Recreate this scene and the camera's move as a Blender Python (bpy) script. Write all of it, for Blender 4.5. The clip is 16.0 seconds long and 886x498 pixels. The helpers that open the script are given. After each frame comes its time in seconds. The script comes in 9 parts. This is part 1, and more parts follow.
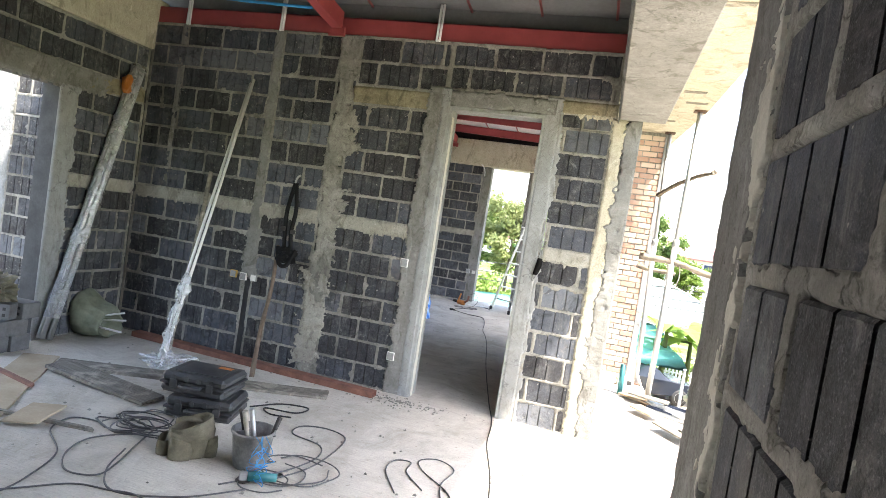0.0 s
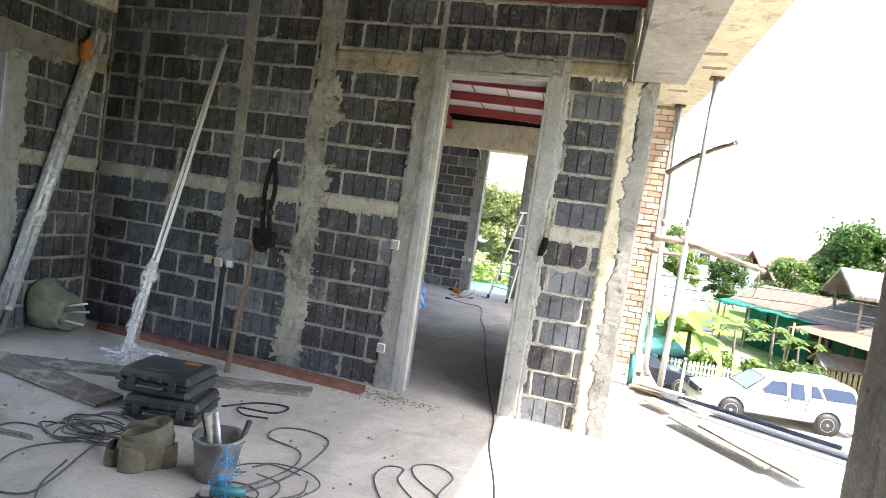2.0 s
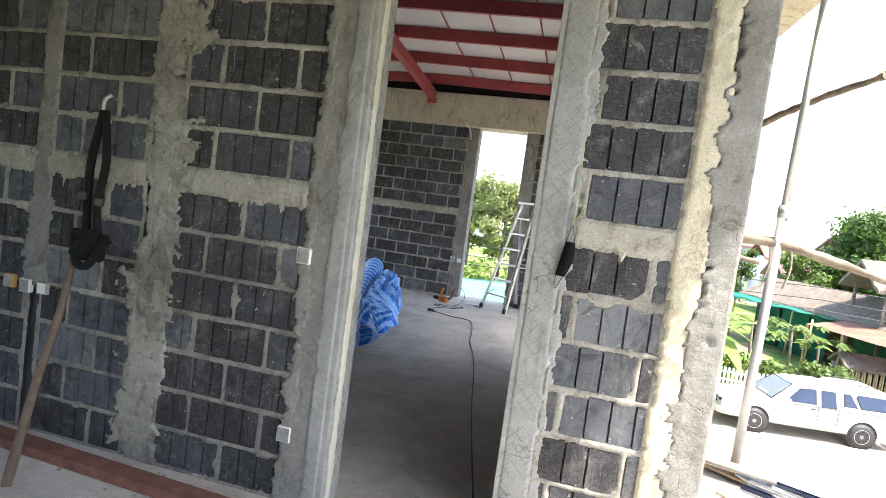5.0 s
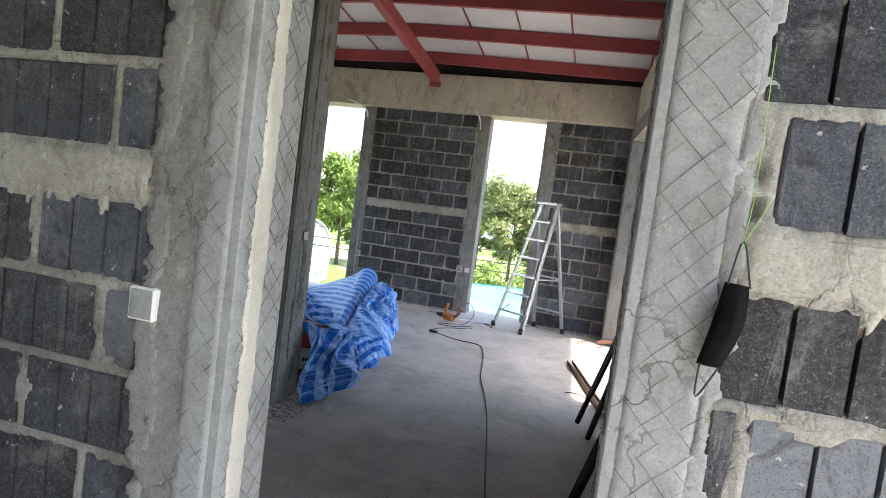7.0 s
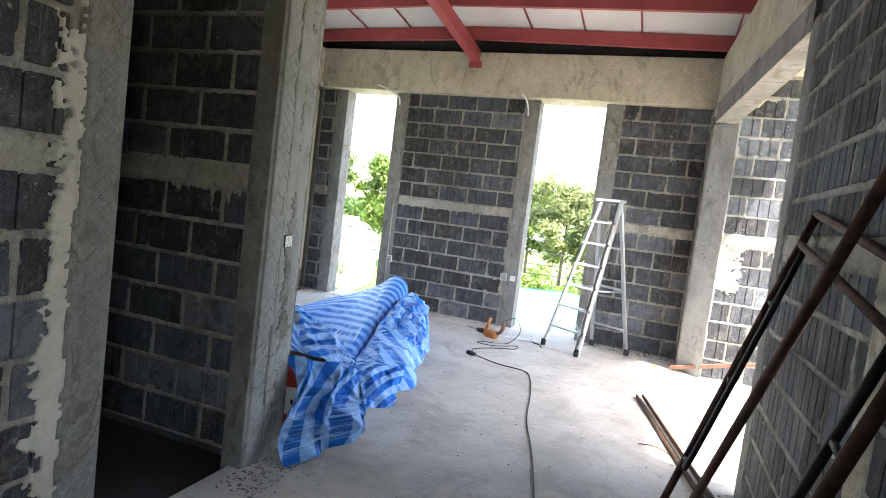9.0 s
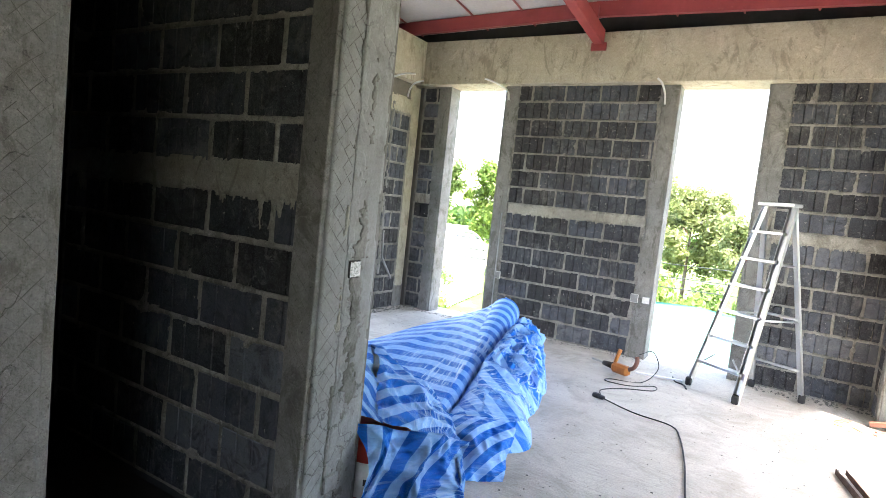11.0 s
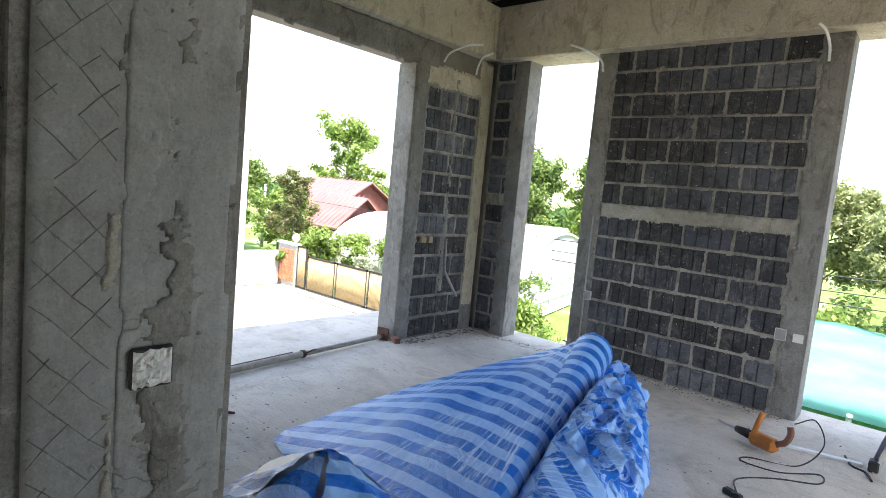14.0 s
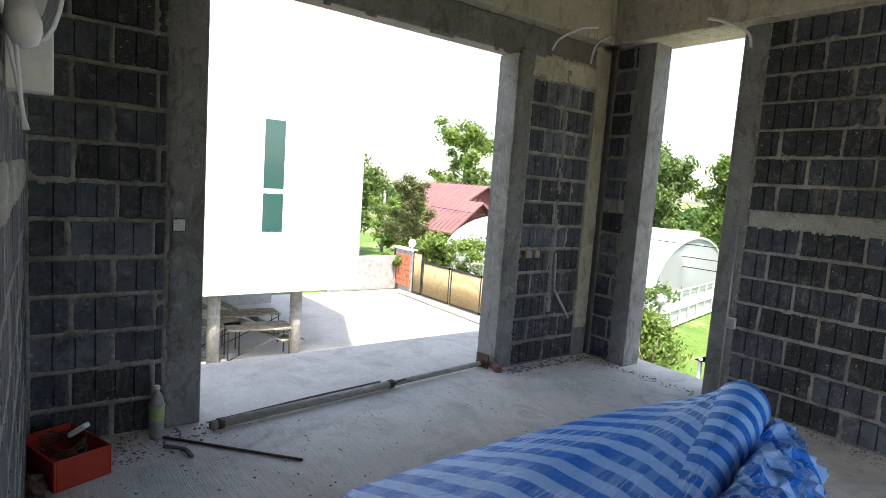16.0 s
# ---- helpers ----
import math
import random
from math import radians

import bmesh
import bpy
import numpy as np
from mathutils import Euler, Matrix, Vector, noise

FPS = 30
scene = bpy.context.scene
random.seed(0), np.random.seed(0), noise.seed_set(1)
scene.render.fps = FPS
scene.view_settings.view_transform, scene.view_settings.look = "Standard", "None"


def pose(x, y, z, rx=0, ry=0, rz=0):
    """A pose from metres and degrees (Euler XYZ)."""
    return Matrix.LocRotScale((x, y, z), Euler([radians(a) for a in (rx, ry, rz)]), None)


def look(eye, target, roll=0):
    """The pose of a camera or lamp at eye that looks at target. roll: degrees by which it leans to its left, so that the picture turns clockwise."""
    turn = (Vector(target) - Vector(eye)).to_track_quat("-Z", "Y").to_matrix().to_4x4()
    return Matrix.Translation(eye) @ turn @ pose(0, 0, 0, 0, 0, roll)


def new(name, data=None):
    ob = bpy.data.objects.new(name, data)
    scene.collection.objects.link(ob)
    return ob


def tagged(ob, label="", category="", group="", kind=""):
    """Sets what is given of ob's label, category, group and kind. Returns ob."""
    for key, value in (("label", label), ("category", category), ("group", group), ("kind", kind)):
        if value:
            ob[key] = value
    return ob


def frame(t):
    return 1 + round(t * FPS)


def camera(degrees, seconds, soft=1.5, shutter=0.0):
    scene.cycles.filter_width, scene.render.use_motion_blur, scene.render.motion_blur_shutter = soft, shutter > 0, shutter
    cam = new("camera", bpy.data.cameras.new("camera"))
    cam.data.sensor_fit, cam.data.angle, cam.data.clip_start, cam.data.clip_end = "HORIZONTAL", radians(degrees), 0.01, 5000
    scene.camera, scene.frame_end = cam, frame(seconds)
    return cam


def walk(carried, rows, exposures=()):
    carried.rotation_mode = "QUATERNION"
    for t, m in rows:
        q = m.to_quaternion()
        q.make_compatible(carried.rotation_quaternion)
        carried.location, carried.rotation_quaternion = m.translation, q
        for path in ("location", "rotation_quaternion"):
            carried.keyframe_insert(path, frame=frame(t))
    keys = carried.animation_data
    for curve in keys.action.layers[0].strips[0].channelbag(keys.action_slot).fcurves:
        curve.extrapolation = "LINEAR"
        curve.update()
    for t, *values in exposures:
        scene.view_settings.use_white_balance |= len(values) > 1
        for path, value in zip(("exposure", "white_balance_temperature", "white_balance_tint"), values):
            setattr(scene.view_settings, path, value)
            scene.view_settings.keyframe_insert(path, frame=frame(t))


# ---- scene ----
cam = camera(74.8, 16.0, soft=0.3)
PATH = [
    (0, (0.567, 0.473, 1.582), (0.042, 2.401, 1.491), 8.8),
    (0.5, (0.535, 0.471, 1.557), (0.014, 2.4, 1.47), 8.7),
    (1, (0.505, 0.497, 1.523), (-0.011, 2.427, 1.433), 8.5),
    (1.5, (0.492, 0.696, 1.484), (-0.017, 2.627, 1.382), 8.3),
    (2, (0.451, 0.947, 1.47), (-0.052, 2.879, 1.352), 8.3),
    (2.5, (0.358, 1.237, 1.471), (-0.134, 3.171, 1.346), 8.5),
    (3, (0.329, 1.571, 1.462), (-0.157, 3.507, 1.332), 8.2),
    (3.5, (0.29, 1.904, 1.471), (-0.194, 3.84, 1.335), 7.9),
    (4, (0.227, 2.229, 1.479), (-0.258, 4.165, 1.342), 8.0),
    (4.2, (0.222, 2.356, 1.473), (-0.265, 4.291, 1.336), 7.9),
    (6.3, (0.002, 3.869, 1.481), (-0.501, 5.8, 1.34), 7.4),
    (6.5, (-0.029, 3.99, 1.465), (-0.541, 5.918, 1.326), 7.4),
    (7, (-0.136, 4.277, 1.468), (-0.659, 6.203, 1.333), 7.5),
    (7.5, (-0.168, 4.557, 1.452), (-0.712, 6.477, 1.318), 7.3),
    (8, (-0.195, 4.843, 1.462), (-0.791, 6.747, 1.316), 7.2),
    (8.5, (-0.234, 5.088, 1.444), (-0.885, 6.974, 1.3), 7.2),
    (9, (-0.329, 5.363, 1.446), (-1.015, 7.235, 1.296), 7.1),
    (9.5, (-0.408, 5.596, 1.458), (-1.181, 7.434, 1.302), 6.6),
    (9.7, (-0.452, 5.661, 1.453), (-1.271, 7.479, 1.298), 6.4),
    (12, (-0.944, 6.678, 1.452), (-2.035, 8.344, 1.266), 6.2),
    (12.5, (-1.03, 6.869, 1.458), (-2.148, 8.516, 1.267), 6.0),
    (13, (-1.05, 7.09, 1.457), (-2.243, 8.685, 1.27), 5.7),
    (13.5, (-1.113, 7.312, 1.444), (-2.383, 8.845, 1.252), 5.5),
    (14, (-1.214, 7.523, 1.473), (-2.521, 9.025, 1.278), 5.4),
    (14.5, (-1.264, 7.729, 1.483), (-2.605, 9.2, 1.288), 5.2),
    (15, (-1.392, 7.91, 1.503), (-2.79, 9.322, 1.302), 4.7),
    (15.5, (-1.492, 7.985, 1.53), (-2.958, 9.325, 1.313), 4.5),
    (16, (-1.58, 8.075, 1.53), (-3.163, 9.278, 1.312), 4.1),
]
walk(cam, [(t, look(eye, target, roll)) for t, eye, target, roll in PATH],
     exposures=[(0, 3.20, 7050, 11), (1, 3.15, 7050, 11), (3.5, 2.65, 7050, 11), (6.5, 2.85, 6850, 13), (8, 2.70, 6700, 14), (8.5, 3.49, 6800, 12), (9, 3.60, 6950, 11), (12.0, 3.90, 7050, 11), (12.5, 3.85, 7050, 11), (13.5, 3.30, 7050, 11), (14.0, 2.78, 7050, 11), (14.5, 2.27, 7050, 11), (15, 2.07, 7050, 11), (16, 2.1, 7050, 11)])

# ---- light ----
world = bpy.data.worlds.new("sky")
scene.world = world
world.use_nodes = True
wn = world.node_tree.nodes
wl = world.node_tree.links
wn.clear()
sky = wn.new("ShaderNodeTexSky")
sky.sky_type = "NISHITA"
sky.sun_disc = False
sky.sun_elevation = radians(63)
sky.sun_rotation = radians(115)
sky.air_density = 1.0
sky.dust_density = 2.0
bg = wn.new("ShaderNodeBackground")
bg.inputs["Strength"].default_value = 0.15
wo = wn.new("ShaderNodeOutputWorld")
wl.new(sky.outputs[0], bg.inputs[0])
wl.new(bg.outputs[0], wo.inputs[0])

sun_data = bpy.data.lights.new("sun", "SUN")
sun_data.energy = 3.3
sun_data.angle = radians(1.2)
sun_data.color = (1.0, 0.96, 0.9)
sun = new("sun", sun_data)
sun.matrix_world = look((0.46 * 30, -0.21 * 30, 30), (0, 0, 0))


# ---- materials ----
class Nodes:
    """A short way to write node materials."""

    def __init__(self, name, rough=0.8, metal=0.0, spec=0.5):
        self.m = bpy.data.materials.new(name)
        self.m.use_nodes = True
        self.t = self.m.node_tree
        self.b = self.t.nodes["Principled BSDF"]
        self.b.inputs["Roughness"].default_value = rough
        self.b.inputs["Metallic"].default_value = metal
        self.b.inputs["Specular IOR Level"].default_value = spec
        self.co = self.t.nodes.new("ShaderNodeTexCoord")
        self.src = self.co.outputs["Object"]

    def world(self):
        self.src = self.t.nodes.new("ShaderNodeNewGeometry").outputs["Position"]
        return self

    def link(self, a, b):
        self.t.links.new(a, b)

    def mapped(self, scale=(1, 1, 1), rot=(0, 0, 0), src=None):
        n = self.t.nodes.new("ShaderNodeMapping")
        n.inputs["Scale"].default_value = scale
        n.inputs["Rotation"].default_value = [radians(a) for a in rot]
        self.link(src or self.src, n.inputs["Vector"])
        return n.outputs[0]

    def noise(self, scale, detail=5, rough=0.6, src=None, dist=0.0):
        n = self.t.nodes.new("ShaderNodeTexNoise")
        n.inputs["Scale"].default_value = scale
        n.inputs["Detail"].default_value = detail
        n.inputs["Roughness"].default_value = rough
        n.inputs["Distortion"].default_value = dist
        self.link(src or self.src, n.inputs["Vector"])
        return n.outputs["Fac"]

    def ramp(self, fac, stops):
        n = self.t.nodes.new("ShaderNodeValToRGB")
        e = n.color_ramp.elements
        while len(e) < len(stops):
            e.new(0.5)
        for el, (p, c) in zip(e, stops):
            el.position = p
            el.color = (*c, 1) if len(c) == 3 else c
        self.link(fac, n.inputs[0])
        return n.outputs[0]

    def grey(self, fac, a, b, lo=0.0, hi=1.0):
        return self.ramp(fac, [(a, (lo,) * 3), (b, (hi,) * 3)])

    def mix(self, fac, a, b, kind="MIX"):
        n = self.t.nodes.new("ShaderNodeMix")
        n.data_type = "RGBA"
        n.blend_type = kind
        for v, i in ((fac, 0), (a, 6), (b, 7)):
            if isinstance(v, (int, float)):
                n.inputs[i].default_value = v
            elif isinstance(v, tuple):
                n.inputs[i].default_value = (*v, 1)
            else:
                self.link(v, n.inputs[i])
        return n.outputs[2]

    def random(self):
        return self.t.nodes.new("ShaderNodeObjectInfo").outputs["Random"]

    def island(self):
        return self.t.nodes.new("ShaderNodeNewGeometry").outputs["Random Per Island"]

    def color(self, c):
        if isinstance(c, tuple):
            self.b.inputs["Base Color"].default_value = (*c, 1)
        else:
            self.link(c, self.b.inputs["Base Color"])
        return self

    def bump(self, h, strength=0.3, dist=0.01):
        n = self.t.nodes.new("ShaderNodeBump")
        n.inputs["Strength"].default_value = strength
        n.inputs["Distance"].default_value = dist
        self.link(h, n.inputs["Height"])
        self.link(n.outputs[0], self.b.inputs["Normal"])
        return self

    def roughness(self, fac):
        self.link(fac, self.b.inputs["Roughness"])
        return self


def speckled(name, dark, light, scale=6.0, rough=0.85, bump=0.25, fine=60.0, metal=0.0, spec=0.5, at_world=True):
    """A mottled matt surface: large blotches, fine grain and relief."""
    n = Nodes(name, rough, metal, spec)
    if at_world:
        n.world()
    big = n.noise(scale, 6, 0.65)
    small = n.noise(fine, 4, 0.7)
    base = n.mix(n.grey(big, 0.3, 0.7), dark, light)
    n.color(n.mix(n.grey(small, 0.3, 0.75, 0.0, 0.35), base, tuple(c * 0.6 for c in dark)))
    return n.bump(small, bump, 0.006).m


def make_block_mat():
    n = Nodes("charcoal_block", 0.8, spec=0.35).world()
    rnd = n.random()
    tone = n.ramp(rnd, [(0.0, (0.008, 0.008, 0.009)), (0.14, (0.015, 0.0125, 0.014)), (0.32, (0.021, 0.0225, 0.028)), (0.55, (0.033, 0.037, 0.048)), (0.78, (0.062, 0.07, 0.09)), (1.0, (0.15, 0.162, 0.185))])
    grain = n.noise(90, 4, 0.75)
    dust = n.noise(6, 8, 0.75, dist=0.6)
    cloud = n.noise(2.3, 6, 0.7, dist=0.5)
    tone = n.mix(n.grey(cloud, 0.45, 0.72, 0.0, 0.3), tone, (0.09, 0.097, 0.112))
    grime = n.noise(1.1, 7, 0.7, dist=0.4)
    tone = n.mix(n.grey(grime, 0.48, 0.62, 0.0, 0.7), tone, (0.011, 0.01, 0.011))
    grit = n.noise(260, 2, 0.6)
    tone = n.mix(n.grey(grit, 0.3, 0.46, 0.55, 0.0), tone, (0.008, 0.008, 0.009))
    tone = n.mix(n.grey(grit, 0.56, 0.7, 0.0, 0.6), tone, (0.15, 0.155, 0.165))
    c = n.mix(n.grey(grain, 0.42, 0.72, 0.0, 0.42), tone, (0.1, 0.106, 0.12))
    c = n.mix(n.grey(dust, 0.52, 0.76, 0.0, 0.6), c, (0.2, 0.195, 0.18))
    c = n.mix(n.grey(n.noise(38, 3, 0.6), 0.68, 0.72, 0.0, 0.75), c, (0.38, 0.365, 0.33))
    bloom = n.mix(1.0, n.grey(n.noise(17, 9, 0.8, dist=0.9), 0.54, 0.7, 0.0, 0.75), n.grey(n.noise(2.9, 3, 0.6), 0.45, 0.62), "MULTIPLY")
    c = n.mix(bloom, c, (0.3, 0.298, 0.29))
    runs = n.noise(3.2, 6, 0.65, n.mapped((9, 9, 1.0)))
    c = n.mix(n.grey(runs, 0.66, 0.74, 0.0, 0.6), c, (0.34, 0.32, 0.28))
    wash = n.noise(2.6, 8, 0.78, n.mapped((14, 14, 2.2)), 0.8)
    where = n.grey(n.noise(1.7, 3, 0.6), 0.44, 0.6, 0.0, 0.75)
    c = n.mix(n.mix(1.0, n.grey(wash, 0.52, 0.7), where, "MULTIPLY"), c, (0.2, 0.2, 0.195))
    soot = n.noise(9, 7, 0.75, dist=1.0)
    c = n.mix(n.grey(soot, 0.5, 0.66, 0.0, 0.7), c, (0.009, 0.009, 0.011))
    return n.color(c).bump(n.mix(0.4, grain, grit), 0.8, 0.005).m


BLOCK = make_block_mat()


def rough_coat(name, dark, light, stain, crack=0.5, relief=0.6, wear=1.0, grimy=0.0):
    """Hand-laid mortar, plaster or cast concrete: blotches, runs, grit and hair cracks."""
    n = Nodes(name, 0.93, spec=0.25).world()
    big = n.noise(2.6, 7, 0.68, dist=0.5)
    mid = n.noise(13, 6, 0.72, dist=0.3)
    fine = n.noise(75, 4, 0.72)
    c = n.mix(n.grey(big, 0.32, 0.68), dark, light)
    c = n.mix(n.grey(mid, 0.5, 0.74, 0.0, 0.25 + 0.35 * wear), c, stain)
    c = n.mix(n.grey(mid, 0.26, 0.44, 0.15 + 0.35 * wear, 0.0), c, tuple(min(0.8, v * 1.22) for v in light))
    c = n.mix(n.grey(fine, 0.34, 0.7, 0.0, 0.1 + 0.3 * wear), c, tuple(v * 0.45 for v in dark))
    pore = n.noise(210, 2, 0.6)
    c = n.mix(n.grey(pore, 0.3, 0.44, 0.1 + 0.35 * wear, 0.0), c, tuple(v * 0.4 for v in dark))
    c = n.mix(n.grey(pore, 0.58, 0.72, 0.0, 0.3), c, tuple(min(0.8, v * 1.3) for v in light))
    runs = n.noise(3.0, 6, 0.7, n.mapped((7, 7, 0.8)))
    c = n.mix(n.grey(runs, 0.58, 0.72, 0.0, 0.4), c, tuple(v * 0.62 for v in stain))
    damp = n.noise(3.4, 8, 0.74, n.mapped((1.6, 1.6, 0.8)), 1.2)
    c = n.mix(n.grey(damp, 0.53, 0.6 + 0.1 * (1 - wear), 0.0, 0.2 + 0.35 * wear), c, tuple(v * 0.55 for v in stain))
    crust = n.noise(8, 8, 0.78, dist=0.9)
    c = n.mix(n.grey(crust, 0.6, 0.64, 0.0, 0.5 * wear), c, tuple(min(0.8, v * 1.2) for v in light))
    pits = n.noise(30, 5, 0.7, dist=0.5)
    c = n.mix(n.grey(pits, 0.64, 0.69, 0.0, 0.75 * wear), c, tuple(v * 0.3 for v in dark))
    if grimy:
        grime = n.noise(1.1, 7, 0.7, dist=0.4)
        c = n.mix(n.grey(grime, 0.47, 0.63, 0.0, grimy), c, tuple(v * 0.32 for v in dark))
        splash = n.noise(19, 8, 0.8, dist=0.8)
        c = n.mix(n.grey(splash, 0.55, 0.64, 0.0, grimy), c, tuple(v * 0.28 for v in dark))
    vor = n.t.nodes.new("ShaderNodeTexVoronoi")
    vor.feature = "DISTANCE_TO_EDGE"
    vor.inputs["Scale"].default_value = 4.5
    warp = n.t.nodes.new("ShaderNodeVectorMath")
    warp.operation = "ADD"
    tex = n.t.nodes.new("ShaderNodeTexNoise")
    tex.inputs["Scale"].default_value = 7
    tex.inputs["Detail"].default_value = 6
    n.link(n.src, tex.inputs["Vector"])
    n.link(n.src, warp.inputs[0])
    sc = n.t.nodes.new("ShaderNodeVectorMath")
    sc.operation = "SCALE"
    sc.inputs["Scale"].default_value = 0.35
    n.link(tex.outputs["Color"], sc.inputs[0])
    n.link(sc.outputs[0], warp.inputs[1])
    n.link(warp.outputs[0], vor.inputs["Vector"])
    line = n.grey(vor.outputs["Distance"], 0.004, 0.02, 1.0, 0.0)
    gate = n.mix(1.0, line, n.grey(n.noise(2.1, 3, 0.6), 0.5, 0.58), "MULTIPLY")
    c = n.mix(n.mix(1.0, gate, (crack, crack, crack), "MULTIPLY"), c, tuple(v * 0.25 for v in dark))
    h = n.mix(0.35, n.mix(0.4, mid, fine), n.mix(1.0, (1.0, 1.0, 1.0), gate, "SUBTRACT"))
    return n.color(c).bump(h, relief, 0.014).m


MORTAR = rough_coat("mortar", (0.22, 0.211, 0.188), (0.4, 0.386, 0.35), (0.18, 0.17, 0.15), 0.15, 0.8, 1.0, 0.62)
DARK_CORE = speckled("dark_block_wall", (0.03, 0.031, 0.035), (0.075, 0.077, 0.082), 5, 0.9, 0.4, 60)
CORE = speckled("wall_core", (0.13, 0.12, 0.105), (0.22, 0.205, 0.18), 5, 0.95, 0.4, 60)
PLASTER = rough_coat("grey_plaster", (0.17, 0.167, 0.156), (0.29, 0.287, 0.275), (0.15, 0.14, 0.117), 0.3, 0.8)
PLASTER_LIGHT = rough_coat("smooth_plaster", (0.235, 0.239, 0.237), (0.355, 0.361, 0.361), (0.17, 0.162, 0.142), 0.6, 0.4, 0.55)
SMEAR = rough_coat("pale_mortar_smear", (0.45, 0.428, 0.37), (0.56, 0.536, 0.475), (0.38, 0.36, 0.32), 0.2, 0.3, 0.25)
CREAM = rough_coat("cream_concrete", (0.42, 0.385, 0.295), (0.57, 0.53, 0.43), (0.36, 0.325, 0.245), 0.35, 0.4)
BAND = rough_coat("tie_beam_concrete", (0.28, 0.265, 0.23), (0.45, 0.432, 0.385), (0.24, 0.22, 0.175), 0.12, 0.6, 1.0, 0.35)
OCHRE = rough_coat("ochre_stained_concrete", (0.2, 0.172, 0.11), (0.36, 0.318, 0.225), (0.15, 0.13, 0.09), 0.2, 0.5, 1.0, 0.4)


def make_floor_mat():
    n = Nodes("concrete_floor", 0.9, spec=0.3).world()
    big = n.noise(0.9, 6, 0.6)
    mid = n.noise(5, 6, 0.7, dist=0.3)
    fine = n.noise(70, 4, 0.7)
    trowel = n.noise(4, 4, 0.6, n.mapped((1.0, 12, 1), (0, 0, 35)))
    c = n.mix(n.grey(big, 0.3, 0.7), (0.48, 0.445, 0.385), (0.62, 0.58, 0.51))
    c = n.mix(n.grey(mid, 0.45, 0.75, 0.0, 0.6), c, (0.67, 0.63, 0.56))
    c = n.mix(n.grey(n.noise(2.2, 7, 0.72, dist=0.8), 0.48, 0.68, 0.0, 0.75), c, (0.33, 0.298, 0.247))
    c = n.mix(n.grey(trowel, 0.5, 0.75, 0.0, 0.2), c, (0.26, 0.25, 0.23))
    c = n.mix(n.grey(fine, 0.4, 0.8, 0.0, 0.4), c, (0.24, 0.23, 0.21))
    c = n.mix(n.grey(n.noise(11, 5, 0.75), 0.6, 0.72, 0.0, 0.5), c, (0.18, 0.17, 0.15))
    c = n.mix(n.grey(n.noise(160, 2, 0.5), 0.68, 0.72, 0.0, 0.6), c, (0.6, 0.58, 0.54))
    c = n.mix(n.grey(n.noise(0.7, 5, 0.75, dist=1.2), 0.5, 0.62, 0.0, 0.45), c, (0.34, 0.307, 0.255))
    c = n.mix(n.grey(n.noise(23, 4, 0.7, dist=0.6), 0.62, 0.7, 0.0, 0.55), c, (0.2, 0.18, 0.15))
    broom = n.noise(5, 4, 0.65, n.mapped((1.2, 34, 1), (0, 0, -28)), 0.25)
    c = n.mix(n.grey(broom, 0.54, 0.68, 0.0, 0.32), c, (0.24, 0.225, 0.195))
    h = n.mix(0.4, n.mix(0.45, trowel, broom), n.mix(0.5, mid, fine))
    return n.color(c).bump(h, 0.6, 0.025).m


FLOOR = make_floor_mat()


def make_steel_red():
    n = Nodes("red_primer_steel", 0.55, 0.0, 0.5).world()
    big = n.noise(3, 5, 0.6)
    c = n.mix(n.grey(big, 0.3, 0.7), (0.22, 0.035, 0.04), (0.32, 0.06, 0.065))
    c = n.mix(n.grey(n.noise(25, 5, 0.7), 0.62, 0.75, 0.0, 0.6), c, (0.34, 0.13, 0.1))
    return n.color(c).bump(n.noise(60, 3), 0.08, 0.003).m


RED_STEEL = make_steel_red()
BARE_RED = speckled("rusty_red_steel", (0.12, 0.05, 0.035), (0.27, 0.12, 0.085), 8, 0.75, 0.2, 50)
RUST = speckled("rusty_steel", (0.05, 0.028, 0.02), (0.16, 0.09, 0.06), 14, 0.75, 0.3, 80, 0.3)
DARK_STEEL = speckled("dark_painted_steel", (0.02, 0.018, 0.02), (0.055, 0.045, 0.043), 12, 0.55, 0.15, 80, 0.3)
ALU = speckled("aluminium", (0.5, 0.51, 0.52), (0.66, 0.67, 0.68), 6, 0.38, 0.06, 90, 0.85)
DUSTY_STEEL = speckled("cement_dusted_steel", (0.2, 0.18, 0.145), (0.42, 0.39, 0.33), 12, 0.85, 0.4, 70)
GALV = speckled("galvanised_steel", (0.36, 0.37, 0.37), (0.5, 0.51, 0.51), 9, 0.5, 0.1, 60, 0.55)
SHEET_GREY = speckled("roof_sheet_underside", (0.12, 0.123, 0.13), (0.19, 0.194, 0.205), 2, 0.5, 0.05, 30)
SHEET_WHITE = speckled("white_roof_foil", (0.5, 0.505, 0.52), (0.6, 0.605, 0.62), 2, 0.45, 0.05, 30)
PVC = speckled("white_pvc", (0.6, 0.61, 0.62), (0.74, 0.75, 0.75), 6, 0.4, 0.04, 50)
WOOD_RAW = speckled("raw_timber", (0.2, 0.14, 0.085), (0.36, 0.27, 0.17), 6, 0.85, 0.35, 50)


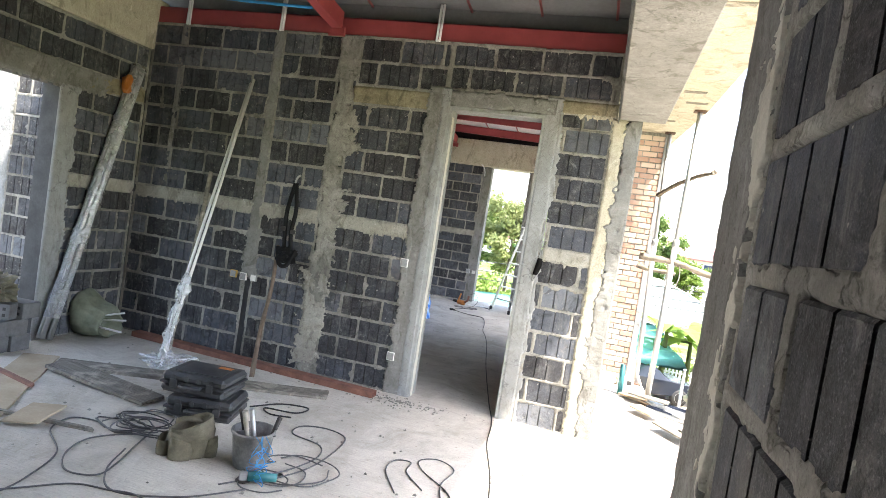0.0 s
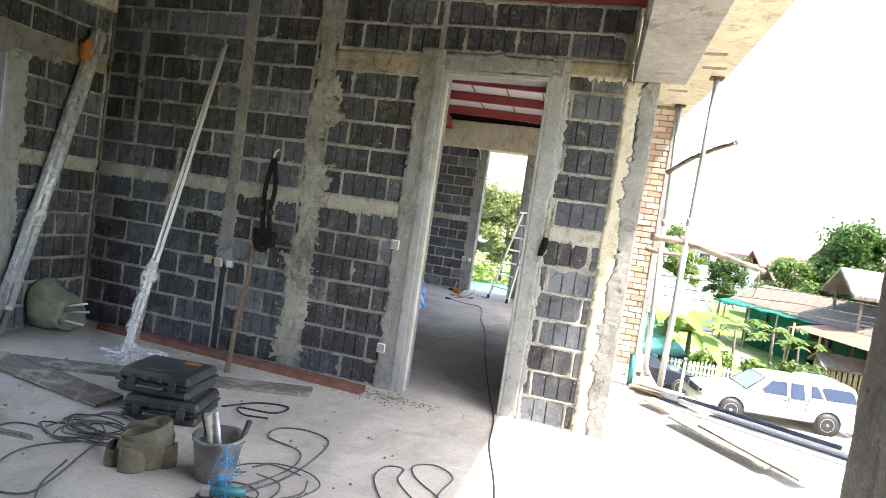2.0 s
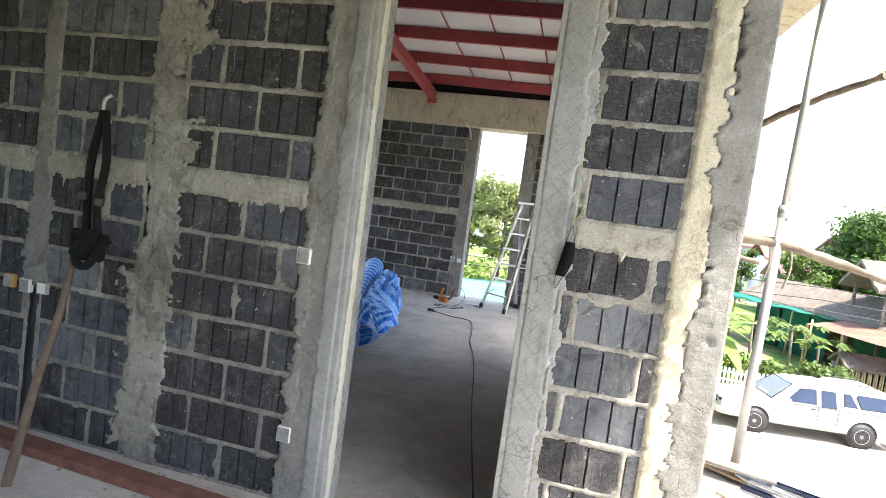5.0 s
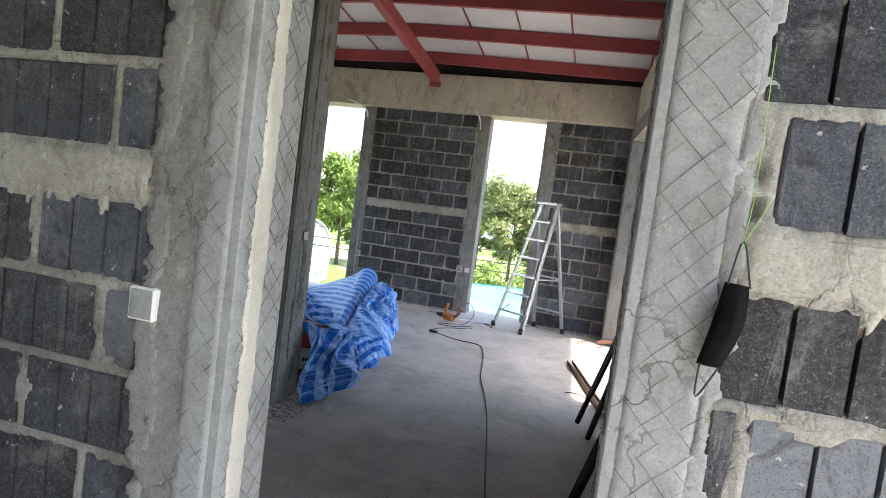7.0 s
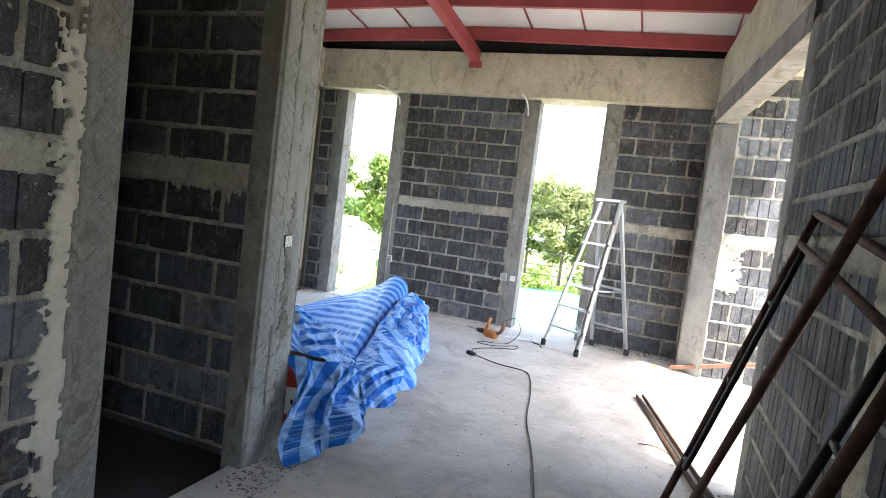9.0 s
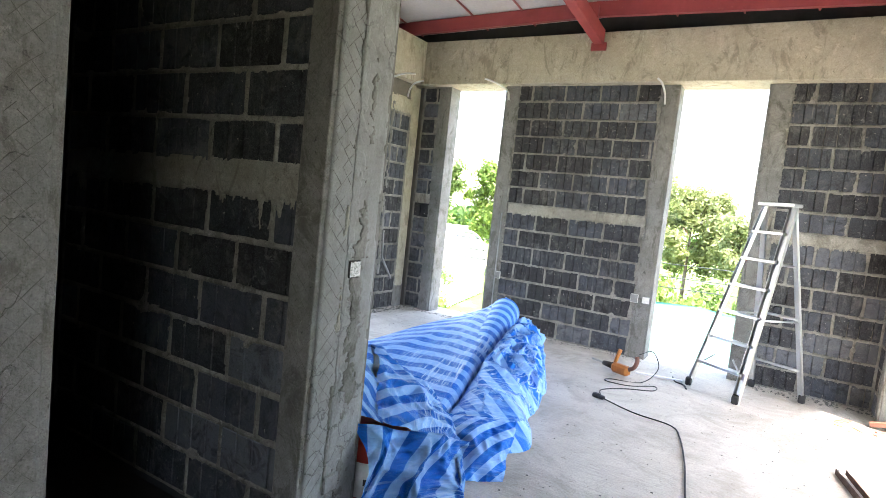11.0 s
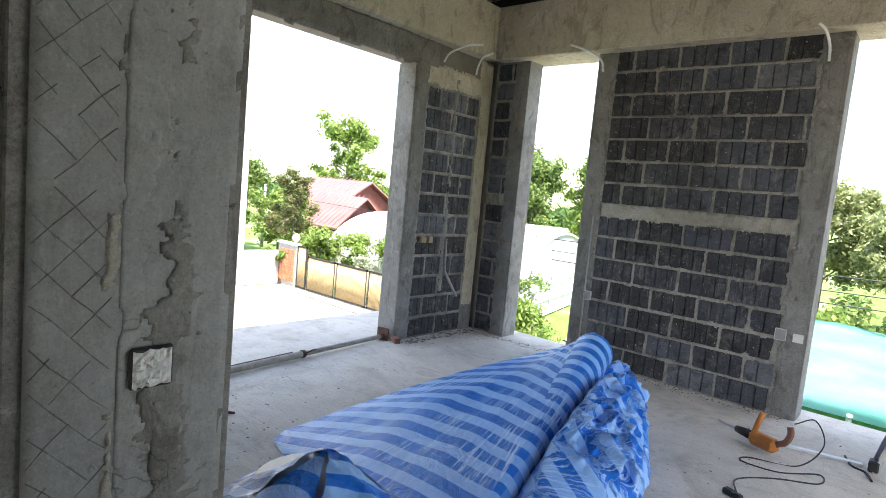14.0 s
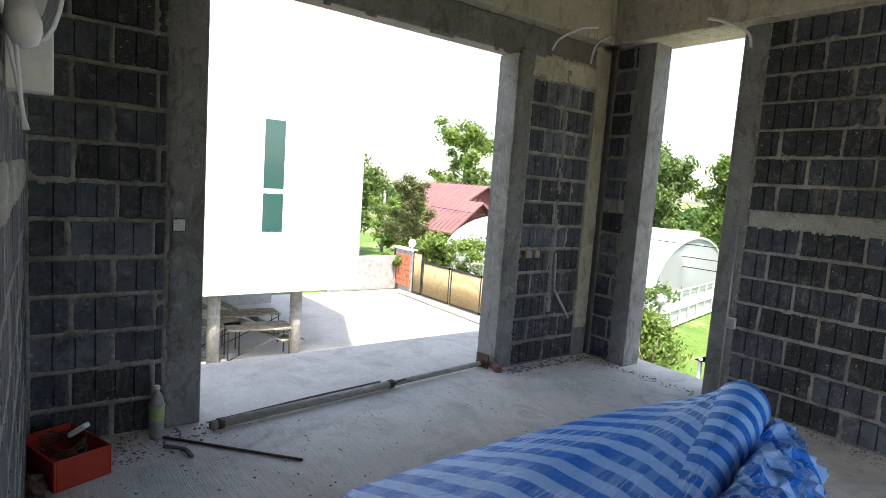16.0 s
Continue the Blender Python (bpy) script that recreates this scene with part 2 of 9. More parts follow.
def make_plank():
    n = Nodes("weathered_plank", 0.9, spec=0.3)
    grain = n.noise(3, 6, 0.7, n.mapped((1.2, 30, 30)), 0.4)
    stain = n.noise(5, 7, 0.75, dist=0.8)
    c = n.mix(n.grey(grain, 0.3, 0.7), (0.061, 0.056, 0.050), (0.270, 0.247, 0.206))
    c = n.mix(n.grey(stain, 0.5, 0.68, 0.0, 0.75), c, (0.486, 0.448, 0.372))
    c = n.mix(n.grey(n.noise(2.2, 5, 0.7), 0.52, 0.66, 0.0, 0.4), c, (0.054, 0.053, 0.052))
    return n.color(c).bump(n.mix(0.5, grain, stain), 0.7, 0.01).m


WOOD_GREY = make_plank()
PLY = speckled("plywood", (0.32, 0.25, 0.165), (0.46, 0.38, 0.27), 4, 0.85, 0.15, 60)
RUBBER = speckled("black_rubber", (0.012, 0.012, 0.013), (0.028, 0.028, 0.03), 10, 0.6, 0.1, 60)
BLACK_PLASTIC = speckled("black_plastic", (0.016, 0.017, 0.019), (0.075, 0.077, 0.08), 9, 0.5, 0.15, 80)
CANVAS = speckled("khaki_canvas", (0.085, 0.078, 0.052), (0.24, 0.215, 0.155), 9, 0.95, 0.5, 120)
WHITE_PLASTIC = speckled("white_plastic", (0.62, 0.61, 0.58), (0.75, 0.74, 0.71), 10, 0.45, 0.05, 60)
ORANGE = speckled("orange_plastic", (0.42, 0.13, 0.02), (0.55, 0.2, 0.04), 12, 0.5, 0.1, 60)
RED_PLASTIC = speckled("red_plastic", (0.36, 0.025, 0.012), (0.48, 0.05, 0.025), 12, 0.45, 0.05, 60)
TEAL_PLASTIC = speckled("teal_plastic", (0.015, 0.13, 0.14), (0.04, 0.2, 0.21), 12, 0.45, 0.05, 60)
BLUE_STRING = speckled("blue_string", (0.01, 0.2, 0.5), (0.03, 0.3, 0.62), 12, 0.6, 0.05, 60)
GREY_PLASTIC = speckled("dirty_grey_plastic", (0.035, 0.037, 0.04), (0.3, 0.3, 0.29), 7, 0.7, 0.2, 60)
LATH = speckled("steel_lath", (0.085, 0.08, 0.072), (0.17, 0.16, 0.145), 20, 0.75, 0.05, 60, 0.2)
WHITE_WALL = speckled("white_wall_paint", (0.78, 0.78, 0.77), (0.84, 0.84, 0.83), 0.6, 0.7, 0.05, 20)
YELLOW_BOX = speckled("yellow_plastic", (0.4, 0.24, 0.04), (0.52, 0.33, 0.08), 20, 0.5, 0.05, 60)


def make_brick_mat():
    n = Nodes("red_brick", 0.9, spec=0.3).world()
    tone = n.ramp(n.random(), [(0.0, (0.36, 0.21, 0.155)), (0.5, (0.48, 0.33, 0.255)), (1.0, (0.58, 0.47, 0.39))])
    c = n.mix(n.grey(n.noise(30, 5, 0.7), 0.5, 0.75, 0.0, 0.5), tone, (0.45, 0.4, 0.34))
    return n.color(c).bump(n.noise(60, 4), 0.4, 0.005).m


BRICK = make_brick_mat()


# ---- building blocks ----
def mesh_of(bm, name):
    me = bpy.data.meshes.new(name)
    bm.to_mesh(me)
    bm.free()
    return me


def part(name, bm, material, parent, label="", smooth=False, m=None):
    """Links a bmesh as one mesh object under a thing or a part."""
    me = mesh_of(bm, name)
    for mt in material if isinstance(material, (list, tuple)) else [material]:
        me.materials.append(mt)
    if smooth:
        for p in me.polygons:
            p.use_smooth = True
    ob = new(name, me)
    if parent:
        ob.parent = parent
    if m is not None:
        ob.matrix_local = m
    if label:
        ob["label"] = label
    return ob


def thing(name, label, category, m=None, group="", kind=""):
    ob = new(name)
    if m is not None:
        ob.matrix_world = m
    return tagged(ob, label, category, group, kind)


def box(bm, a, b, bevel=0.0, m=None, mat=0):
    """A box between two corners, its edges bevelled."""
    lo = [min(p, q) for p, q in zip(a, b)]
    hi = [max(p, q) for p, q in zip(a, b)]
    vs = [bm.verts.new((x, y, z)) for z in (lo[2], hi[2]) for y in (lo[1], hi[1]) for x in (lo[0], hi[0])]
    fs = [bm.faces.new([vs[i] for i in q]) for q in ((0, 2, 3, 1), (4, 5, 7, 6), (0, 1, 5, 4), (2, 6, 7, 3), (0, 4, 6, 2), (1, 3, 7, 5))]
    for f in fs:
        f.material_index = mat
    if bevel > 0:
        edges = {e for f in fs for e in f.edges}
        r = bmesh.ops.bevel(bm, geom=list(edges), offset=bevel, segments=1, affect="EDGES", profile=0.5)
        vs = list({v for f in r["faces"] for v in f.verts} | {v for v in vs if v.is_valid})
    if m is not None:
        bmesh.ops.transform(bm, matrix=m, verts=[v for v in vs if v.is_valid])
    return bm


def tube(bm, pts, r, sides=8, cap=True, mat=0):
    """A round bar along the points; r may be a list."""
    pts = [Vector(p) for p in pts]
    rs = r if isinstance(r, (list, tuple)) else [r] * len(pts)
    rings = []
    up = Vector((0, 0, 1))
    last = None
    for i, p in enumerate(pts):
        d = (pts[min(i + 1, len(pts) - 1)] - pts[max(i - 1, 0)]).normalized()
        ref = last if last is not None and abs(last.dot(d)) < 0.95 else (up if abs(d.z) < 0.9 else Vector((1, 0, 0)))
        s = (ref - d * ref.dot(d)).normalized()
        last = s
        t = d.cross(s)
        rings.append([bm.verts.new(p + (s * math.cos(a) + t * math.sin(a)) * rs[i]) for a in [2 * math.pi * k / sides for k in range(sides)]])
    for a, b in zip(rings, rings[1:]):
        for k in range(sides):
            f = bm.faces.new((a[k], a[(k + 1) % sides], b[(k + 1) % sides], b[k]))
            f.material_index = mat
            f.smooth = True
    if cap:
        bm.faces.new(rings[0][::-1]).material_index = mat
        bm.faces.new(rings[-1]).material_index = mat
    return bm


def lathe(bm, prof, sides=20, mat=0, m=None):
    """A turned shape from (radius, height) pairs, upwards."""
    rings = []
    for r, z in prof:
        ring = [bm.verts.new((r * math.cos(2 * math.pi * k / sides), r * math.sin(2 * math.pi * k / sides), z)) for k in range(sides)]
        rings.append(ring)
    for a, b in zip(rings, rings[1:]):
        for k in range(sides):
            f = bm.faces.new((a[k], a[(k + 1) % sides], b[(k + 1) % sides], b[k]))
            f.material_index = mat
            f.smooth = True
    bm.faces.new(rings[0][::-1]).material_index = mat
    bm.faces.new(rings[-1]).material_index = mat
    if m is not None:
        bmesh.ops.transform(bm, matrix=m, verts=[v for ring in rings for v in ring])
    return bm


def smooth_path(pts, n=8):
    """Catmull-Rom points through pts."""
    p = [Vector(q) for q in pts]
    p = [p[0] * 2 - p[1]] + p + [p[-1] * 2 - p[-2]]
    out = []
    for i in range(1, len(p) - 2):
        a, b, c, d = p[i - 1:i + 3]
        for k in range(n):
            t = k / n
            out.append(0.5 * ((2 * b) + (c - a) * t + (2 * a - 5 * b + 4 * c - d) * t * t + (3 * b - a - 3 * c + d) * t ** 3))
    out.append(p[-2])
    return out


def bm_new():
    return bmesh.new()


RNG = random.Random(7)

# ---- walls of grooved blocks ----
# A face is drawn in its own frame: x along the wall, z up, -y out of the wall.
BLOCK_MESH = {}
OUT = 0.018


def block_mesh(length, height, variant):
    """One grooved block, its back at y = 0 and its face at y = -OUT."""
    key = (round(length, 2), round(height, 2), variant)
    if key in BLOCK_MESH:
        return BLOCK_MESH[key]
    length, height = key[0], key[1]
    rng = random.Random(hash(key) % 1000)
    full = 0.39
    cuts = [c for c in (0.1, 0.195, 0.29)]
    shift = 0 if length > 0.3 else rng.choice((0.0, 0.19, 0.29))
    xs = []
    for c in cuts + [0.39]:
        c = c - shift + rng.uniform(-0.004, 0.004)
        if 0.03 < c < length - 0.03:
            xs.append(c)
    prof = [(0.0, 0.0), (0.0, -OUT + 0.004), (0.005, -OUT)]
    for c in xs:
        prof += [(c - 0.0045, -OUT), (c - 0.003, -0.002), (c + 0.003, -0.002), (c + 0.0045, -OUT)]
    prof += [(length - 0.005, -OUT), (length, -OUT + 0.004), (length, 0.0)]
    bm = bm_new()
    rows = []
    for z, back in ((0.0, 0.0045), (0.005, 0.0), (height - 0.005, 0.0), (height, 0.0045)):
        j = rng.uniform(-0.0015, 0.0015)
        rows.append([bm.verts.new((x, min(0.0, y + back) + (j if 0.01 < x < length - 0.01 else 0), z)) for x, y in prof])
    for a, b in zip(rows, rows[1:]):
        for k in range(len(prof) - 1):
            bm.faces.new((a[k], a[k + 1], b[k + 1], b[k]))
    bm.faces.new(rows[0])
    bm.faces.new(rows[-1][::-1])
    bmesh.ops.recalc_face_normals(bm, faces=bm.faces)
    me = mesh_of(bm, "block")
    me.materials.append(BLOCK)
    BLOCK_MESH[key] = me
    return me


def lattice(u, v, scale, seed):
    """Smooth value noise, 0 to 1, over arrays."""
    table = np.random.RandomState(seed % 9973).rand(64, 64)
    x, y = u * scale + 17.3, v * scale + 5.7
    i, j = np.floor(x).astype(int), np.floor(y).astype(int)
    fx, fy = x - i, y - j
    fx, fy = fx * fx * (3 - 2 * fx), fy * fy * (3 - 2 * fy)
    a, b = table[j % 64, i % 64], table[j % 64, (i + 1) % 64]
    c, d = table[(j + 1) % 64, i % 64], table[(j + 1) % 64, (i + 1) % 64]
    return (a * (1 - fx) + b * fx) * (1 - fy) + (c * (1 - fx) + d * fx) * fy


def layered(u, v, scale, seed, octaves=4, gain=0.55):
    """Several layers of value noise, about -1 to 1."""
    out, amp, total = 0.0, 1.0, 0.0
    for k in range(octaves):
        out = out + amp * lattice(u, v, scale * 2.1 ** k, seed + 31 * k)
        total += amp
        amp *= gain
    return (out / total - 0.5) * 2.6


def coat(wall, name, m, us, vs, h, material, label="", keep=0.003, stuff=False):
    """A skin of mortar or plaster: its thickness h at every (v, u), left out where it thins to nothing."""
    nv, nu = h.shape
    top = np.maximum(np.maximum(h[:-1, :-1], h[1:, :-1]), np.maximum(h[:-1, 1:], h[1:, 1:]))
    j, i = np.nonzero(top > keep)
    a = j * nu + i
    quads = np.stack([a, a + 1, a + nu + 1, a + nu], 1)
    used, back = np.unique(quads, return_inverse=True)
    uu, vv = np.meshgrid(us, vs)
    co = np.stack([uu.ravel(), -np.maximum(h, 0.0).ravel(), vv.ravel()], 1)[used]
    me = bpy.data.meshes.new(name)
    me.from_pydata(co.tolist(), [], back.reshape(-1, 4).tolist())
    for p in me.polygons:
        p.use_smooth = True
    me.materials.append(material)
    ob = new(name, me)
    ob.parent = wall
    ob.matrix_local = m
    if stuff:
        ob["kind"] = "stuff"
    if label:
        ob["label"] = label
    return ob


def ease(x):
    x = np.clip(x, 0.0, 1.0)
    return x * x * (3 - 2 * x)


def block_face(wall, m, rects, seed=1, first=0, pitch=0.2, joint=0.024, step=0.012, smear=1.0, cuts=None):
    """Blocks in running bond over rectangles (u0, u1, v0, v1) of a face, each block an object under the wall, and the mortar between them."""
    rng = random.Random(seed)
    for n_rect, (u0, u1, v0, v1) in enumerate(rects):
        rows = max(1, round((v1 - v0) / pitch))
        h = (v1 - v0) / rows
        us = np.linspace(u0 - 0.012, u1 + 0.012, max(4, int((u1 - u0) / step)))
        vs = np.linspace(max(0.0, v0 - 0.012), v1 + 0.012, max(4, int((v1 - v0) / step)))
        uu, vv = np.meshgrid(us, vs)
        tilt = 0.004 * layered(uu, vv, 1.3, seed + 3, 2)
        row = np.clip(np.floor((vv + tilt - v0) / h), 0, rows - 1)
        near = np.minimum(np.abs(vv + tilt - v0 - row * h), np.abs(vv + tilt - v0 - (row + 1) * h))
        near = np.minimum(near, np.minimum(np.abs(uu - u0), np.abs(uu - u1)))
        for r in range(rows):
            v = v0 + r * h
            u = u0 - (0.2 if (r + first) % 2 else 0.0) - rng.uniform(0.0, 0.03)
            spans = []
            while u < u1 - 0.03:
                spans.append((max(u, u0), min(u + 0.4, u1)))
                u += 0.4
            if cuts:
                ends = [u0] + [c for c in cuts[(r + first) % len(cuts)] if c < u1 - 0.03] + [u1]
                spans = list(zip(ends, ends[1:]))
            for a, b in spans:
                if b - a > 0.045:
                    me = block_mesh(b - a - joint, h - joint, rng.randrange(3))
                    ob = new("block", me)
                    ob.parent = wall
                    ob.matrix_local = m @ pose(a + joint / 2, rng.uniform(-0.003, 0.003), v + joint / 2, 0, rng.uniform(-0.35, 0.35), rng.uniform(-0.3, 0.3))
                if b < u1 - 0.01:
                    lean = rng.uniform(-0.05, 0.05)
                    d = np.abs(uu - b - (vv - v - h / 2) * lean)
                    near = np.where(row == r, np.minimum(near, d), near)
        sd = seed * 13 + n_rect * 7
        width = joint / 2 + 0.003 + 0.005 * layered(uu, vv, 9, sd) + 0.003 * layered(uu, vv, 50, sd + 1, 2)
        width = width + smear * 0.05 * np.clip(layered(uu, vv, 7.0, sd + 2, 5) - 0.35, 0, 0.6)
        hgt = 0.0192 + 0.003 * layered(uu, vv, 11, sd + 4) + 0.0016 * layered(uu, vv, 55, sd + 5, 3)
        hh = hgt * ease((width + 0.004 - near) / 0.006)
        film = layered(uu, vv, 12.0, sd + 6, 5, 0.75)
        hh = np.maximum(hh, (0.0176 + 0.008 * np.clip(film - 0.8, -0.3, 0.3)) * (film > 0.74) * smear)
        coat(wall, "mortar", m, us, vs, hh, MORTAR, "uneven grey-beige mortar joints", 0.0125, True)


def drips(wall, m, u0, u1, top, length, seed, material=None):
    """Thin runs of slurry down the blocks from a band."""
    us = np.linspace(u0, u1, max(4, int((u1 - u0) / 0.0075)))
    vs = np.linspace(top - length, top + 0.01, max(4, int(length / 0.012)))
    uu, vv = np.meshgrid(us, vs)
    reach = np.clip(layered(uu, uu * 0, 30, seed, 2) * 0.9 + 0.5 * layered(uu, uu * 0, 2.4, seed + 5, 2), 0.05, 1.3) * length * 0.8
    d = reach - (top - vv)
    lane = layered(uu + 0.006 * layered(uu, vv, 9, seed + 2, 2), uu * 0, 42, seed + 1, 2)
    hh = (0.0205 + 0.0015 * lane) * ease(d / 0.03 + 0.4) * (lane > 0.3 - 1.1 * (vv > top - 0.022))
    return coat(wall, "slurry_drips", m, us, vs, hh, material or BAND, "pale runs of dried slurry", 0.014, True)


def ragged(wall, name, m, u0, u1, v0, v1, material, thick=0.024, left=0.02, right=0.02, ends=0.01, seed=0, label="", step=0.035, rough=0.006, pits=True):
    """A hand-laid strip of plaster or mortar with torn edges. left, right, ends: how far each edge wanders."""
    step = max(0.0022, min(0.02, step * 0.42))
    if (u1 - u0) * (v1 - v0) > 0.7:
        step = max(step, 0.016)

    def line(a, b, wander_a, wander_b):
        n = max(4, int((b - a + wander_a + wander_b) / step))
        pts = list(np.linspace(a - wander_a * 1.3, b + wander_b * 1.3, n))
        if wander_a == 0:
            pts = [a] + pts
        if wander_b == 0:
            pts = pts + [b]
        return np.array(pts)

    us, vs = line(u0, u1, left, right), line(v0, v1, ends, ends)
    uu, vv = np.meshgrid(us, vs)
    sd = seed * 17 + 5
    hh = thick + rough * (0.7 * layered(uu, vv, 7, sd) + 0.5 * layered(uu, vv, 26, sd + 1, 3))
    pit = layered(uu, vv, 10, sd + 9, 5, 0.65)
    if pits and rough > 0.003:
        hh = hh - 0.012 * ease((pit - 0.55) / 0.25)
    for wander, d in ((left, uu - u0), (right, u1 - uu), (ends, np.minimum(vv - v0, v1 - vv) if v0 > 0.02 else v1 - vv)):
        if wander > 0:
            d = d + wander * (0.5 * layered(uu, vv, 4.5, sd + 2, 2) + 0.8 * layered(uu, vv, 14, sd + 3, 3) + 0.5 * layered(uu, vv, 45, sd + 6, 2))
            hh = hh * ease(d / 0.008 + 0.4)
    if left == 0:
        hh[:, 0] = 0.0
    if right == 0:
        hh[:, -1] = 0.0
    if ends == 0:
        hh[-1, :] = 0.0
    return coat(wall, name, m, us, vs, hh, material, label, 0.004)


def lath(wall, m, u0, u1, v0, v1, out, cell=0.062):
    """Diamond steel lath pressed into the plaster."""
    bm = bm_new()
    w = 0.0008
    n = int((v1 - v0) / cell)
    span = u1 - u0
    for i in range(n + 1):
        for s in (1, -1):
            a = Vector((u0 if s > 0 else u1, -out, v0 + i * cell))
            b = Vector((u1 if s > 0 else u0, -out, v0 + i * cell + span * 1.05))
            if b.z > v1:
                continue
            mid = [a + (b - a) * k / 4 + Vector((0, RNG.uniform(-0.0008, 0.0003), RNG.uniform(-0.003, 0.003))) for k in range(5)]
            for p, q in zip(mid, mid[1:]):
                if RNG.random() > 0.22:
                    tube(bm, [p, q], w * RNG.uniform(0.5, 1.15), 3, False)
    return part("metal_lath", bm, LATH, wall, "thin diamond steel lath in the plaster", m=m)


def frame_at(x, y, facing):
    """The frame of a face whose x = 0 lies at (x, y); facing is the side to which it looks."""
    return pose(x, y, 0, 0, 0, {"-y": 0, "+x": 90, "+y": 180, "-x": -90}[facing])


def core(name, boxes, material, label):
    """The body of a wall from boxes, as one piece of the setting."""
    bm = bm_new()
    for a, b in boxes:
        box(bm, a, b)
    ob = part(name, bm, material, None)
    return tagged(ob, label, "wall", kind="structure")

# ---- setting: ground, slab, walls ----
GROUND = -3.9


def make_ground_mat():
    n = Nodes("ground_grass_and_soil", 0.95, spec=0.2).world()
    big = n.noise(0.15, 6, 0.65)
    fine = n.noise(6, 6, 0.7)
    grass = n.mix(n.grey(fine, 0.3, 0.7), (0.05, 0.095, 0.02), (0.12, 0.2, 0.045))
    soil = n.mix(n.grey(fine, 0.3, 0.7), (0.2, 0.15, 0.1), (0.3, 0.25, 0.18))
    return n.color(n.mix(n.grey(big, 0.5, 0.6), grass, soil)).bump(fine, 0.4, 0.05).m


GRASS_GROUND = make_ground_mat()
bm = bm_new()
bmesh.ops.create_grid(bm, x_segments=80, y_segments=80, size=4000)
for v in bm.verts:
    v.co.z = GROUND - 0.02 + (2.0 * noise.noise(v.co * 0.005) - 2.0 if v.co.length > 300 else 0.0)
tagged(part("ground", bm, GRASS_GROUND, None), "grassy ground with patches of bare soil", "ground", kind="structure")

def prism(b, ring, z0, z1):
    """An upright prism over a ring of corners."""
    lo = [b.verts.new((x, y, z0)) for x, y in ring]
    hi = [b.verts.new((x, y, z1)) for x, y in ring]
    for k in range(len(ring)):
        b.faces.new((lo[k], lo[(k + 1) % len(ring)], hi[(k + 1) % len(ring)], hi[k]))
    b.faces.new(lo[::-1])
    b.faces.new(hi)
    return b


# the slab's outer edge runs aslant beyond the wide opening
bm = bm_new()
prism(bm, [(-6.2, -2.7), (2.7, -2.7), (2.7, 5.53), (-6.2, 5.53)], -0.18, 0.0)
prism(bm, [(-2.2, 5.53), (2.7, 5.53), (2.7, 6.06), (1.32, 7.06), (1.28, 7.88), (-2.2, 7.88)], -0.18, 0.0)
prism(bm, [(-6.2, 5.53), (-4.2, 5.53), (-4.2, 7.88), (-6.2, 7.88)], -0.18, 0.0)
prism(bm, [(-6.2, 7.88), (1.28, 7.88), (1.3, 12.95), (-6.2, 12.95)], -0.18, 0.0)
floor = tagged(part("floor", bm, FLOOR, None), "rough dusty grey concrete floor slab", "floor", kind="structure")

# the unlit room's shade is put into this floor's near-black colour
SUNKEN = speckled("shade_dark_screed", (0.035, 0.03, 0.026), (0.075, 0.066, 0.056), 3, 0.85, 0.3, 40)
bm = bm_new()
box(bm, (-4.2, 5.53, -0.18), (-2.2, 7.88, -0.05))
tagged(part("floor_sunken", bm, SUNKEN, None), "screed sunk below the hall floor, coloured dark for the room's shade", "floor", kind="structure")

# wall with the doorway
YB = 5.35 + OUT - 0.002
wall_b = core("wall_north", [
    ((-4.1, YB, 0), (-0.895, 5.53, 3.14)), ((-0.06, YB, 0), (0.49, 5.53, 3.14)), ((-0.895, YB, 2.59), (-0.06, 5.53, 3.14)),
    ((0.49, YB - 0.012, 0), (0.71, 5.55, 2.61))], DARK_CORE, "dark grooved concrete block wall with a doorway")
mb = frame_at(0, YB, "-y")
block_face(wall_b, mb, [(-4.08, -2.68, 0.0, 1.4), (-2.6, -2.0, 0.0, 1.4), (-1.82, -1.07, 0.0, 1.4)], 3, 0)
block_face(wall_b, mb, [(0.07, 0.49, 0.0, 1.4)], 4, 0, cuts=[[0.415], [0.135]])
block_face(wall_b, mb, [(-4.08, -2.68, 1.5, 3.13), (-2.6, -2.0, 1.5, 3.13), (-1.82, -1.07, 1.5, 2.53), (-1.8, -0.95, 2.7, 3.13),
                        (-0.93, 0.49, 2.74, 3.13)], 5, 1)
block_face(wall_b, mb, [(0.07, 0.49, 1.5, 2.5)], 7, 0, cuts=[[0.115], []])
block_face(wall_b, mb, [(0.07, 0.49, 2.5, 2.62)], 6, 1)
bm = bm_new()
box(bm, (-4.08, -0.02, 1.4), (-2.0, 0, 1.5), 0.004)
box(bm, (-1.82, -0.02, 1.4), (-1.07, 0, 1.5), 0.004)
box(bm, (0.05, -0.02, 1.4), (0.49, 0, 1.5), 0.004)
part("tie_beam", bm, BAND, wall_b, "pale concrete tie beam", m=mb)
ragged(wall_b, "tie_beam_edge", mb, -4.06, -2.05, 1.385, 1.505, BAND, 0.023, 0.01, 0.01, 0.014, 21, "rough pale concrete band")
ragged(wall_b, "tie_beam_edge", mb, -1.8, -1.1, 1.385, 1.51, BAND, 0.023, 0.01, 0.01, 0.014, 22, "rough pale concrete band")
ragged(wall_b, "tie_beam_edge", mb, 0.08, 0.49, 1.385, 1.51, BAND, 0.023, 0.01, 0.01, 0.012, 23, "rough pale concrete band")
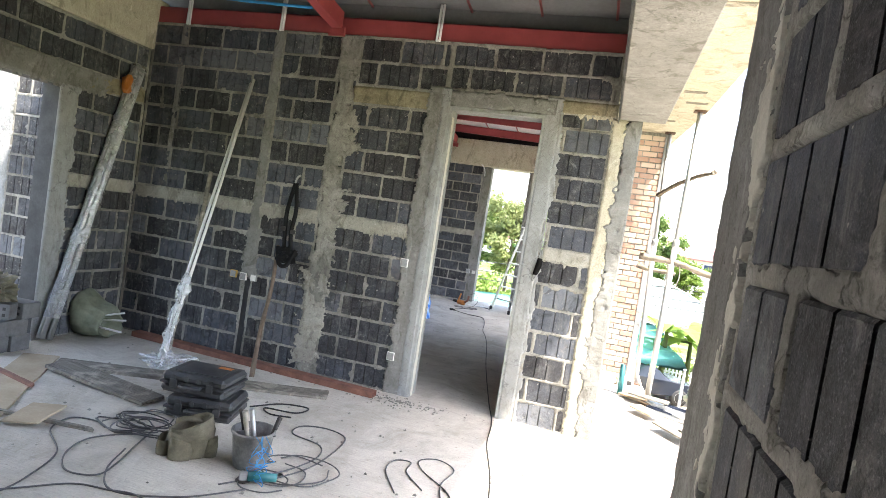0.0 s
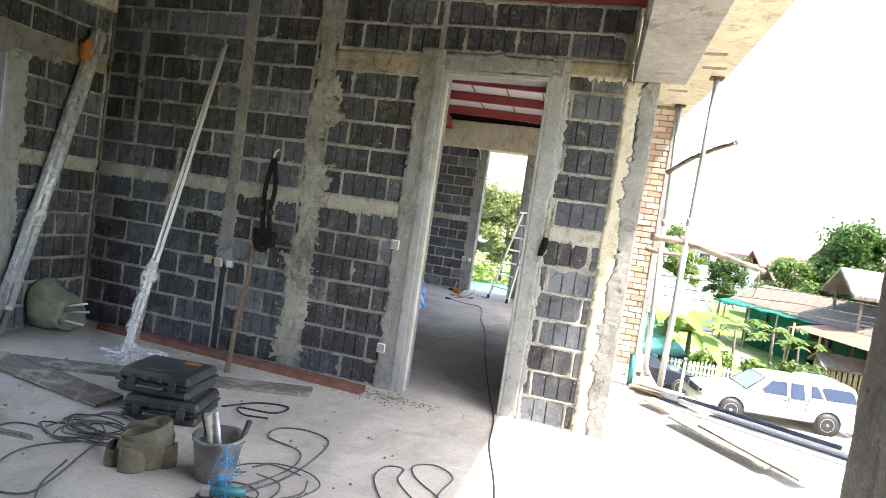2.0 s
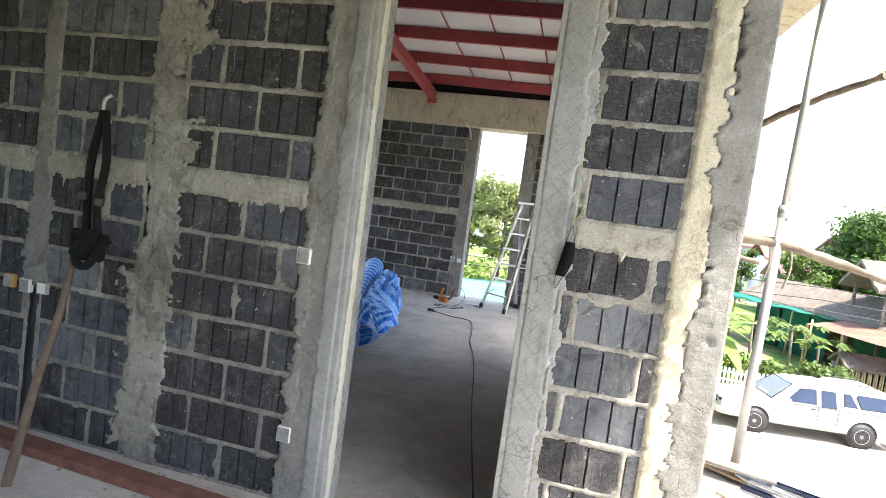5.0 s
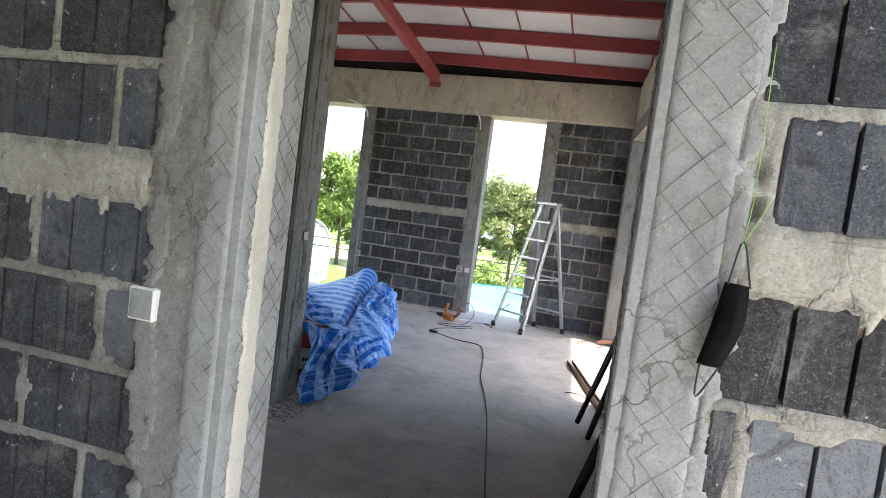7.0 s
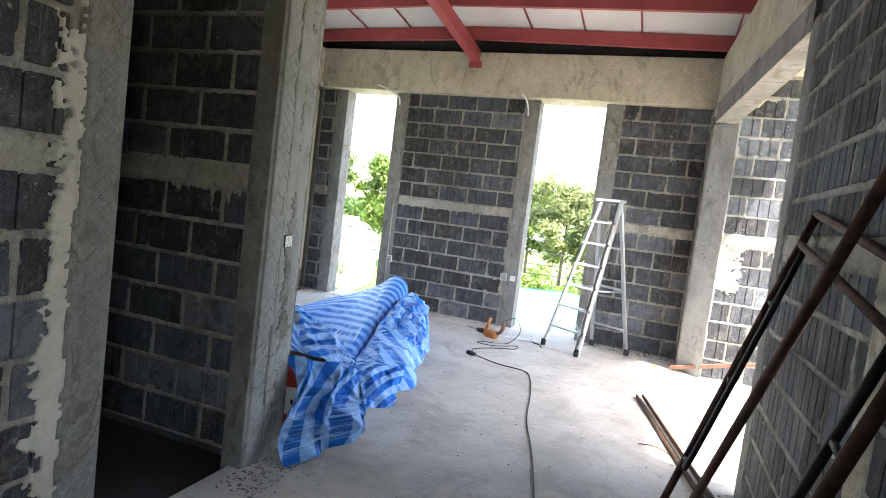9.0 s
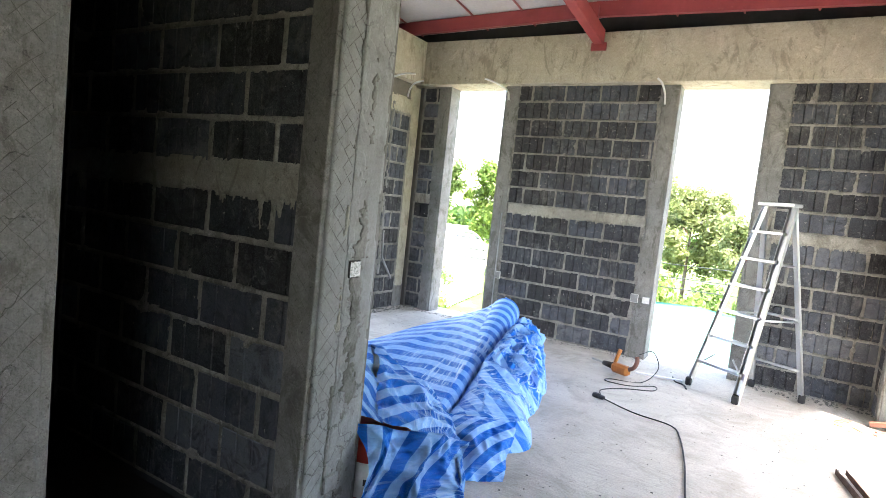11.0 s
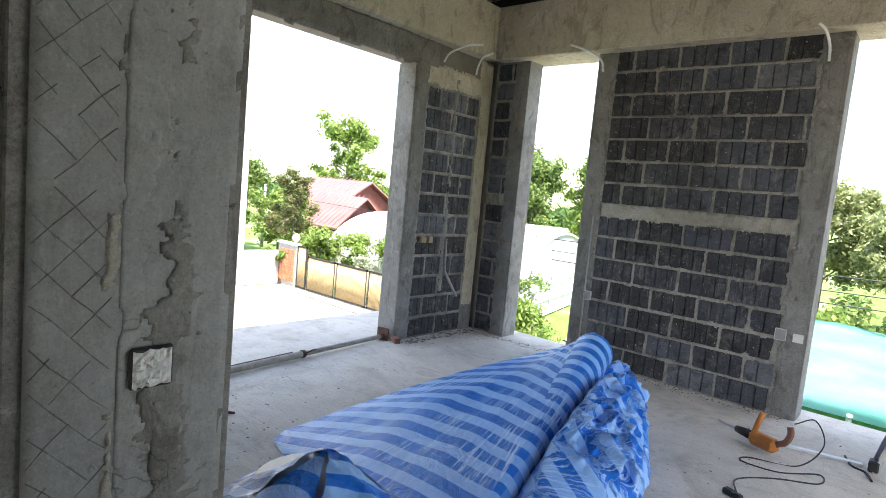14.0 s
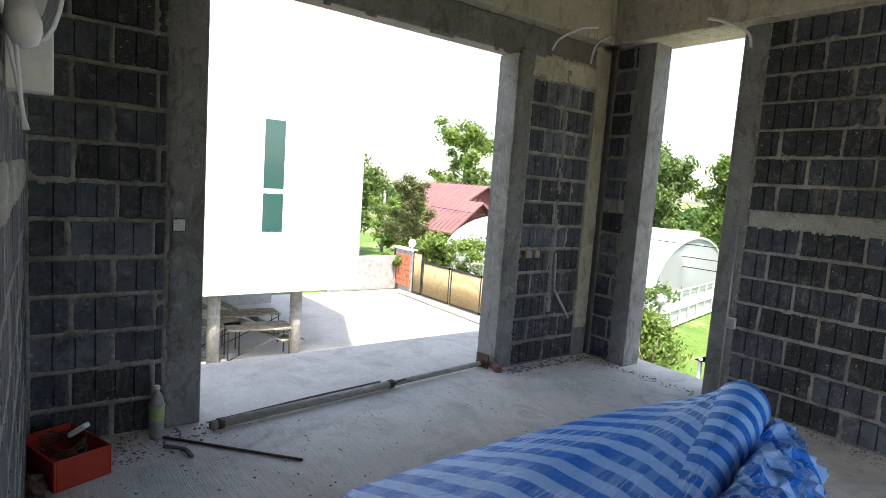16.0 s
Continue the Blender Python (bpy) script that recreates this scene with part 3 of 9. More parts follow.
ragged(wall_b, "lintel_patch", mb, -1.82, -1.07, 2.54, 2.69, OCHRE, 0.024, 0.01, 0.01, 0.01, 24, "cream concrete band")
ragged(wall_b, "lintel_patch", mb, 0.03, 0.5, 2.62, 2.73, OCHRE, 0.024, 0.01, 0.01, 0.008, 25, "cream concrete band")
ragged(wall_b, "plaster_pilaster", mb, -2.0, -1.82, 0.0, 3.14, MORTAR, 0.026, 0.045, 0.05, 0.0, 31, "rough smeared mortar strip", 0.03, 0.009)
ragged(wall_b, "plaster_pilaster", mb, -2.06, -1.8, 0.1, 0.95, BAND, 0.03, 0.08, 0.07, 0.05, 32, "pale smeared mortar patch", 0.025, 0.007)
ragged(wall_b, "mortar_smear", mb, -1.93, -1.78, 1.0, 1.7, MORTAR, 0.03, 0.06, 0.09, 0.05, 33, "smeared mortar", 0.025, 0.01)
ragged(wall_b, "mortar_smear", mb, -1.9, -1.74, 2.05, 2.5, MORTAR, 0.026, 0.05, 0.09, 0.05, 34, "smeared mortar", 0.025, 0.01)
ragged(wall_b, "chase_strip", mb, -2.7, -2.6, 0.78, 3.14, PLASTER, 0.024, 0.014, 0.014, 0.0, 35, "mortar-filled conduit chase")
ragged(wall_b, "mortar_smear", mb, -2.72, -2.56, 0.78, 1.25, PLASTER, 0.026, 0.03, 0.03, 0.03, 36, "smeared mortar")
ragged(wall_b, "chase_strip", mb, -3.76, -3.7, 1.5, 3.14, PLASTER, 0.021, 0.012, 0.012, 0.0, 37, "mortar-filled joint")
ragged(wall_b, "door_surround", mb, -1.09, -0.935, 0.0, 2.75, PLASTER, 0.026, 0.035, 0.01, 0.0, 41, "rough grey plaster beside the doorway", 0.03, 0.008)
ragged(wall_b, "door_surround", mb, -0.98, -0.893, 0.0, 2.74, PLASTER_LIGHT, 0.03, 0.015, 0.0, 0.0, 42, "smooth grey plaster edge", 0.03, 0.002)
ragged(wall_b, "door_surround", mb, -0.062, 0.07, 0.0, 2.74, PLASTER_LIGHT, 0.026, 0.0, 0.012, 0.0, 43, "smooth pale plaster edge", 0.03, 0.002)
ragged(wall_b, "door_surround", mb, 0.055, 0.098, 0.0, 2.68, PLASTER_LIGHT, 0.0215, 0.01, 0.022, 0.0, 44, "thin grey plaster beside the doorway", 0.014, 0.003, False)
ragged(wall_b, "door_surround", mb, -0.97, 0.02, 2.592, 2.73, PLASTER, 0.028, 0.0, 0.0, 0.02, 45, "rough grey plaster over the doorway", 0.03, 0.004)
ragged(wall_b, "column_plaster", mb, 0.485, 0.6, 0.0, 2.61, CREAM, 0.03, 0.012, 0.02, 0.0, 46, "cream concrete column face", 0.03, 0.004)
ragged(wall_b, "column_plaster", mb, 0.575, 0.712, 0.0, 2.61, PLASTER, 0.033, 0.045, 0.0, 0.0, 47, "grey plaster coat with a torn edge", 0.025, 0.006)
ragged(wall_b, "mortar_ridge", mb, -1.11, -1.04, 0.0, 2.7, PLASTER, 0.03, 0.03, 0.03, 0.0, 49, "rough lumpy mortar ridge", 0.022, 0.007)
# reveals of the doorway
bm = bm_new()
box(bm, (-0.897, YB - 0.026, 0), (-0.868, 5.535, 2.59), 0.003)
part("door_reveal", bm, PLASTER_LIGHT, wall_b, "smooth grey plaster reveal")
bm = bm_new()
box(bm, (-0.083, YB - 0.026, 0), (-0.058, 5.535, 2.59), 0.003)
part("door_reveal", bm, PLASTER_LIGHT, wall_b, "smooth grey plaster reveal")
bm = bm_new()
box(bm, (-0.868, YB - 0.026, 2.56), (-0.083, 5.535, 2.592), 0.003)
part("door_reveal", bm, PLASTER_LIGHT, wall_b, "smooth grey plaster reveal")
mrev = frame_at(-0.868, 5.36, "+x")
ragged(wall_b, "reveal_smear", mrev, 0.024, 0.078, 0.0, 2.5, SMEAR, 0.007, 0.009, 0.009, 0.0, 48, "pale ragged mortar smear", 0.0056, 0.003)
lath(wall_b, mb, -0.99, -0.9, 0.05, 2.55, 0.0325)
lath(wall_b, mb, -0.06, 0.07, 0.05, 2.7, 0.0292)
lath(wall_b, mb @ pose(0, 0, 0) , -0.9, -0.02, 2.6, 2.72, 0.033)
lath(wall_b, mrev, 0.0, 0.165, 0.05, 2.5, 0.002)
lath(wall_b, frame_at(-0.083, 5.5, "-x"), 0.0, 0.15, 0.05, 2.5, 0.002)

# left wall of the first room
wall_a = core("wall_west", [((-4.3, 4.42, 0), (-4.116, 5.53, 2.25)), ((-4.3, -2.6, 2.25), (-4.116, 5.53, 2.86)), ((-4.3, -2.6, 0), (-4.116, 0.9, 2.25))],
              DARK_CORE, "dark grooved concrete block wall with a window opening")
ma = frame_at(-4.116, 0, "+x")
block_face(wall_a, ma, [(4.58, 5.33, 0.0, 1.4), (4.58, 5.33, 1.5, 2.3), (1.0, 5.33, 2.45, 2.85)], 11)
ragged(wall_a, "tie_beam_edge", ma, 4.5, 5.34, 1.39, 1.51, BAND, 0.022, 0.01, 0.01, 0.01, 51, "rough pale concrete band")
ragged(wall_a, "lintel_plaster", ma, 0.9, 4.9, 2.25, 2.46, PLASTER, 0.026, 0.0, 0.05, 0.015, 52, "grey plastered lintel")
ragged(wall_a, "lintel_plaster", ma, 4.7, 5.33, 2.3, 2.45, OCHRE, 0.022, 0.03, 0.0, 0.015, 58, "cream concrete band")
ragged(wall_a, "jamb_plaster", ma, 4.42, 4.6, 0.0, 2.27, PLASTER_LIGHT, 0.028, 0.0, 0.03, 0.0, 53, "grey plastered window jamb")
lath(wall_a, ma, 3.2, 4.7, 2.27, 2.4, 0.03)
bm = bm_new()
box(bm, (-4.34, -2.6, 2.86), (-4.07, 5.5, 3.36), 0.006)
tagged(part("beam_west", bm, CREAM, None), "cream cast concrete beam over the window wall", "beam", kind="structure")
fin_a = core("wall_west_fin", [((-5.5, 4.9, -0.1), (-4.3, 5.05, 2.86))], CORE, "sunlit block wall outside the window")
mfa = frame_at(0, 4.9, "-y")
block_face(fin_a, mfa, [(-5.2, -4.32, 0.0, 2.8)], 13)
ragged(fin_a, "edge_plaster", mfa, -5.5, -5.2, 0.0, 2.8, PLASTER_LIGHT, 0.024, 0, 0.03, 0, 54, "pale plaster edge")

# right wall of the first room, beside which the camera starts
wall_r = core("wall_east", [((0.79 + 0.016, -2.6, 0), (0.98, 1.74, 2.61))], CORE, "dark grooved concrete block wall ending at an opening")
mr = frame_at(0.79 + 0.016, 1.74, "-x")
block_face(wall_r, mr, [(0.27, 2.2, 0.055, 2.525)], 17, 0, 0.19, 0.028, 0.008, 0.7, [[0.7, 1.1, 1.5, 1.9], [0.51, 0.91, 1.31, 1.71, 2.11]])
block_face(wall_r, mr, [(2.2, 4.3, 0.055, 2.525)], 18, 0, 0.19, 0.03, 0.02)
ragged(wall_r, "mortar_bed", mr, 0.25, 4.3, 2.5, 2.608, MORTAR, 0.022, 0.0, 0.0, 0.0, 60, "grey mortar bed under the beam", 0.05, 0.004)
ragged(wall_r, "jamb_plaster", mr, -0.004, 0.25, 0.0, 2.61, PLASTER, 0.024, 0.0, 0.035, 0.0, 56, "rough grey plaster at the wall's end", 0.02, 0.004, False)
ragged(wall_r, "mortar_smear", mr, 0.2, 0.255, 0.0, 2.6, SMEAR, 0.0255, 0.06, 0.035, 0.0, 57, "pale smeared mortar", 0.012, 0.003, False)
bm = bm_new()
box(bm, (0.8, 1.735, 0), (0.98, 1.765, 2.61), 0.003)
part("jamb_end", bm, PLASTER, wall_r, "grey plaster wall end")

bm = bm_new()
box(bm, (0.55, -2.6, 2.74), (0.86, 5.36, 3.36), 0.008)
beam_e = tagged(part("beam_east", bm, CREAM, None), "cream cast concrete beam over the wide opening", "beam", kind="structure")
mbe = frame_at(0.55, 5.35, "-x")
bm = bm_new()
box(bm, (0.53, -2.6, 2.61), (0.88, 5.34, 2.76), 0.006)
part("beam_plaster", bm, PLASTER, beam_e, "grey plastered underside of the beam")
ragged(beam_e, "beam_plaster", frame_at(0.532, 5.34, "-x"), 0.0, 7.5, 2.61, 2.8, PLASTER, 0.014, 0, 0, 0.03, 59, "torn upper edge of the plaster", 0.05, 0.009)

# hall: partition with the dark room's opening
XP = -2.125
part_w = core("wall_partition", [((-2.24, 5.53, -0.1), (XP - 0.016, 6.85, 4.06)), ((-2.24, 7.735, -0.1), (XP - 0.016, 8.015, 4.06)), ((-2.24, 6.85, 2.6), (XP - 0.016, 7.735, 4.06)),
                                 ((-5.12, 7.86, -0.1), (-2.24, 8.0, 4.06)), ((-4.3, 5.53, -0.1), (-4.12, 7.86, 4.06))],
              DARK_CORE, "dark block partition with a door opening into an unlit room")
mp = frame_at(XP - 0.016, 0, "+x")
block_face(part_w, mp, [(5.55, 6.68, 0.0, 1.4), (5.55, 6.68, 1.5, 3.3)], 19)
ragged(part_w, "tie_beam_edge", mp, 5.55, 6.62, 1.39, 1.51, BAND, 0.023, 0.01, 0.01, 0.01, 61, "rough pale concrete band")
ragged(part_w, "mortar_smear", mp, 6.65, 6.74, 0.0, 3.3, SMEAR, 0.0265, 0.06, 0.02, 0.0, 62, "pale torn mortar edge", 0.014, 0.004, False)
ragged(part_w, "jamb_plaster", mp, 6.71, 6.852, 0.0, 2.9, PLASTER, 0.03, 0.02, 0.0, 0.0, 63, "grey plaster jamb with steel lath", 0.03, 0.003)
lath(part_w, mp, 6.76, 6.848, 0.05, 2.8, 0.0335)
ragged(part_w, "jamb_plaster", mp, 7.733, 8.022, 0.0, 3.2, PLASTER_LIGHT, 0.022, 0.0, 0.0, 0.0, 64, "grey plastered wall end", 0.03, 0.0015)
ragged(part_w, "plaster_coat", mp, 7.845, 7.9, 0.0, 3.2, PLASTER_LIGHT, 0.0245, 0.006, 0.05, 0.0, 65, "second plaster coat with a torn edge", 0.012, 0.002, False)
ragged(part_w, "plaster_coat", mp, 7.905, 7.95, 0.0, 3.2, PLASTER, 0.0245, 0.05, 0.045, 0.0, 66, "rough pitted strip of plaster", 0.012, 0.0055)
for k, (u0, u1, v0, v1, mt) in enumerate(((7.828, 7.85, 0.95, 1.1, BAND), (7.826, 7.848, 1.3, 1.4, BAND), (7.838, 7.85, 1.62, 2.3, PLASTER), (7.83, 7.85, 0.35, 0.7, PLASTER), (7.9, 7.95, 0.9, 1.1, PLASTER), (7.835, 7.86, 2.3, 2.7, PLASTER))):
    ragged(part_w, "mortar_smear", mp, u0, u1, v0, v1, mt, 0.0265, 0.014, 0.008, 0.05, 110 + k, "thin torn mortar smear", 0.01, 0.002, False)
lath(part_w, mp, 7.737, 7.838, 0.05, 3.1, 0.0228)
bm = bm_new()
box(bm, (-2.25, 7.708, -0.05), (XP - 0.002, 7.738, 2.6), 0.003)
part("door_reveal", bm, PLASTER, part_w, "grey plaster reveal with steel lath")
bm = bm_new()
box(bm, (-2.25, 6.848, -0.05), (XP + 0.01, 6.878, 2.6), 0.003)
part("door_reveal", bm, PLASTER, part_w, "grey plaster reveal with steel lath")
lath(part_w, frame_at(-2.24, 7.708, "-y"), 0.0, 0.12, 0.05, 2.5, 0.002)
bm = bm_new()
box(bm, (-2.24, 8.01, 0), (XP + 0.006, 8.035, 3.3), 0.003)
part("wall_end", bm, PLASTER, part_w, "stained grey plaster wall end")
mdark = frame_at(0, 7.86, "-y")
block_face(part_w, mdark, [(-4.1, -2.26, 0.0, 1.4), (-4.1, -2.26, 1.5, 3.3)], 23)
ragged(part_w, "tie_beam_edge", mdark, -4.1, -2.26, 1.38, 1.53, BAND, 0.023, 0.01, 0.01, 0.012, 67, "rough pale concrete band")
NEAR = 177.8
bm = bm_new()
low = [bm.verts.new((x, y, 0)) for x, y in ((-2.24, 8.0), (-2.24, 8.02), (-5.13, 8.131), (-5.13, 8.0))]
high = [bm.verts.new((v.co.x, v.co.y, 4.06)) for v in low]
for k in range(4):
    bm.faces.new((low[k], low[(k + 1) % 4], high[(k + 1) % 4], high[k]))
bmesh.ops.recalc_face_normals(bm, faces=bm.faces)
part("wall_backing", bm, CORE, part_w)
mnear = pose(-2.24, 8.02, 0, 0, 0, NEAR)
block_face(part_w, mnear, [(0.06, 2.87, 0.0, 1.4), (0.06, 2.87, 1.5, 2.6)], 25)
ragged(part_w, "tie_beam_edge", mnear, 0.06, 2.87, 1.39, 1.51, BAND, 0.023, 0.01, 0.01, 0.012, 68, "rough pale concrete band")

# left wall of the far room
XL = -5.12
wall_l = core("wall_west_far", [((-5.32, 7.95, -0.1), (XL - 0.016, 8.98, 2.64)), ((-5.31, 11.42, -0.1), (XL - 0.016, 12.6, 2.64)), ((-5.31, 7.95, 2.64), (XL - 0.016, 12.6, 2.9))],
              CORE, "dark block wall with a wide opening to the yard")
ml = frame_at(XL - 0.016, 0, "+x")
block_face(wall_l, ml, [(8.15, 8.8, 0.0, 2.64)], 29)
block_face(wall_l, ml, [(11.58, 12.38, 0.0, 2.48)], 31)
ragged(wall_l, "jamb_plaster", ml, 8.8, 8.984, 0.0, 2.68, PLASTER, 0.026, 0.03, 0.0, 0.0, 71, "grey plastered jamb", 0.03, 0.006)
ragged(wall_l, "jamb_plaster", ml, 11.415, 11.58, 0.0, 2.68, PLASTER, 0.026, 0.0, 0.03, 0.0, 72, "grey plastered jamb", 0.03, 0.006)
ragged(wall_l, "lintel_plaster", ml, 8.0, 11.7, 2.64, 2.88, PLASTER, 0.024, 0.0, 0.0, 0.02, 73, "grey plastered lintel", 0.04, 0.006)
ragged(wall_l, "tie_beam_edge", ml, 11.55, 12.4, 2.48, 2.68, CREAM, 0.022, 0.01, 0.01, 0.015, 74, "cream concrete band")
ragged(wall_l, "corner_post", ml, 12.38, 12.56, 0.25, 2.86, CREAM, 0.02, 0.012, 0.0, 0.02, 75, "tan concrete corner post")
ragged(wall_l, "corner_post", ml, 12.36, 12.56, 0.0, 0.3, PLASTER, 0.024, 0.02, 0.0, 0.03, 76, "grey plaster patch")
ragged(wall_l, "chase_strip", ml, 11.98, 12.04, 0.45, 2.6, PLASTER, 0.022, 0.012, 0.012, 0.0, 77, "mortar-filled conduit chase")
bm = bm_new()
box(bm, (-5.34, 11.39, 0), (XL + 0.01, 11.42, 2.64), 0.003)
part("jamb_reveal", bm, PLASTER, wall_l, "pale plaster reveal")
bm = bm_new()
box(bm, (-5.34, 8.975, 0), (XL + 0.01, 9.0, 2.64), 0.003)
part("jamb_reveal", bm, PLASTER, wall_l, "grey plaster reveal")
bm = bm_new()
box(bm, (-5.36, 7.95, 2.88), (-5.0, 12.8, 3.41), 0.008)
tagged(part("beam_west_far", bm, CREAM, None), "cream cast concrete beam over the yard opening", "beam", kind="structure")

# far wall with two tall window openings
YF = 12.57 + OUT - 0.002
wall_f = core("wall_far", [((-5.32, YF, -0.1), (-4.68, 12.77, 2.9)), ((-3.87, YF, -0.1), (-1.95, 12.77, 2.9)), ((-1.1, YF, -0.1), (0.25, 12.77, 2.9))],
              CORE, "dark block wall with two tall window openings")
mf = frame_at(0, YF, "-y")
block_face(wall_f, mf, [(-5.06, -4.82, 0.0, 1.4), (-3.72, -2.1, 0.0, 1.4), (-0.93, 0.04, 0.0, 1.4)], 37)
block_face(wall_f, mf, [(-5.06, -4.82, 1.5, 2.88), (-3.72, -2.1, 1.5, 2.9), (-0.93, 0.04, 1.5, 2.9)], 38, 1)
for k, (a, b) in enumerate(((-5.06, -4.82), (-3.7, -2.1), (-0.93, 0.04))):
    ragged(wall_f, "tie_beam_edge", mf, a, b, 1.39, 1.51, BAND, 0.023, 0.006, 0.006, 0.012, 81 + k, "rough pale concrete band")
for k, (a, b, l, r) in enumerate(((-4.83, -4.678, 0.02, 0.0), (-3.872, -3.71, 0.0, 0.03), (-2.11, -1.948, 0.03, 0.0), (-1.102, -0.92, 0.0, 0.03))):
    ragged(wall_f, "jamb_plaster", mf, a, b, 0.0, 2.88, PLASTER, 0.026, l, r, 0.0, 86 + k, "grey plastered window jamb", 0.03, 0.005)
bm = bm_new()
for a, b in ((-4.68, -4.652), (-3.895, -3.87), (-1.95, -1.922), (-1.125, -1.1)):
    box(bm, (a, YF - 0.026, 0), (b, 12.79, 2.88), 0.003)
part("window_reveal", bm, PLASTER, wall_f, "pale plaster reveals")
bm = bm_new()
box(bm, (-5.3, 12.42, 2.88), (0.3, 12.85, 3.41), 0.008)
beam_f = tagged(part("beam_far", bm, CREAM, None), "cream cast concrete ring beam over the windows", "beam", kind="structure")

# right wall of the far room
XR = 0.29
wall_e = core("wall_east_far", [((XR + 0.016, 5.53, 0), (0.5, 9.03, 2.63)), ((0.06, 12.09, 0), (0.25, 12.6, 2.63)), ((XR + 0.016, 5.53, 2.63), (0.5, 9.03, 3.41))],
              DARK_CORE, "dark block wall with an opening to a small balcony")
me_ = frame_at(XR + 0.016, 9.03, "-x")
block_face(wall_e, me_, [(0.17, 1.66, 0.0, 1.4), (1.8, 3.48, 0.0, 1.4), (0.17, 1.66, 1.5, 2.62), (1.8, 3.48, 1.5, 2.62)], 41)
ragged(wall_e, "tie_beam_edge", me_, 0.17, 3.48, 1.39, 1.51, BAND, 0.023, 0.01, 0.01, 0.012, 91, "rough pale concrete band")
ragged(wall_e, "jamb_plaster", me_, -0.004, 0.19, 0.0, 2.66, PLASTER, 0.026, 0.0, 0.03, 0.0, 92, "grey plastered jamb", 0.03, 0.006)
ragged(wall_e, "corner_post", me_, 1.66, 1.8, 0.0, 2.62, CREAM, 0.026, 0.015, 0.015, 0.0, 93, "cream concrete post in the wall")
bm = bm_new()
ring = ((0.045, 12.1), (0.05, 12.07), (0.26, 11.86), (0.26, 12.1))
low = [bm.verts.new((x, y, 0.0)) for x, y in ring]
high = [bm.verts.new((x, y, 2.63)) for x, y in ring]
for k in range(4):
    bm.faces.new((low[k], low[(k + 1) % 4], high[(k + 1) % 4], high[k]))
bm.faces.new(low[::-1])
bm.faces.new(high)
part("jamb_reveal", bm, PLASTER_LIGHT, wall_e, "pale splayed plaster reveal")
mef = frame_at(0.06, 12.57, "-x")
block_face(wall_e, mef, [(0.02, 0.34, 0.0, 1.4), (0.02, 0.34, 1.5, 2.6)], 43)
ragged(wall_e, "jamb_plaster", mef, 0.31, 0.485, 0.0, 2.63, PLASTER, 0.026, 0.03, 0.0, 0.0, 94, "grey plastered jamb", 0.03, 0.005)


def skewed(ends, z0, z1):
    """A bar whose two ends (y, x0, x1) are set off from each other."""
    b = bm_new()
    rings = [[b.verts.new((x, y, z)) for x, z in ((x0, z0), (x1, z0), (x1, z1), (x0, z1))] for y, x0, x1 in ends]
    for p, q in zip(rings, rings[1:]):
        for k in range(4):
            b.faces.new((p[k], p[(k + 1) % 4], q[(k + 1) % 4], q[k]))
    b.faces.new(rings[0][::-1])
    b.faces.new(rings[-1])
    bmesh.ops.recalc_face_normals(b, faces=b.faces)
    return b


part("beam", skewed(((5.53, 0.24, 0.52), (9.03, 0.24, 0.5), (12.6, 0.05, 0.4)), 2.8, 3.41), CREAM, wall_e, "cream cast concrete beam")
part("lintel", skewed(((9.0, 0.275, 0.45), (11.9, 0.04, 0.24)), 2.62, 2.82), PLASTER, wall_e, "grey plastered lintel")

# small balcony: brick return, block fin, slab over it
bay = core("wall_bay", [((0.5, 8.3, 0), (1.1, 8.45, 3.12))], MORTAR, "red brick return wall beside the balcony")
BRICK_MESH = {}


def brick_mesh(length):
    key = round(length, 2)
    if key not in BRICK_MESH:
        b2 = bm_new()
        box(b2, (0, -0.012, 0), (key, 0.0, 0.058), 0.003)
        BRICK_MESH[key] = mesh_of(b2, "brick")
        BRICK_MESH[key].materials.append(BRICK)
    return BRICK_MESH[key]


rb = random.Random(5)
for r in range(44):
    u = 0.5 - (0.09 if r % 2 else 0.0)
    while u < 1.09:
        a, b = max(u, 0.5), min(u + 0.165, 1.1)
        if b - a > 0.03:
            ob = new("brick", brick_mesh(b - a))
            ob.parent = bay
            ob.matrix_local = pose(a, 8.3 + rb.uniform(-0.004, 0.004), 0.01 + r * 0.07, 0, rb.uniform(-0.8, 0.8), 0)
        u += 0.18
bm = bm_new()
box(bm, (1.1, 8.28, 0), (1.17, 8.47, 3.12), 0.004)
part("wall_end", bm, PLASTER_LIGHT, bay, "pale plaster wall end")
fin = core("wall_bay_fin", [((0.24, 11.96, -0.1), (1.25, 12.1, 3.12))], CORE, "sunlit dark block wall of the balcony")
mfin = frame_at(0, 11.96, "-y")
block_face(fin, mfin, [(0.27, 1.25, 0.0, 1.4), (0.27, 1.25, 1.5, 3.1)], 47)
ragged(fin, "tie_beam_edge", mfin, 0.26, 1.25, 1.38, 1.52, BAND, 0.023, 0.01, 0.01, 0.012, 95, "rough pale concrete band")
ragged(fin, "mortar_smear", mfin, 0.26, 0.5, 0.9, 1.5, BAND, 0.026, 0.0, 0.09, 0.06, 96, "pale smeared mortar", 0.025, 0.008)
bm = skewed(((-2.6, 0.84, 1.42), (5.4, 0.84, 1.41), (6.9, 0.48, 1.38), (8.8, 0.48, 1.25), (12.5, 0.3, 1.05)), 3.12, 3.28)
tagged(part("slab_over_balcony", bm, CREAM, None), "raw concrete slab over the balcony edge", "slab", kind="structure")
bm = bm_new()
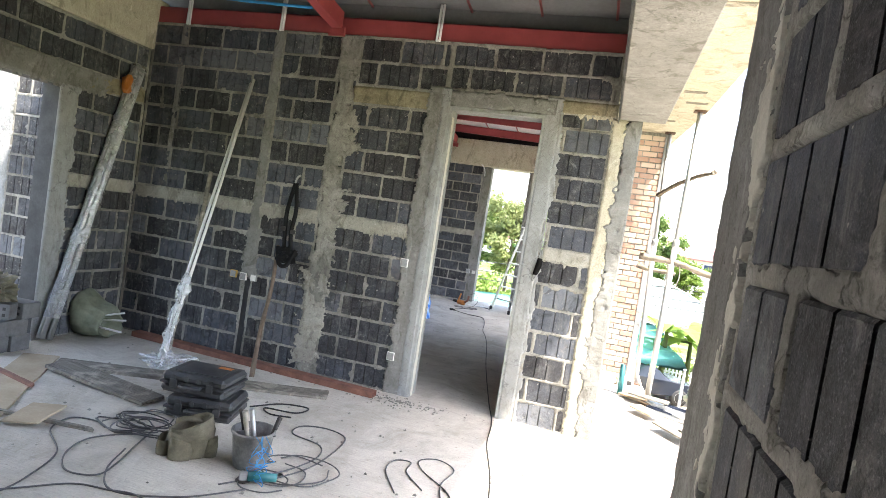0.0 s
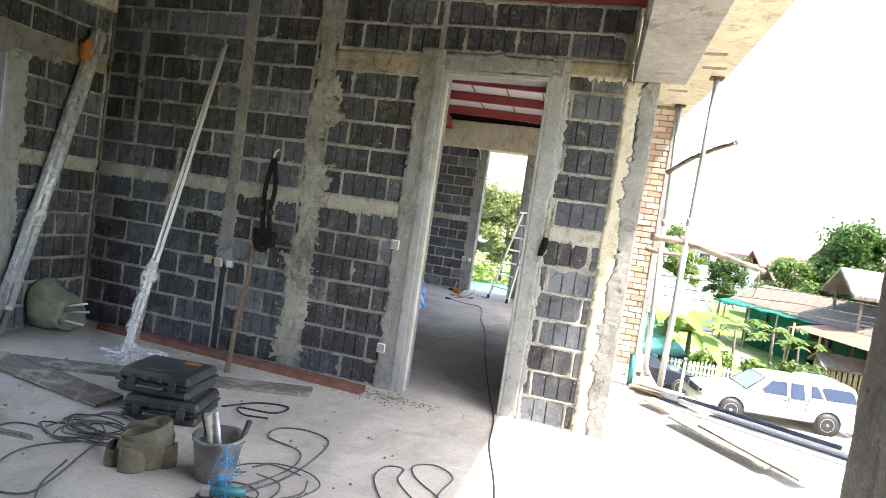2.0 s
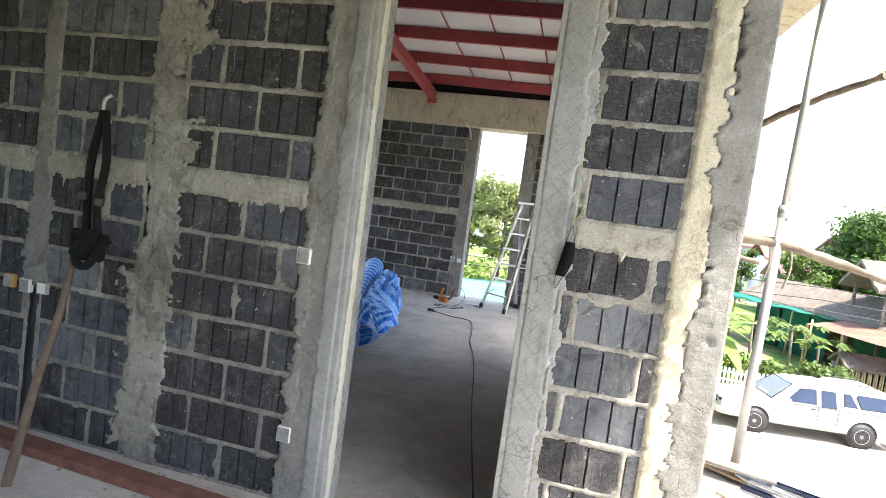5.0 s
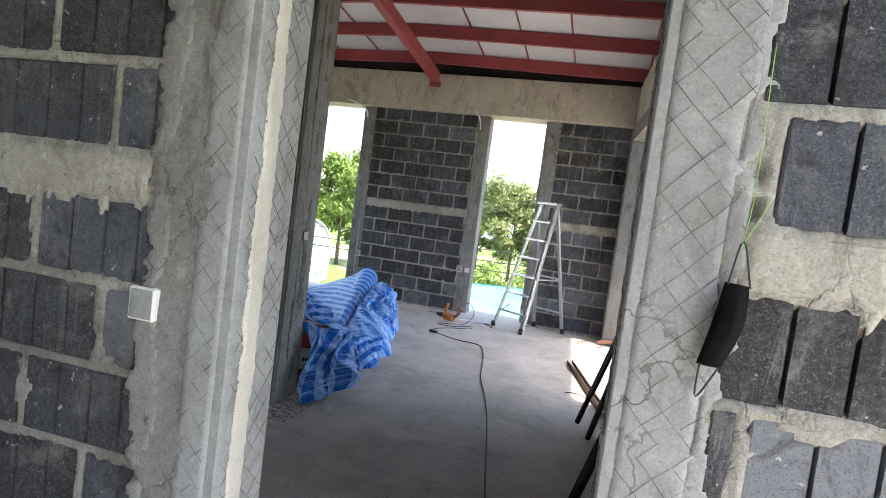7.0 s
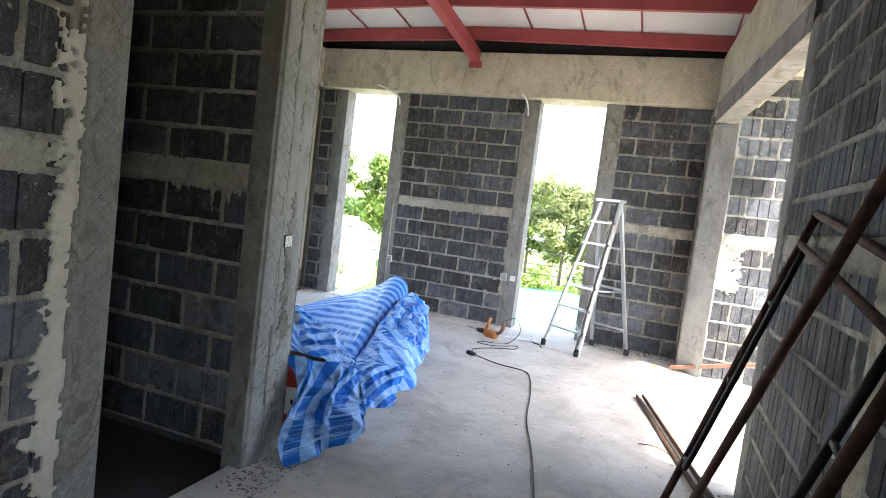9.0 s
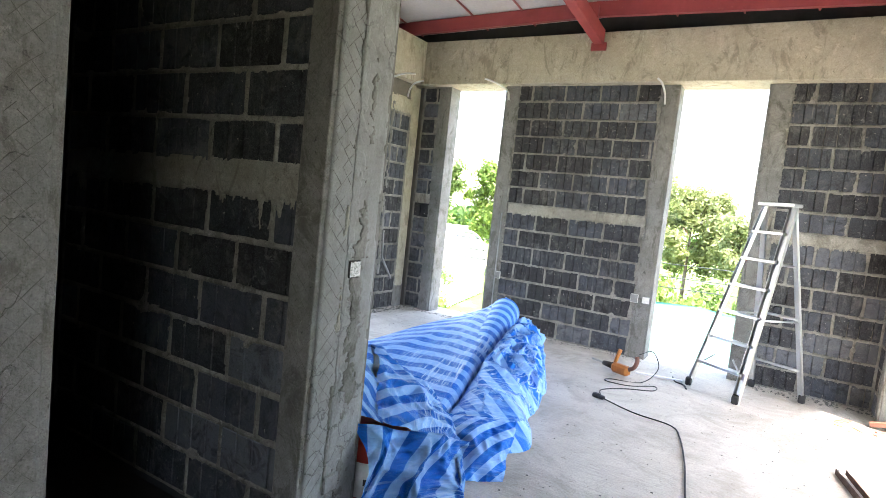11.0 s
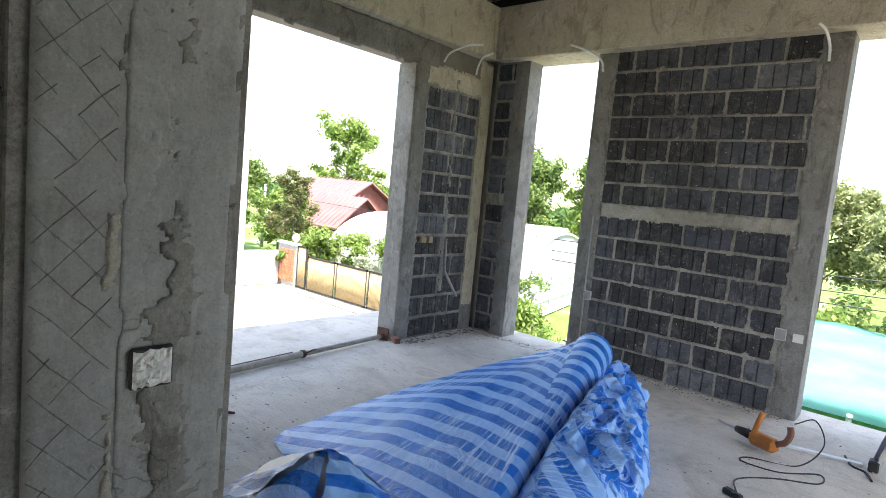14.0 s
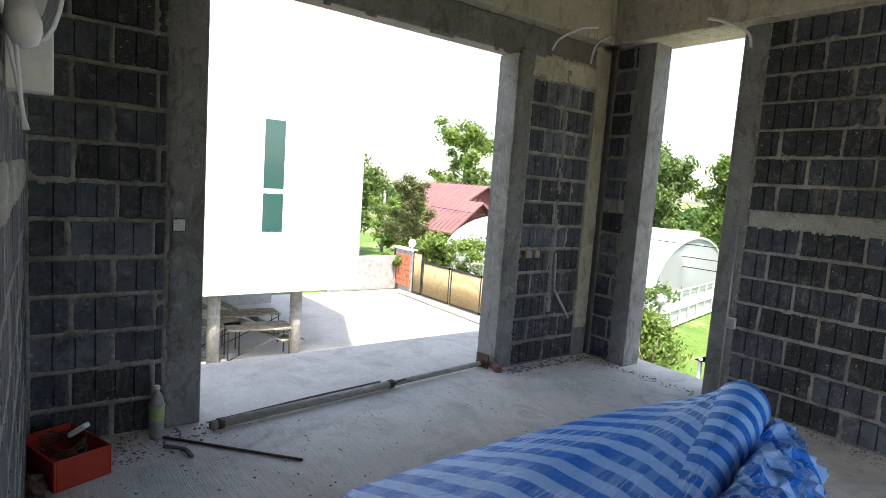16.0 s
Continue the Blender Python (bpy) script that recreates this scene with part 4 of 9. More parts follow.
for y, x in ((4.2, 1.0), (6.2, 1.05), (6.6, 1.12), (7.5, 0.92)):
    box(bm, (x, y, 3.116), (x + 0.2, y + 0.07, 3.122))
part("form_board_mark", bm, WOOD_GREY, bpy.data.objects["slab_over_balcony"], "board scraps left in the soffit")

# unseen wall added behind the start: closes the first room, dark to cut bounced light
core("wall_south_unseen", [((-4.3, -2.75, 0), (1.3, -2.6, 4.55))], DARK_CORE, "plain dark unseen wall added behind the start")

drips(wall_b, mb, -4.05, -2.05, 1.395, 0.13, 3)
drips(wall_b, mb, -1.8, -1.1, 1.395, 0.13, 4)
drips(wall_b, mb, 0.08, 0.48, 1.395, 0.1, 5)
drips(wall_b, mb, 0.08, 0.48, 2.62, 0.12, 6, CREAM)
drips(part_w, mdark, -4.1, -2.26, 1.39, 0.2, 7)
drips(wall_f, mf, -3.7, -2.12, 1.395, 0.26, 8)
drips(wall_f, mf, -0.92, 0.03, 1.395, 0.16, 9)
drips(wall_e, me_, 0.2, 3.4, 1.395, 0.16, 10)
drips(fin, mfin, 0.27, 1.25, 1.39, 0.5, 11)
drips(wall_l, ml, 11.6, 12.36, 2.5, 0.12, 12)

# ---- roof steel and sheets ----
SLOPE = 0.113


def roof_bay(prefix, x0, x1, y_low, y_high, z_low, sheet_mat, rafters, purlins, gap, label, sag=0.0):
    """A lean-to roof: sheets, purlins along x, rafters along y. z_low: the rafters' underside at y_low. sag: the purlins' fall to either side of the rafter."""
    def z_at(y):
        return z_low + SLOPE * (y_low - y)

    def lift(x):
        return sag * (1.7 - abs(x - rafters[0]))
    bm = bm_new()
    tp = gap + 0.16
    xm = rafters[0]
    for a, b in ((x0, xm), (xm, x1)):
        ring = [(x, y, z_at(y) + tp + lift(x)) for x, y in ((a, y_low + 0.5), (b, y_low + 0.5), (b, y_high), (a, y_high))]
        lo_ = [bm.verts.new(p) for p in ring]
        hi_ = [bm.verts.new((p[0], p[1], p[2] + 0.03)) for p in ring]
        bm.faces.new(lo_)
        bm.faces.new(hi_[::-1])
        for k in range(4):
            bm.faces.new((lo_[k], lo_[(k + 1) % 4], hi_[(k + 1) % 4], hi_[k]))
    bmesh.ops.recalc_face_normals(bm, faces=bm.faces)
    ceiling = tagged(part(prefix, bm, sheet_mat, None), label, "ceiling", kind="structure")
    for y in purlins:
        bm = bm_new()
        z = z_at(y) + gap
        for a, b in ((x0, xm), (xm, x1)):
            shear = Matrix(((1, 0, 0, 0), (0, 1, 0, 0), ((lift(b) - lift(a)) / (b - a), 0, 1, lift(a) - a * (lift(b) - lift(a)) / (b - a)), (0, 0, 0, 1)))
            box(bm, (a, y - 0.004, z), (b, y + 0.004, z + 0.15), 0, shear)
            box(bm, (a, y, z), (b, y + 0.055, z + 0.008), 0, shear)
            box(bm, (a, y, z + 0.142), (b, y + 0.055, z + 0.15), 0, shear)
        part("purlin", bm, RED_STEEL, ceiling, "red primed steel purlin")
    for x in rafters:
        bm = bm_new()
        d = 0.15
        vs = []
        for y in (y_low - 0.02, y_high):
            for dx, dz in ((-0.05, 0), (0.05, 0), (0.05, d), (-0.05, d)):
                vs.append(bm.verts.new((x + dx, y, z_at(y) + dz)))
        for q in ((0, 1, 5, 4), (1, 2, 6, 5), (2, 3, 7, 6), (3, 0, 4, 7)):
            bm.faces.new([vs[i] for i in q])
        bm.faces.new([vs[i] for i in (3, 2, 1, 0)])
        bm.faces.new([vs[i] for i in (4, 5, 6, 7)])
        bmesh.ops.recalc_face_normals(bm, faces=bm.faces)
        rafter = part("rafter", bm, RED_STEEL, ceiling, "red primed steel rafter")
        bm = bm_new()
        for y in purlins:
            if gap > 0.16:
                box(bm, (x - 0.03, y - 0.035, z_at(y) + 0.14), (x + 0.03, y - 0.005, z_at(y) + gap + 0.14))
        box(bm, (x - 0.08, y_low - 0.035, z_at(y_low) - 0.06), (x + 0.08, y_low - 0.005, z_at(y_low) + 0.02))
        part("cleat", bm, RED_STEEL, rafter, "red steel cleats")
    bm = bm_new()
    k = 0
    x = x0 + 0.3
    while x < x1:
        a = Vector((x, y_low + 0.4, z_at(y_low + 0.4) + tp - 0.012 + lift(x)))
        b = Vector((x, y_high, z_at(y_high) + tp - 0.012 + lift(x)))
        tube(bm, [a, b], 0.012, 5)
        x += 0.62 if k % 3 else 0.95
        k += 1
    part("sag_rod", bm, RED_STEEL, ceiling, "thin red tie bars under the sheets")
    return ceiling


ceiling_far = roof_bay("ceiling_far", -5.5, 0.6, 12.42, 5.4, 3.27, SHEET_WHITE, (-2.78,), [12.2 - 0.87 * i for i in range(8)], 0.165, "white foil-faced roof sheets on red steel purlins", 0.026)
ceiling_a = roof_bay("ceiling_near", -4.3, 1.3, 5.32, -2.7, 3.17, SHEET_GREY, (-2.05,), [4.4 - 1.1 * i for i in range(6)], 0.15, "grey steel roof sheets on red steel purlins")
bm = bm_new()
box(bm, (-4.1, 5.36, 3.14), (0.6, 5.368, 3.3))
box(bm, (-4.1, 5.36, 3.14), (0.6, 5.46, 3.148))
box(bm, (-4.1, 5.36, 3.292), (0.6, 5.46, 3.3))
tagged(part("eaves_beam", bm, RED_STEEL, None), "red primed steel channel along the wall top", "beam", kind="structure")
bm = bm_new()
box(bm, (-4.3, 5.47, 3.14), (0.6, 5.53, 4.4))
tagged(part("wall_upper", bm, SHEET_GREY, None), "grey sheet upstand between the two roofs", "wall", kind="structure")
bm = bm_new()
box(bm, (0.5, 5.5, 3.41), (0.56, 12.9, 4.35))
box(bm, (-5.4, 5.5, 3.41), (-5.34, 12.9, 4.2))
tagged(part("wall_gable", bm, SHEET_GREY, None), "grey sheet infill under the roof edge", "wall", kind="structure")

# black sheet added to stand for the shade in the gap above the beam
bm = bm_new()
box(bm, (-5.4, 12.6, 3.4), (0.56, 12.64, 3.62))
tagged(part("eaves_gap_shade", bm, RUBBER, None), "black sheet added as the dark gap over the far beam", "wall", kind="structure")

# unseen slab and upstand, added to shut light out of the dark room
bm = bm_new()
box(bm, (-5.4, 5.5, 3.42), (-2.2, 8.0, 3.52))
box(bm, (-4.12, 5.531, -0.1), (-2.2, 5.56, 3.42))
tagged(part("light_block_dark_room", bm, DARK_CORE, None), "dark slab and upstand added out of view to keep the room unlit", "ceiling", kind="structure")

# sheet infill between the first room's beams and its roof
bm = bm_new()
for x0, x1, y0, y1 in ((0.78, 0.84, -2.6, 5.3), (-4.3, -4.24, -2.6, 5.15)):
    vs = []
    for x in (x0, x1):
        for y in (y0, y1):
            for z in (3.35, 3.17 + SLOPE * (5.32 - y) + 0.31):
                vs.append(bm.verts.new((x, y, z)))
    for q in ((0, 2, 3, 1), (4, 5, 7, 6), (0, 1, 5, 4), (2, 6, 7, 3), (0, 4, 6, 2), (1, 3, 7, 5)):
        bm.faces.new([vs[i] for i in q])
tagged(part("wall_infill", bm, SHEET_GREY, None), "grey sheet infill between beam and roof", "wall", kind="structure")

# ---- things in the first room ----
def film_mat():
    n = Nodes("clear_plastic_film", 0.2, spec=0.6).world()
    c = n.noise(14, 5, 0.6)
    n.color((0.72, 0.74, 0.75)).bump(c, 0.8, 0.02)
    n.link(n.grey(n.noise(9, 6, 0.7, dist=1.0), 0.35, 0.7, 0.12, 0.6), n.b.inputs["Alpha"])
    return n.m


FILM = film_mat()


def crumple(p, amp, scale, seed):
    q = Vector(p) * scale + Vector((seed, seed * 2.7, seed * 0.3))
    return amp * (abs(noise.noise(q)) * 1.6 + 0.55 * abs(noise.noise(q * 2.3)) * 1.6 - 0.7)


def lump(bm, centre, radii, amp, scale, seed, seg=18, squash=None, mat=0):
    """A crumpled closed lump, such as cloth or a sack."""
    c = Vector(centre)
    rings = []
    n = seg // 2
    for j in range(n + 1):
        th = math.pi * j / n
        ring = []
        for i in range(seg):
            ph = 2 * math.pi * i / seg
            d = Vector((math.sin(th) * math.cos(ph), math.sin(th) * math.sin(ph), -math.cos(th)))
            k = 1 + crumple(d, amp, scale, seed)
            p = Vector((d.x * radii[0] * k, d.y * radii[1] * k, d.z * radii[2] * k))
            p.z = max(p.z, -radii[2] * 0.8)
            ring.append(bm.verts.new(c + p) if 0 < j < n else None)
        if j in (0, n):
            v = bm.verts.new(c + Vector((0, 0, (-0.8 if j == 0 else 1) * radii[2])))
            ring = [v] * seg
        rings.append(ring)
    for a, b in zip(rings, rings[1:]):
        for k in range(seg):
            vs = [a[k], a[(k + 1) % seg], b[(k + 1) % seg], b[k]]
            vs = list(dict.fromkeys(vs))
            if len(vs) > 2:
                f = bm.faces.new(vs)
                f.material_index = mat
    return bm


# bundle of aluminium sections leaning in the corner
foot, top = Vector((-4.0, 4.46, 0.0)), Vector((-4.05, 5.17, 2.6))
bundle = thing("aluminium_bundle", "bundle of long aluminium sections leaning in the corner, wrapped in film", "metal sections")
ax = (top - foot).normalized()
sx = Vector((1, 0, 0))
sy = ax.cross(sx).normalized()
for i, (a, b) in enumerate(((0, 0), (0.043, 0.004), (-0.042, 0.0), (0.02, 0.04), (-0.022, 0.041), (0.022, -0.04), (-0.02, -0.038))):
    bm = bm_new()
    o = sx * a + sy * b + Vector((0, 0, 0.03))
    e = RNG.uniform(-0.05, 0.03)
    tube(bm, [foot + o, foot.lerp(top, 0.5) + o * 0.9, top + o + ax * e], 0.021, 6)
    part("section", bm, ALU, bundle)
bm = bm_new()
pts = [foot.lerp(top, k / 14) + Vector((0, 0, 0.03)) for k in range(1, 15)]
tube(bm, pts, [0.07 + 0.008 * math.sin(k * 2.1) for k in range(14)], 10, False)
part("plastic_wrap", bm, FILM, bundle, "torn clear film round the bundle")
bm = bm_new()
lump(bm, (-4.02, 5.02, 2.42), (0.045, 0.05, 0.1), 0.5, 2.2, 3, 12)
part("cloth_tie", bm, ORANGE, bundle, "orange cloth tied round the bundle")

# two white pipes in a plastic sleeve
pipes = thing("pipe_pair", "two long white plastic pipes leaning, with film at the foot", "pipes")
pf, pt = Vector((-2.86, 4.56, 0.0)), Vector((-2.86, 5.31, 2.63))
for dx in (-0.018, 0.018):
    bm = bm_new()
    tube(bm, [pf + Vector((dx, 0, 0.005)), pf.lerp(pt, 0.5) + Vector((dx * 1.2, 0, -0.01)), pt + Vector((dx * 0.8, 0, 0.02 * dx / 0.018))], 0.0125, 8)
    part("pipe", bm, PVC, pipes)
bm = bm_new()
pts = [pf.lerp(pt, k / 40) + Vector((RNG.uniform(-0.01, 0.01), 0, 0.01)) for k in range(0, 13)]
tube(bm, pts, [0.06, 0.035, 0.045, 0.03, 0.05, 0.032, 0.055, 0.045, 0.035, 0.05, 0.065, 0.045, 0.028], 11, False)
part("film_sleeve", bm, FILM, pipes, "crumpled clear film round the pipe ends")
bm = bm_new()
lump(bm, (-2.78, 4.62, 0.045), (0.3, 0.13, 0.055), 0.9, 2.6, 8, 34)
part("loose_film", bm, FILM, pipes, "crumpled clear film on the floor")

POLE_WOOD = speckled("bark_brown_wood", (0.09, 0.065, 0.048), (0.2, 0.15, 0.115), 14, 0.9, 0.6, 60)
# leaning sticks
stick = thing("wooden_pole", "rough bark-brown wooden pole leaning on the wall", "pole", group="poles on the wall")
bm = bm_new()
tube(bm, smooth_path([(-2.16, 4.88, 0.0), (-2.24, 5.05, 0.4), (-2.27, 5.18, 0.75), (-2.34, 5.31, 1.13)], 4), [0.022, 0.023, 0.02, 0.022, 0.019, 0.021, 0.018, 0.02, 0.017, 0.018, 0.017, 0.016, 0.016], 7)
part("shaft", bm, POLE_WOOD, stick)
stick2 = thing("wooden_pole", "dark weathered wooden pole leaning on the wall behind the pipes", "pole", group="poles on the wall")
bm = bm_new()
tube(bm, smooth_path([(-3.0, 4.82, 0.0), (-3.07, 5.0, 0.6), (-3.12, 5.17, 1.15), (-3.19, 5.32, 1.72)], 4), 0.021, 7)
part("shaft", bm, WOOD_GREY, stick2)

# safety harness on a bent wire
STRAP = speckled("black_webbing", (0.006, 0.006, 0.007), (0.014, 0.014, 0.015), 30, 0.85, 0.3, 140, 0.0, 0.2)
harness = thing("safety_harness", "black webbing harness hanging from a wire hook on the wall", "harness")
bm = bm_new()
tube(bm, smooth_path([(-2.33, 5.35, 1.7), (-2.33, 5.3, 1.74), (-2.31, 5.28, 1.8), (-2.29, 5.3, 1.83)], 4), 0.009, 6)
part("hook", bm, GALV, harness, "bent grey hook")
for k, pts in enumerate(([(-2.33, 5.3, 1.75), (-2.37, 5.29, 1.5), (-2.36, 5.28, 1.3), (-2.33, 5.26, 1.12)], [(-2.32, 5.3, 1.75), (-2.28, 5.29, 1.5), (-2.29, 5.27, 1.3), (-2.26, 5.26, 1.12)],
                         [(-2.4, 5.27, 1.1), (-2.34, 5.24, 1.05), (-2.24, 5.25, 1.06), (-2.2, 5.27, 1.12)], [(-2.4, 5.26, 1.15), (-2.35, 5.23, 1.0), (-2.27, 5.23, 0.99), (-2.21, 5.26, 1.14)])):
    bm = bm_new()
    tube(bm, smooth_path(pts, 5), 0.02, 7)
    part("strap", bm, STRAP, harness)
for x, z in ((-2.37, 1.32), (-2.27, 1.3)):
    bm = bm_new()
    box(bm, (x - 0.022, 5.25, z - 0.02), (x + 0.022, 5.275, z + 0.02), 0.004)
    part("buckle", bm, DARK_STEEL, harness, "dark steel buckle")
bm = bm_new()
lump(bm, (-2.31, 5.26, 1.07), (0.11, 0.055, 0.085), 0.6, 2.4, 5, 16)
part("folded_webbing", bm, STRAP, harness)
harness.matrix_world = pose(0.085, 0.0, -0.02)

# steel tube and planks on the floor
tubef = thing("steel_tube", "rusty red primed steel box section lying along the wall", "steel section")
bm = bm_new()
box(bm, (0, -0.05, 0), (2.62, 0.05, 0.006))
box(bm, (0, -0.05, 0.044), (2.62, 0.05, 0.05), 0.001)
box(bm, (0, -0.05, 0.006), (2.62, -0.044, 0.044))
box(bm, (0, 0.044, 0.006), (2.62, 0.05, 0.044))
part("section", bm, BARE_RED, tubef)
tubef.matrix_world = pose(-3.73, 5.22, 0.002, 0, 0, -2.0)


def plank(name, label, length, width, thick, m, mat, seed):
    """A board with a ragged end and worn edges."""
    rng = random.Random(seed)
    b = bm_new()
    n = 10
    tops = []
    for i in range(n + 1):
        x = length * i / n
        w = width / 2 * (1 + rng.uniform(-0.03, 0.03))
        dx = rng.uniform(-0.02, 0.02) if i in (0, n) else 0
        zt = thick + rng.uniform(-0.001, 0.001)
        tops.append([b.verts.new(p) for p in ((x + dx, -w, 0), (x - dx, w, 0), (x - dx, w - 0.003, zt), (x + dx, -w + 0.003, zt))])
    for p, q in zip(tops, tops[1:]):
        for k in range(4):
            b.faces.new((p[k], p[(k + 1) % 4], q[(k + 1) % 4], q[k]))
    b.faces.new(tops[0])
    b.faces.new(tops[-1][::-1])
    bmesh.ops.recalc_face_normals(b, faces=b.faces)
    ob = part(name, b, mat, None, m=m)
    return tagged(ob, label, "plank", "planks on the floor")


plank("plank", "long weathered grey plank smeared with mortar", 2.15, 0.19, 0.024, pose(-3.43, 4.1, 0.0, 0, 0, 21), WOOD_GREY, 2)
plank("plank", "weathered grey plank lying across the long one", 1.02, 0.22, 0.022, pose(-3.32, 4.02, 0.03, 0, 1.6, -7), WOOD_GREY, 3)
plank("plywood_strip", "pale plywood board on the floor", 1.62, 0.27, 0.012, pose(-3.67, 4.17, 0.0, 0, 0, -54), PLY, 4)
plank("plywood_offcut", "small pale plywood offcut on the floor", 0.32, 0.2, 0.012, pose(-2.68, 3.41, 0.021, 0, 0, -69), PLY, 5)
plank("timber_lath", "thin dark timber lath under the offcut", 0.9, 0.03, 0.02, pose(-3.1, 3.16, 0.0, 0, 0, 9), WOOD_GREY, 7)
plank("timber_lath", "thin reddish timber lath on a board", 0.7, 0.035, 0.02, pose(-3.75, 3.75, 0.012, 0, 0, -12), BARE_RED, 6)


def tool_case(label, m, badge):
    """A moulded plastic tool case with rim, ribs, latches and handle."""
    c = thing("tool_case", label, "tool case", group="stacked tool cases")
    b = bm_new()
    box(b, (-0.23, -0.18, 0.0), (0.23, 0.18, 0.062), 0.02)
    part("case_base", b, BLACK_PLASTIC, c)
    b = bm_new()
    box(b, (-0.235, -0.185, 0.062), (0.235, 0.185, 0.076), 0.004)
    part("rim", b, BLACK_PLASTIC, c)
    b = bm_new()
    box(b, (-0.23, -0.18, 0.076), (0.23, 0.18, 0.14), 0.022)
    box(b, (-0.17, -0.12, 0.139), (0.17, 0.12, 0.145), 0.005)
    for k in range(4):
        box(b, (-0.15 + k * 0.09, -0.185, 0.09), (-0.12 + k * 0.09, -0.178, 0.13), 0.002)
    part("lid", b, BLACK_PLASTIC, c)
    for x in (-0.13, 0.13):
        b = bm_new()
        box(b, (x - 0.025, -0.195, 0.045), (x + 0.025, -0.183, 0.1), 0.003)
        part("latch", b, BLACK_PLASTIC, c)
    b = bm_new()
    tube(b, smooth_path([(-0.07, -0.185, 0.065), (-0.06, -0.22, 0.065), (0.06, -0.22, 0.065), (0.07, -0.185, 0.065)], 4), 0.011, 6)
    part("handle", b, BLACK_PLASTIC, c)
    if badge:
        b = bm_new()
        box(b, (0.05, 0.07, 0.1445), (0.15, 0.115, 0.1475), 0.001)
        part("badge", b, ORANGE, c, "orange badge")
    c.matrix_world = m
    return c


tool_case("black plastic power tool case on the floor", pose(-1.92, 3.98, 0.0, 0, 0, 16), False)
tool_case("dusty black plastic tool case with an orange badge", pose(-1.98, 4.0, 0.146, 0, 0, 9), True)

# open canvas tool bag
bag = thing("tool_bag", "khaki canvas tool bag slumped open on the floor", "bag")


def sleeve(bm, rx, ry, h, seed, slump, n=36, rows=14, centre=(0, 0)):
    """A soft open pouch with folds and a rolled lip."""
    rings = []
    for j in range(rows + 9):
        q = min(1.0, j / rows)
        inward = max(0, j - rows)
        ring = []
        for i in range(n):
            a = 2 * math.pi * i / n
            fold = 0.07 * noise.noise(Vector((math.cos(a) * 2.2 + seed, math.sin(a) * 2.2, q * 2.5))) + 0.035 * abs(noise.noise(Vector((math.cos(a) * 6, math.sin(a) * 6 + seed, q * 5))))
            k = (1.02 + 0.1 * math.sin(math.pi * q) - 0.12 * q + fold) * (1 - (0.05 if inward < 2 else 0.035) * inward)
            z = h * q * (1 + slump * math.sin(a + seed) * q) - (h * 0.085 * (inward - 1) if inward > 1 else -0.004 * inward)
            ring.append(bm.verts.new((centre[0] + rx * k * math.cos(a), centre[1] + ry * k * math.sin(a), max(0.0, z))))
        rings.append(ring)
    for a, b in zip(rings, rings[1:]):
        for k in range(n):
            f = bm.faces.new((a[k], a[(k + 1) % n], b[(k + 1) % n], b[k]))
            f.smooth = True
    bm.faces.new(rings[0][::-1])
    bm.faces.new(rings[-1])
    return bm


part("body", sleeve(bm_new(), 0.17, 0.12, 0.23, 1.3, 0.22), CANVAS, bag)
part("pocket", sleeve(bm_new(), 0.085, 0.05, 0.13, 4.1, 0.15, 28, 10, (-0.05, -0.115)), CANVAS, bag)
part("pocket", sleeve(bm_new(), 0.06, 0.05, 0.12, 6.6, 0.2, 24, 10, (-0.185, -0.02)), CANVAS, bag)
part("pocket", sleeve(bm_new(), 0.06, 0.055, 0.12, 8.2, 0.2, 24, 10, (0.16, -0.03)), CANVAS, bag)
for k, pts in enumerate((((-0.16, -0.04, 0.18), (-0.12, -0.13, 0.17), (0.04, -0.15, 0.15), (0.17, -0.08, 0.16), (0.18, 0.04, 0.18)),
                         ((-0.13, 0.05, 0.21), (-0.04, 0.0, 0.25), (0.1, -0.02, 0.22), (0.2, -0.02, 0.08), (0.22, -0.04, 0.01)))):
    bm = bm_new()
    path = smooth_path(pts, 6)
    rings = []
    for a, b in zip(path, path[1:]):
        d = (b - a).normalized()
        side = d.cross(Vector((0, 0, 1))).normalized()
        rings.append([bm.verts.new(a + side * 0.004 + Vector((0, 0, 0.018))), bm.verts.new(a + side * 0.007), bm.verts.new(a + side * 0.004 - Vector((0, 0, 0.018))), bm.verts.new(a - side * 0.004)])
    for a, b in zip(rings, rings[1:]):
        for q in range(4):
            bm.faces.new((a[q], a[(q + 1) % 4], b[(q + 1) % 4], b[q]))
    part("strap", bm, CANVAS, bag)
bag.matrix_world = pose(-1.58, 3.38, 0.0, 0, 0, 30) @ Matrix.Diagonal((0.72, 0.72, 0.84, 1))

# bucket of hand tools
bucket = thing("mortar_bucket", "dirty grey plastic bucket filled with hand tools", "bucket")
bm = bm_new()
lathe(bm, [(0.105, 0.0), (0.112, 0.02), (0.14, 0.235), (0.148, 0.236), (0.148, 0.252), (0.136, 0.252), (0.108, 0.03)], 24)
part("pail", bm, GREY_PLASTIC, bucket, smooth=True)
bm = bm_new()
tube(bm, [(0.147 * math.cos(a), 0.147 * math.sin(a), 0.235 - 0.05 * math.sin(a)) for a in [math.pi * k / 12 for k in range(13)]], 0.003, 5)
part("bail", bm, DARK_STEEL, bucket, "thin wire bail")
bm = bm_new()
lathe(bm, [(0.12, 0.12), (0.122, 0.13), (0.08, 0.15), (0.02, 0.16)], 20)
part("mortar_fill", bm, PLASTER, bucket, "set grey mortar in the bucket")
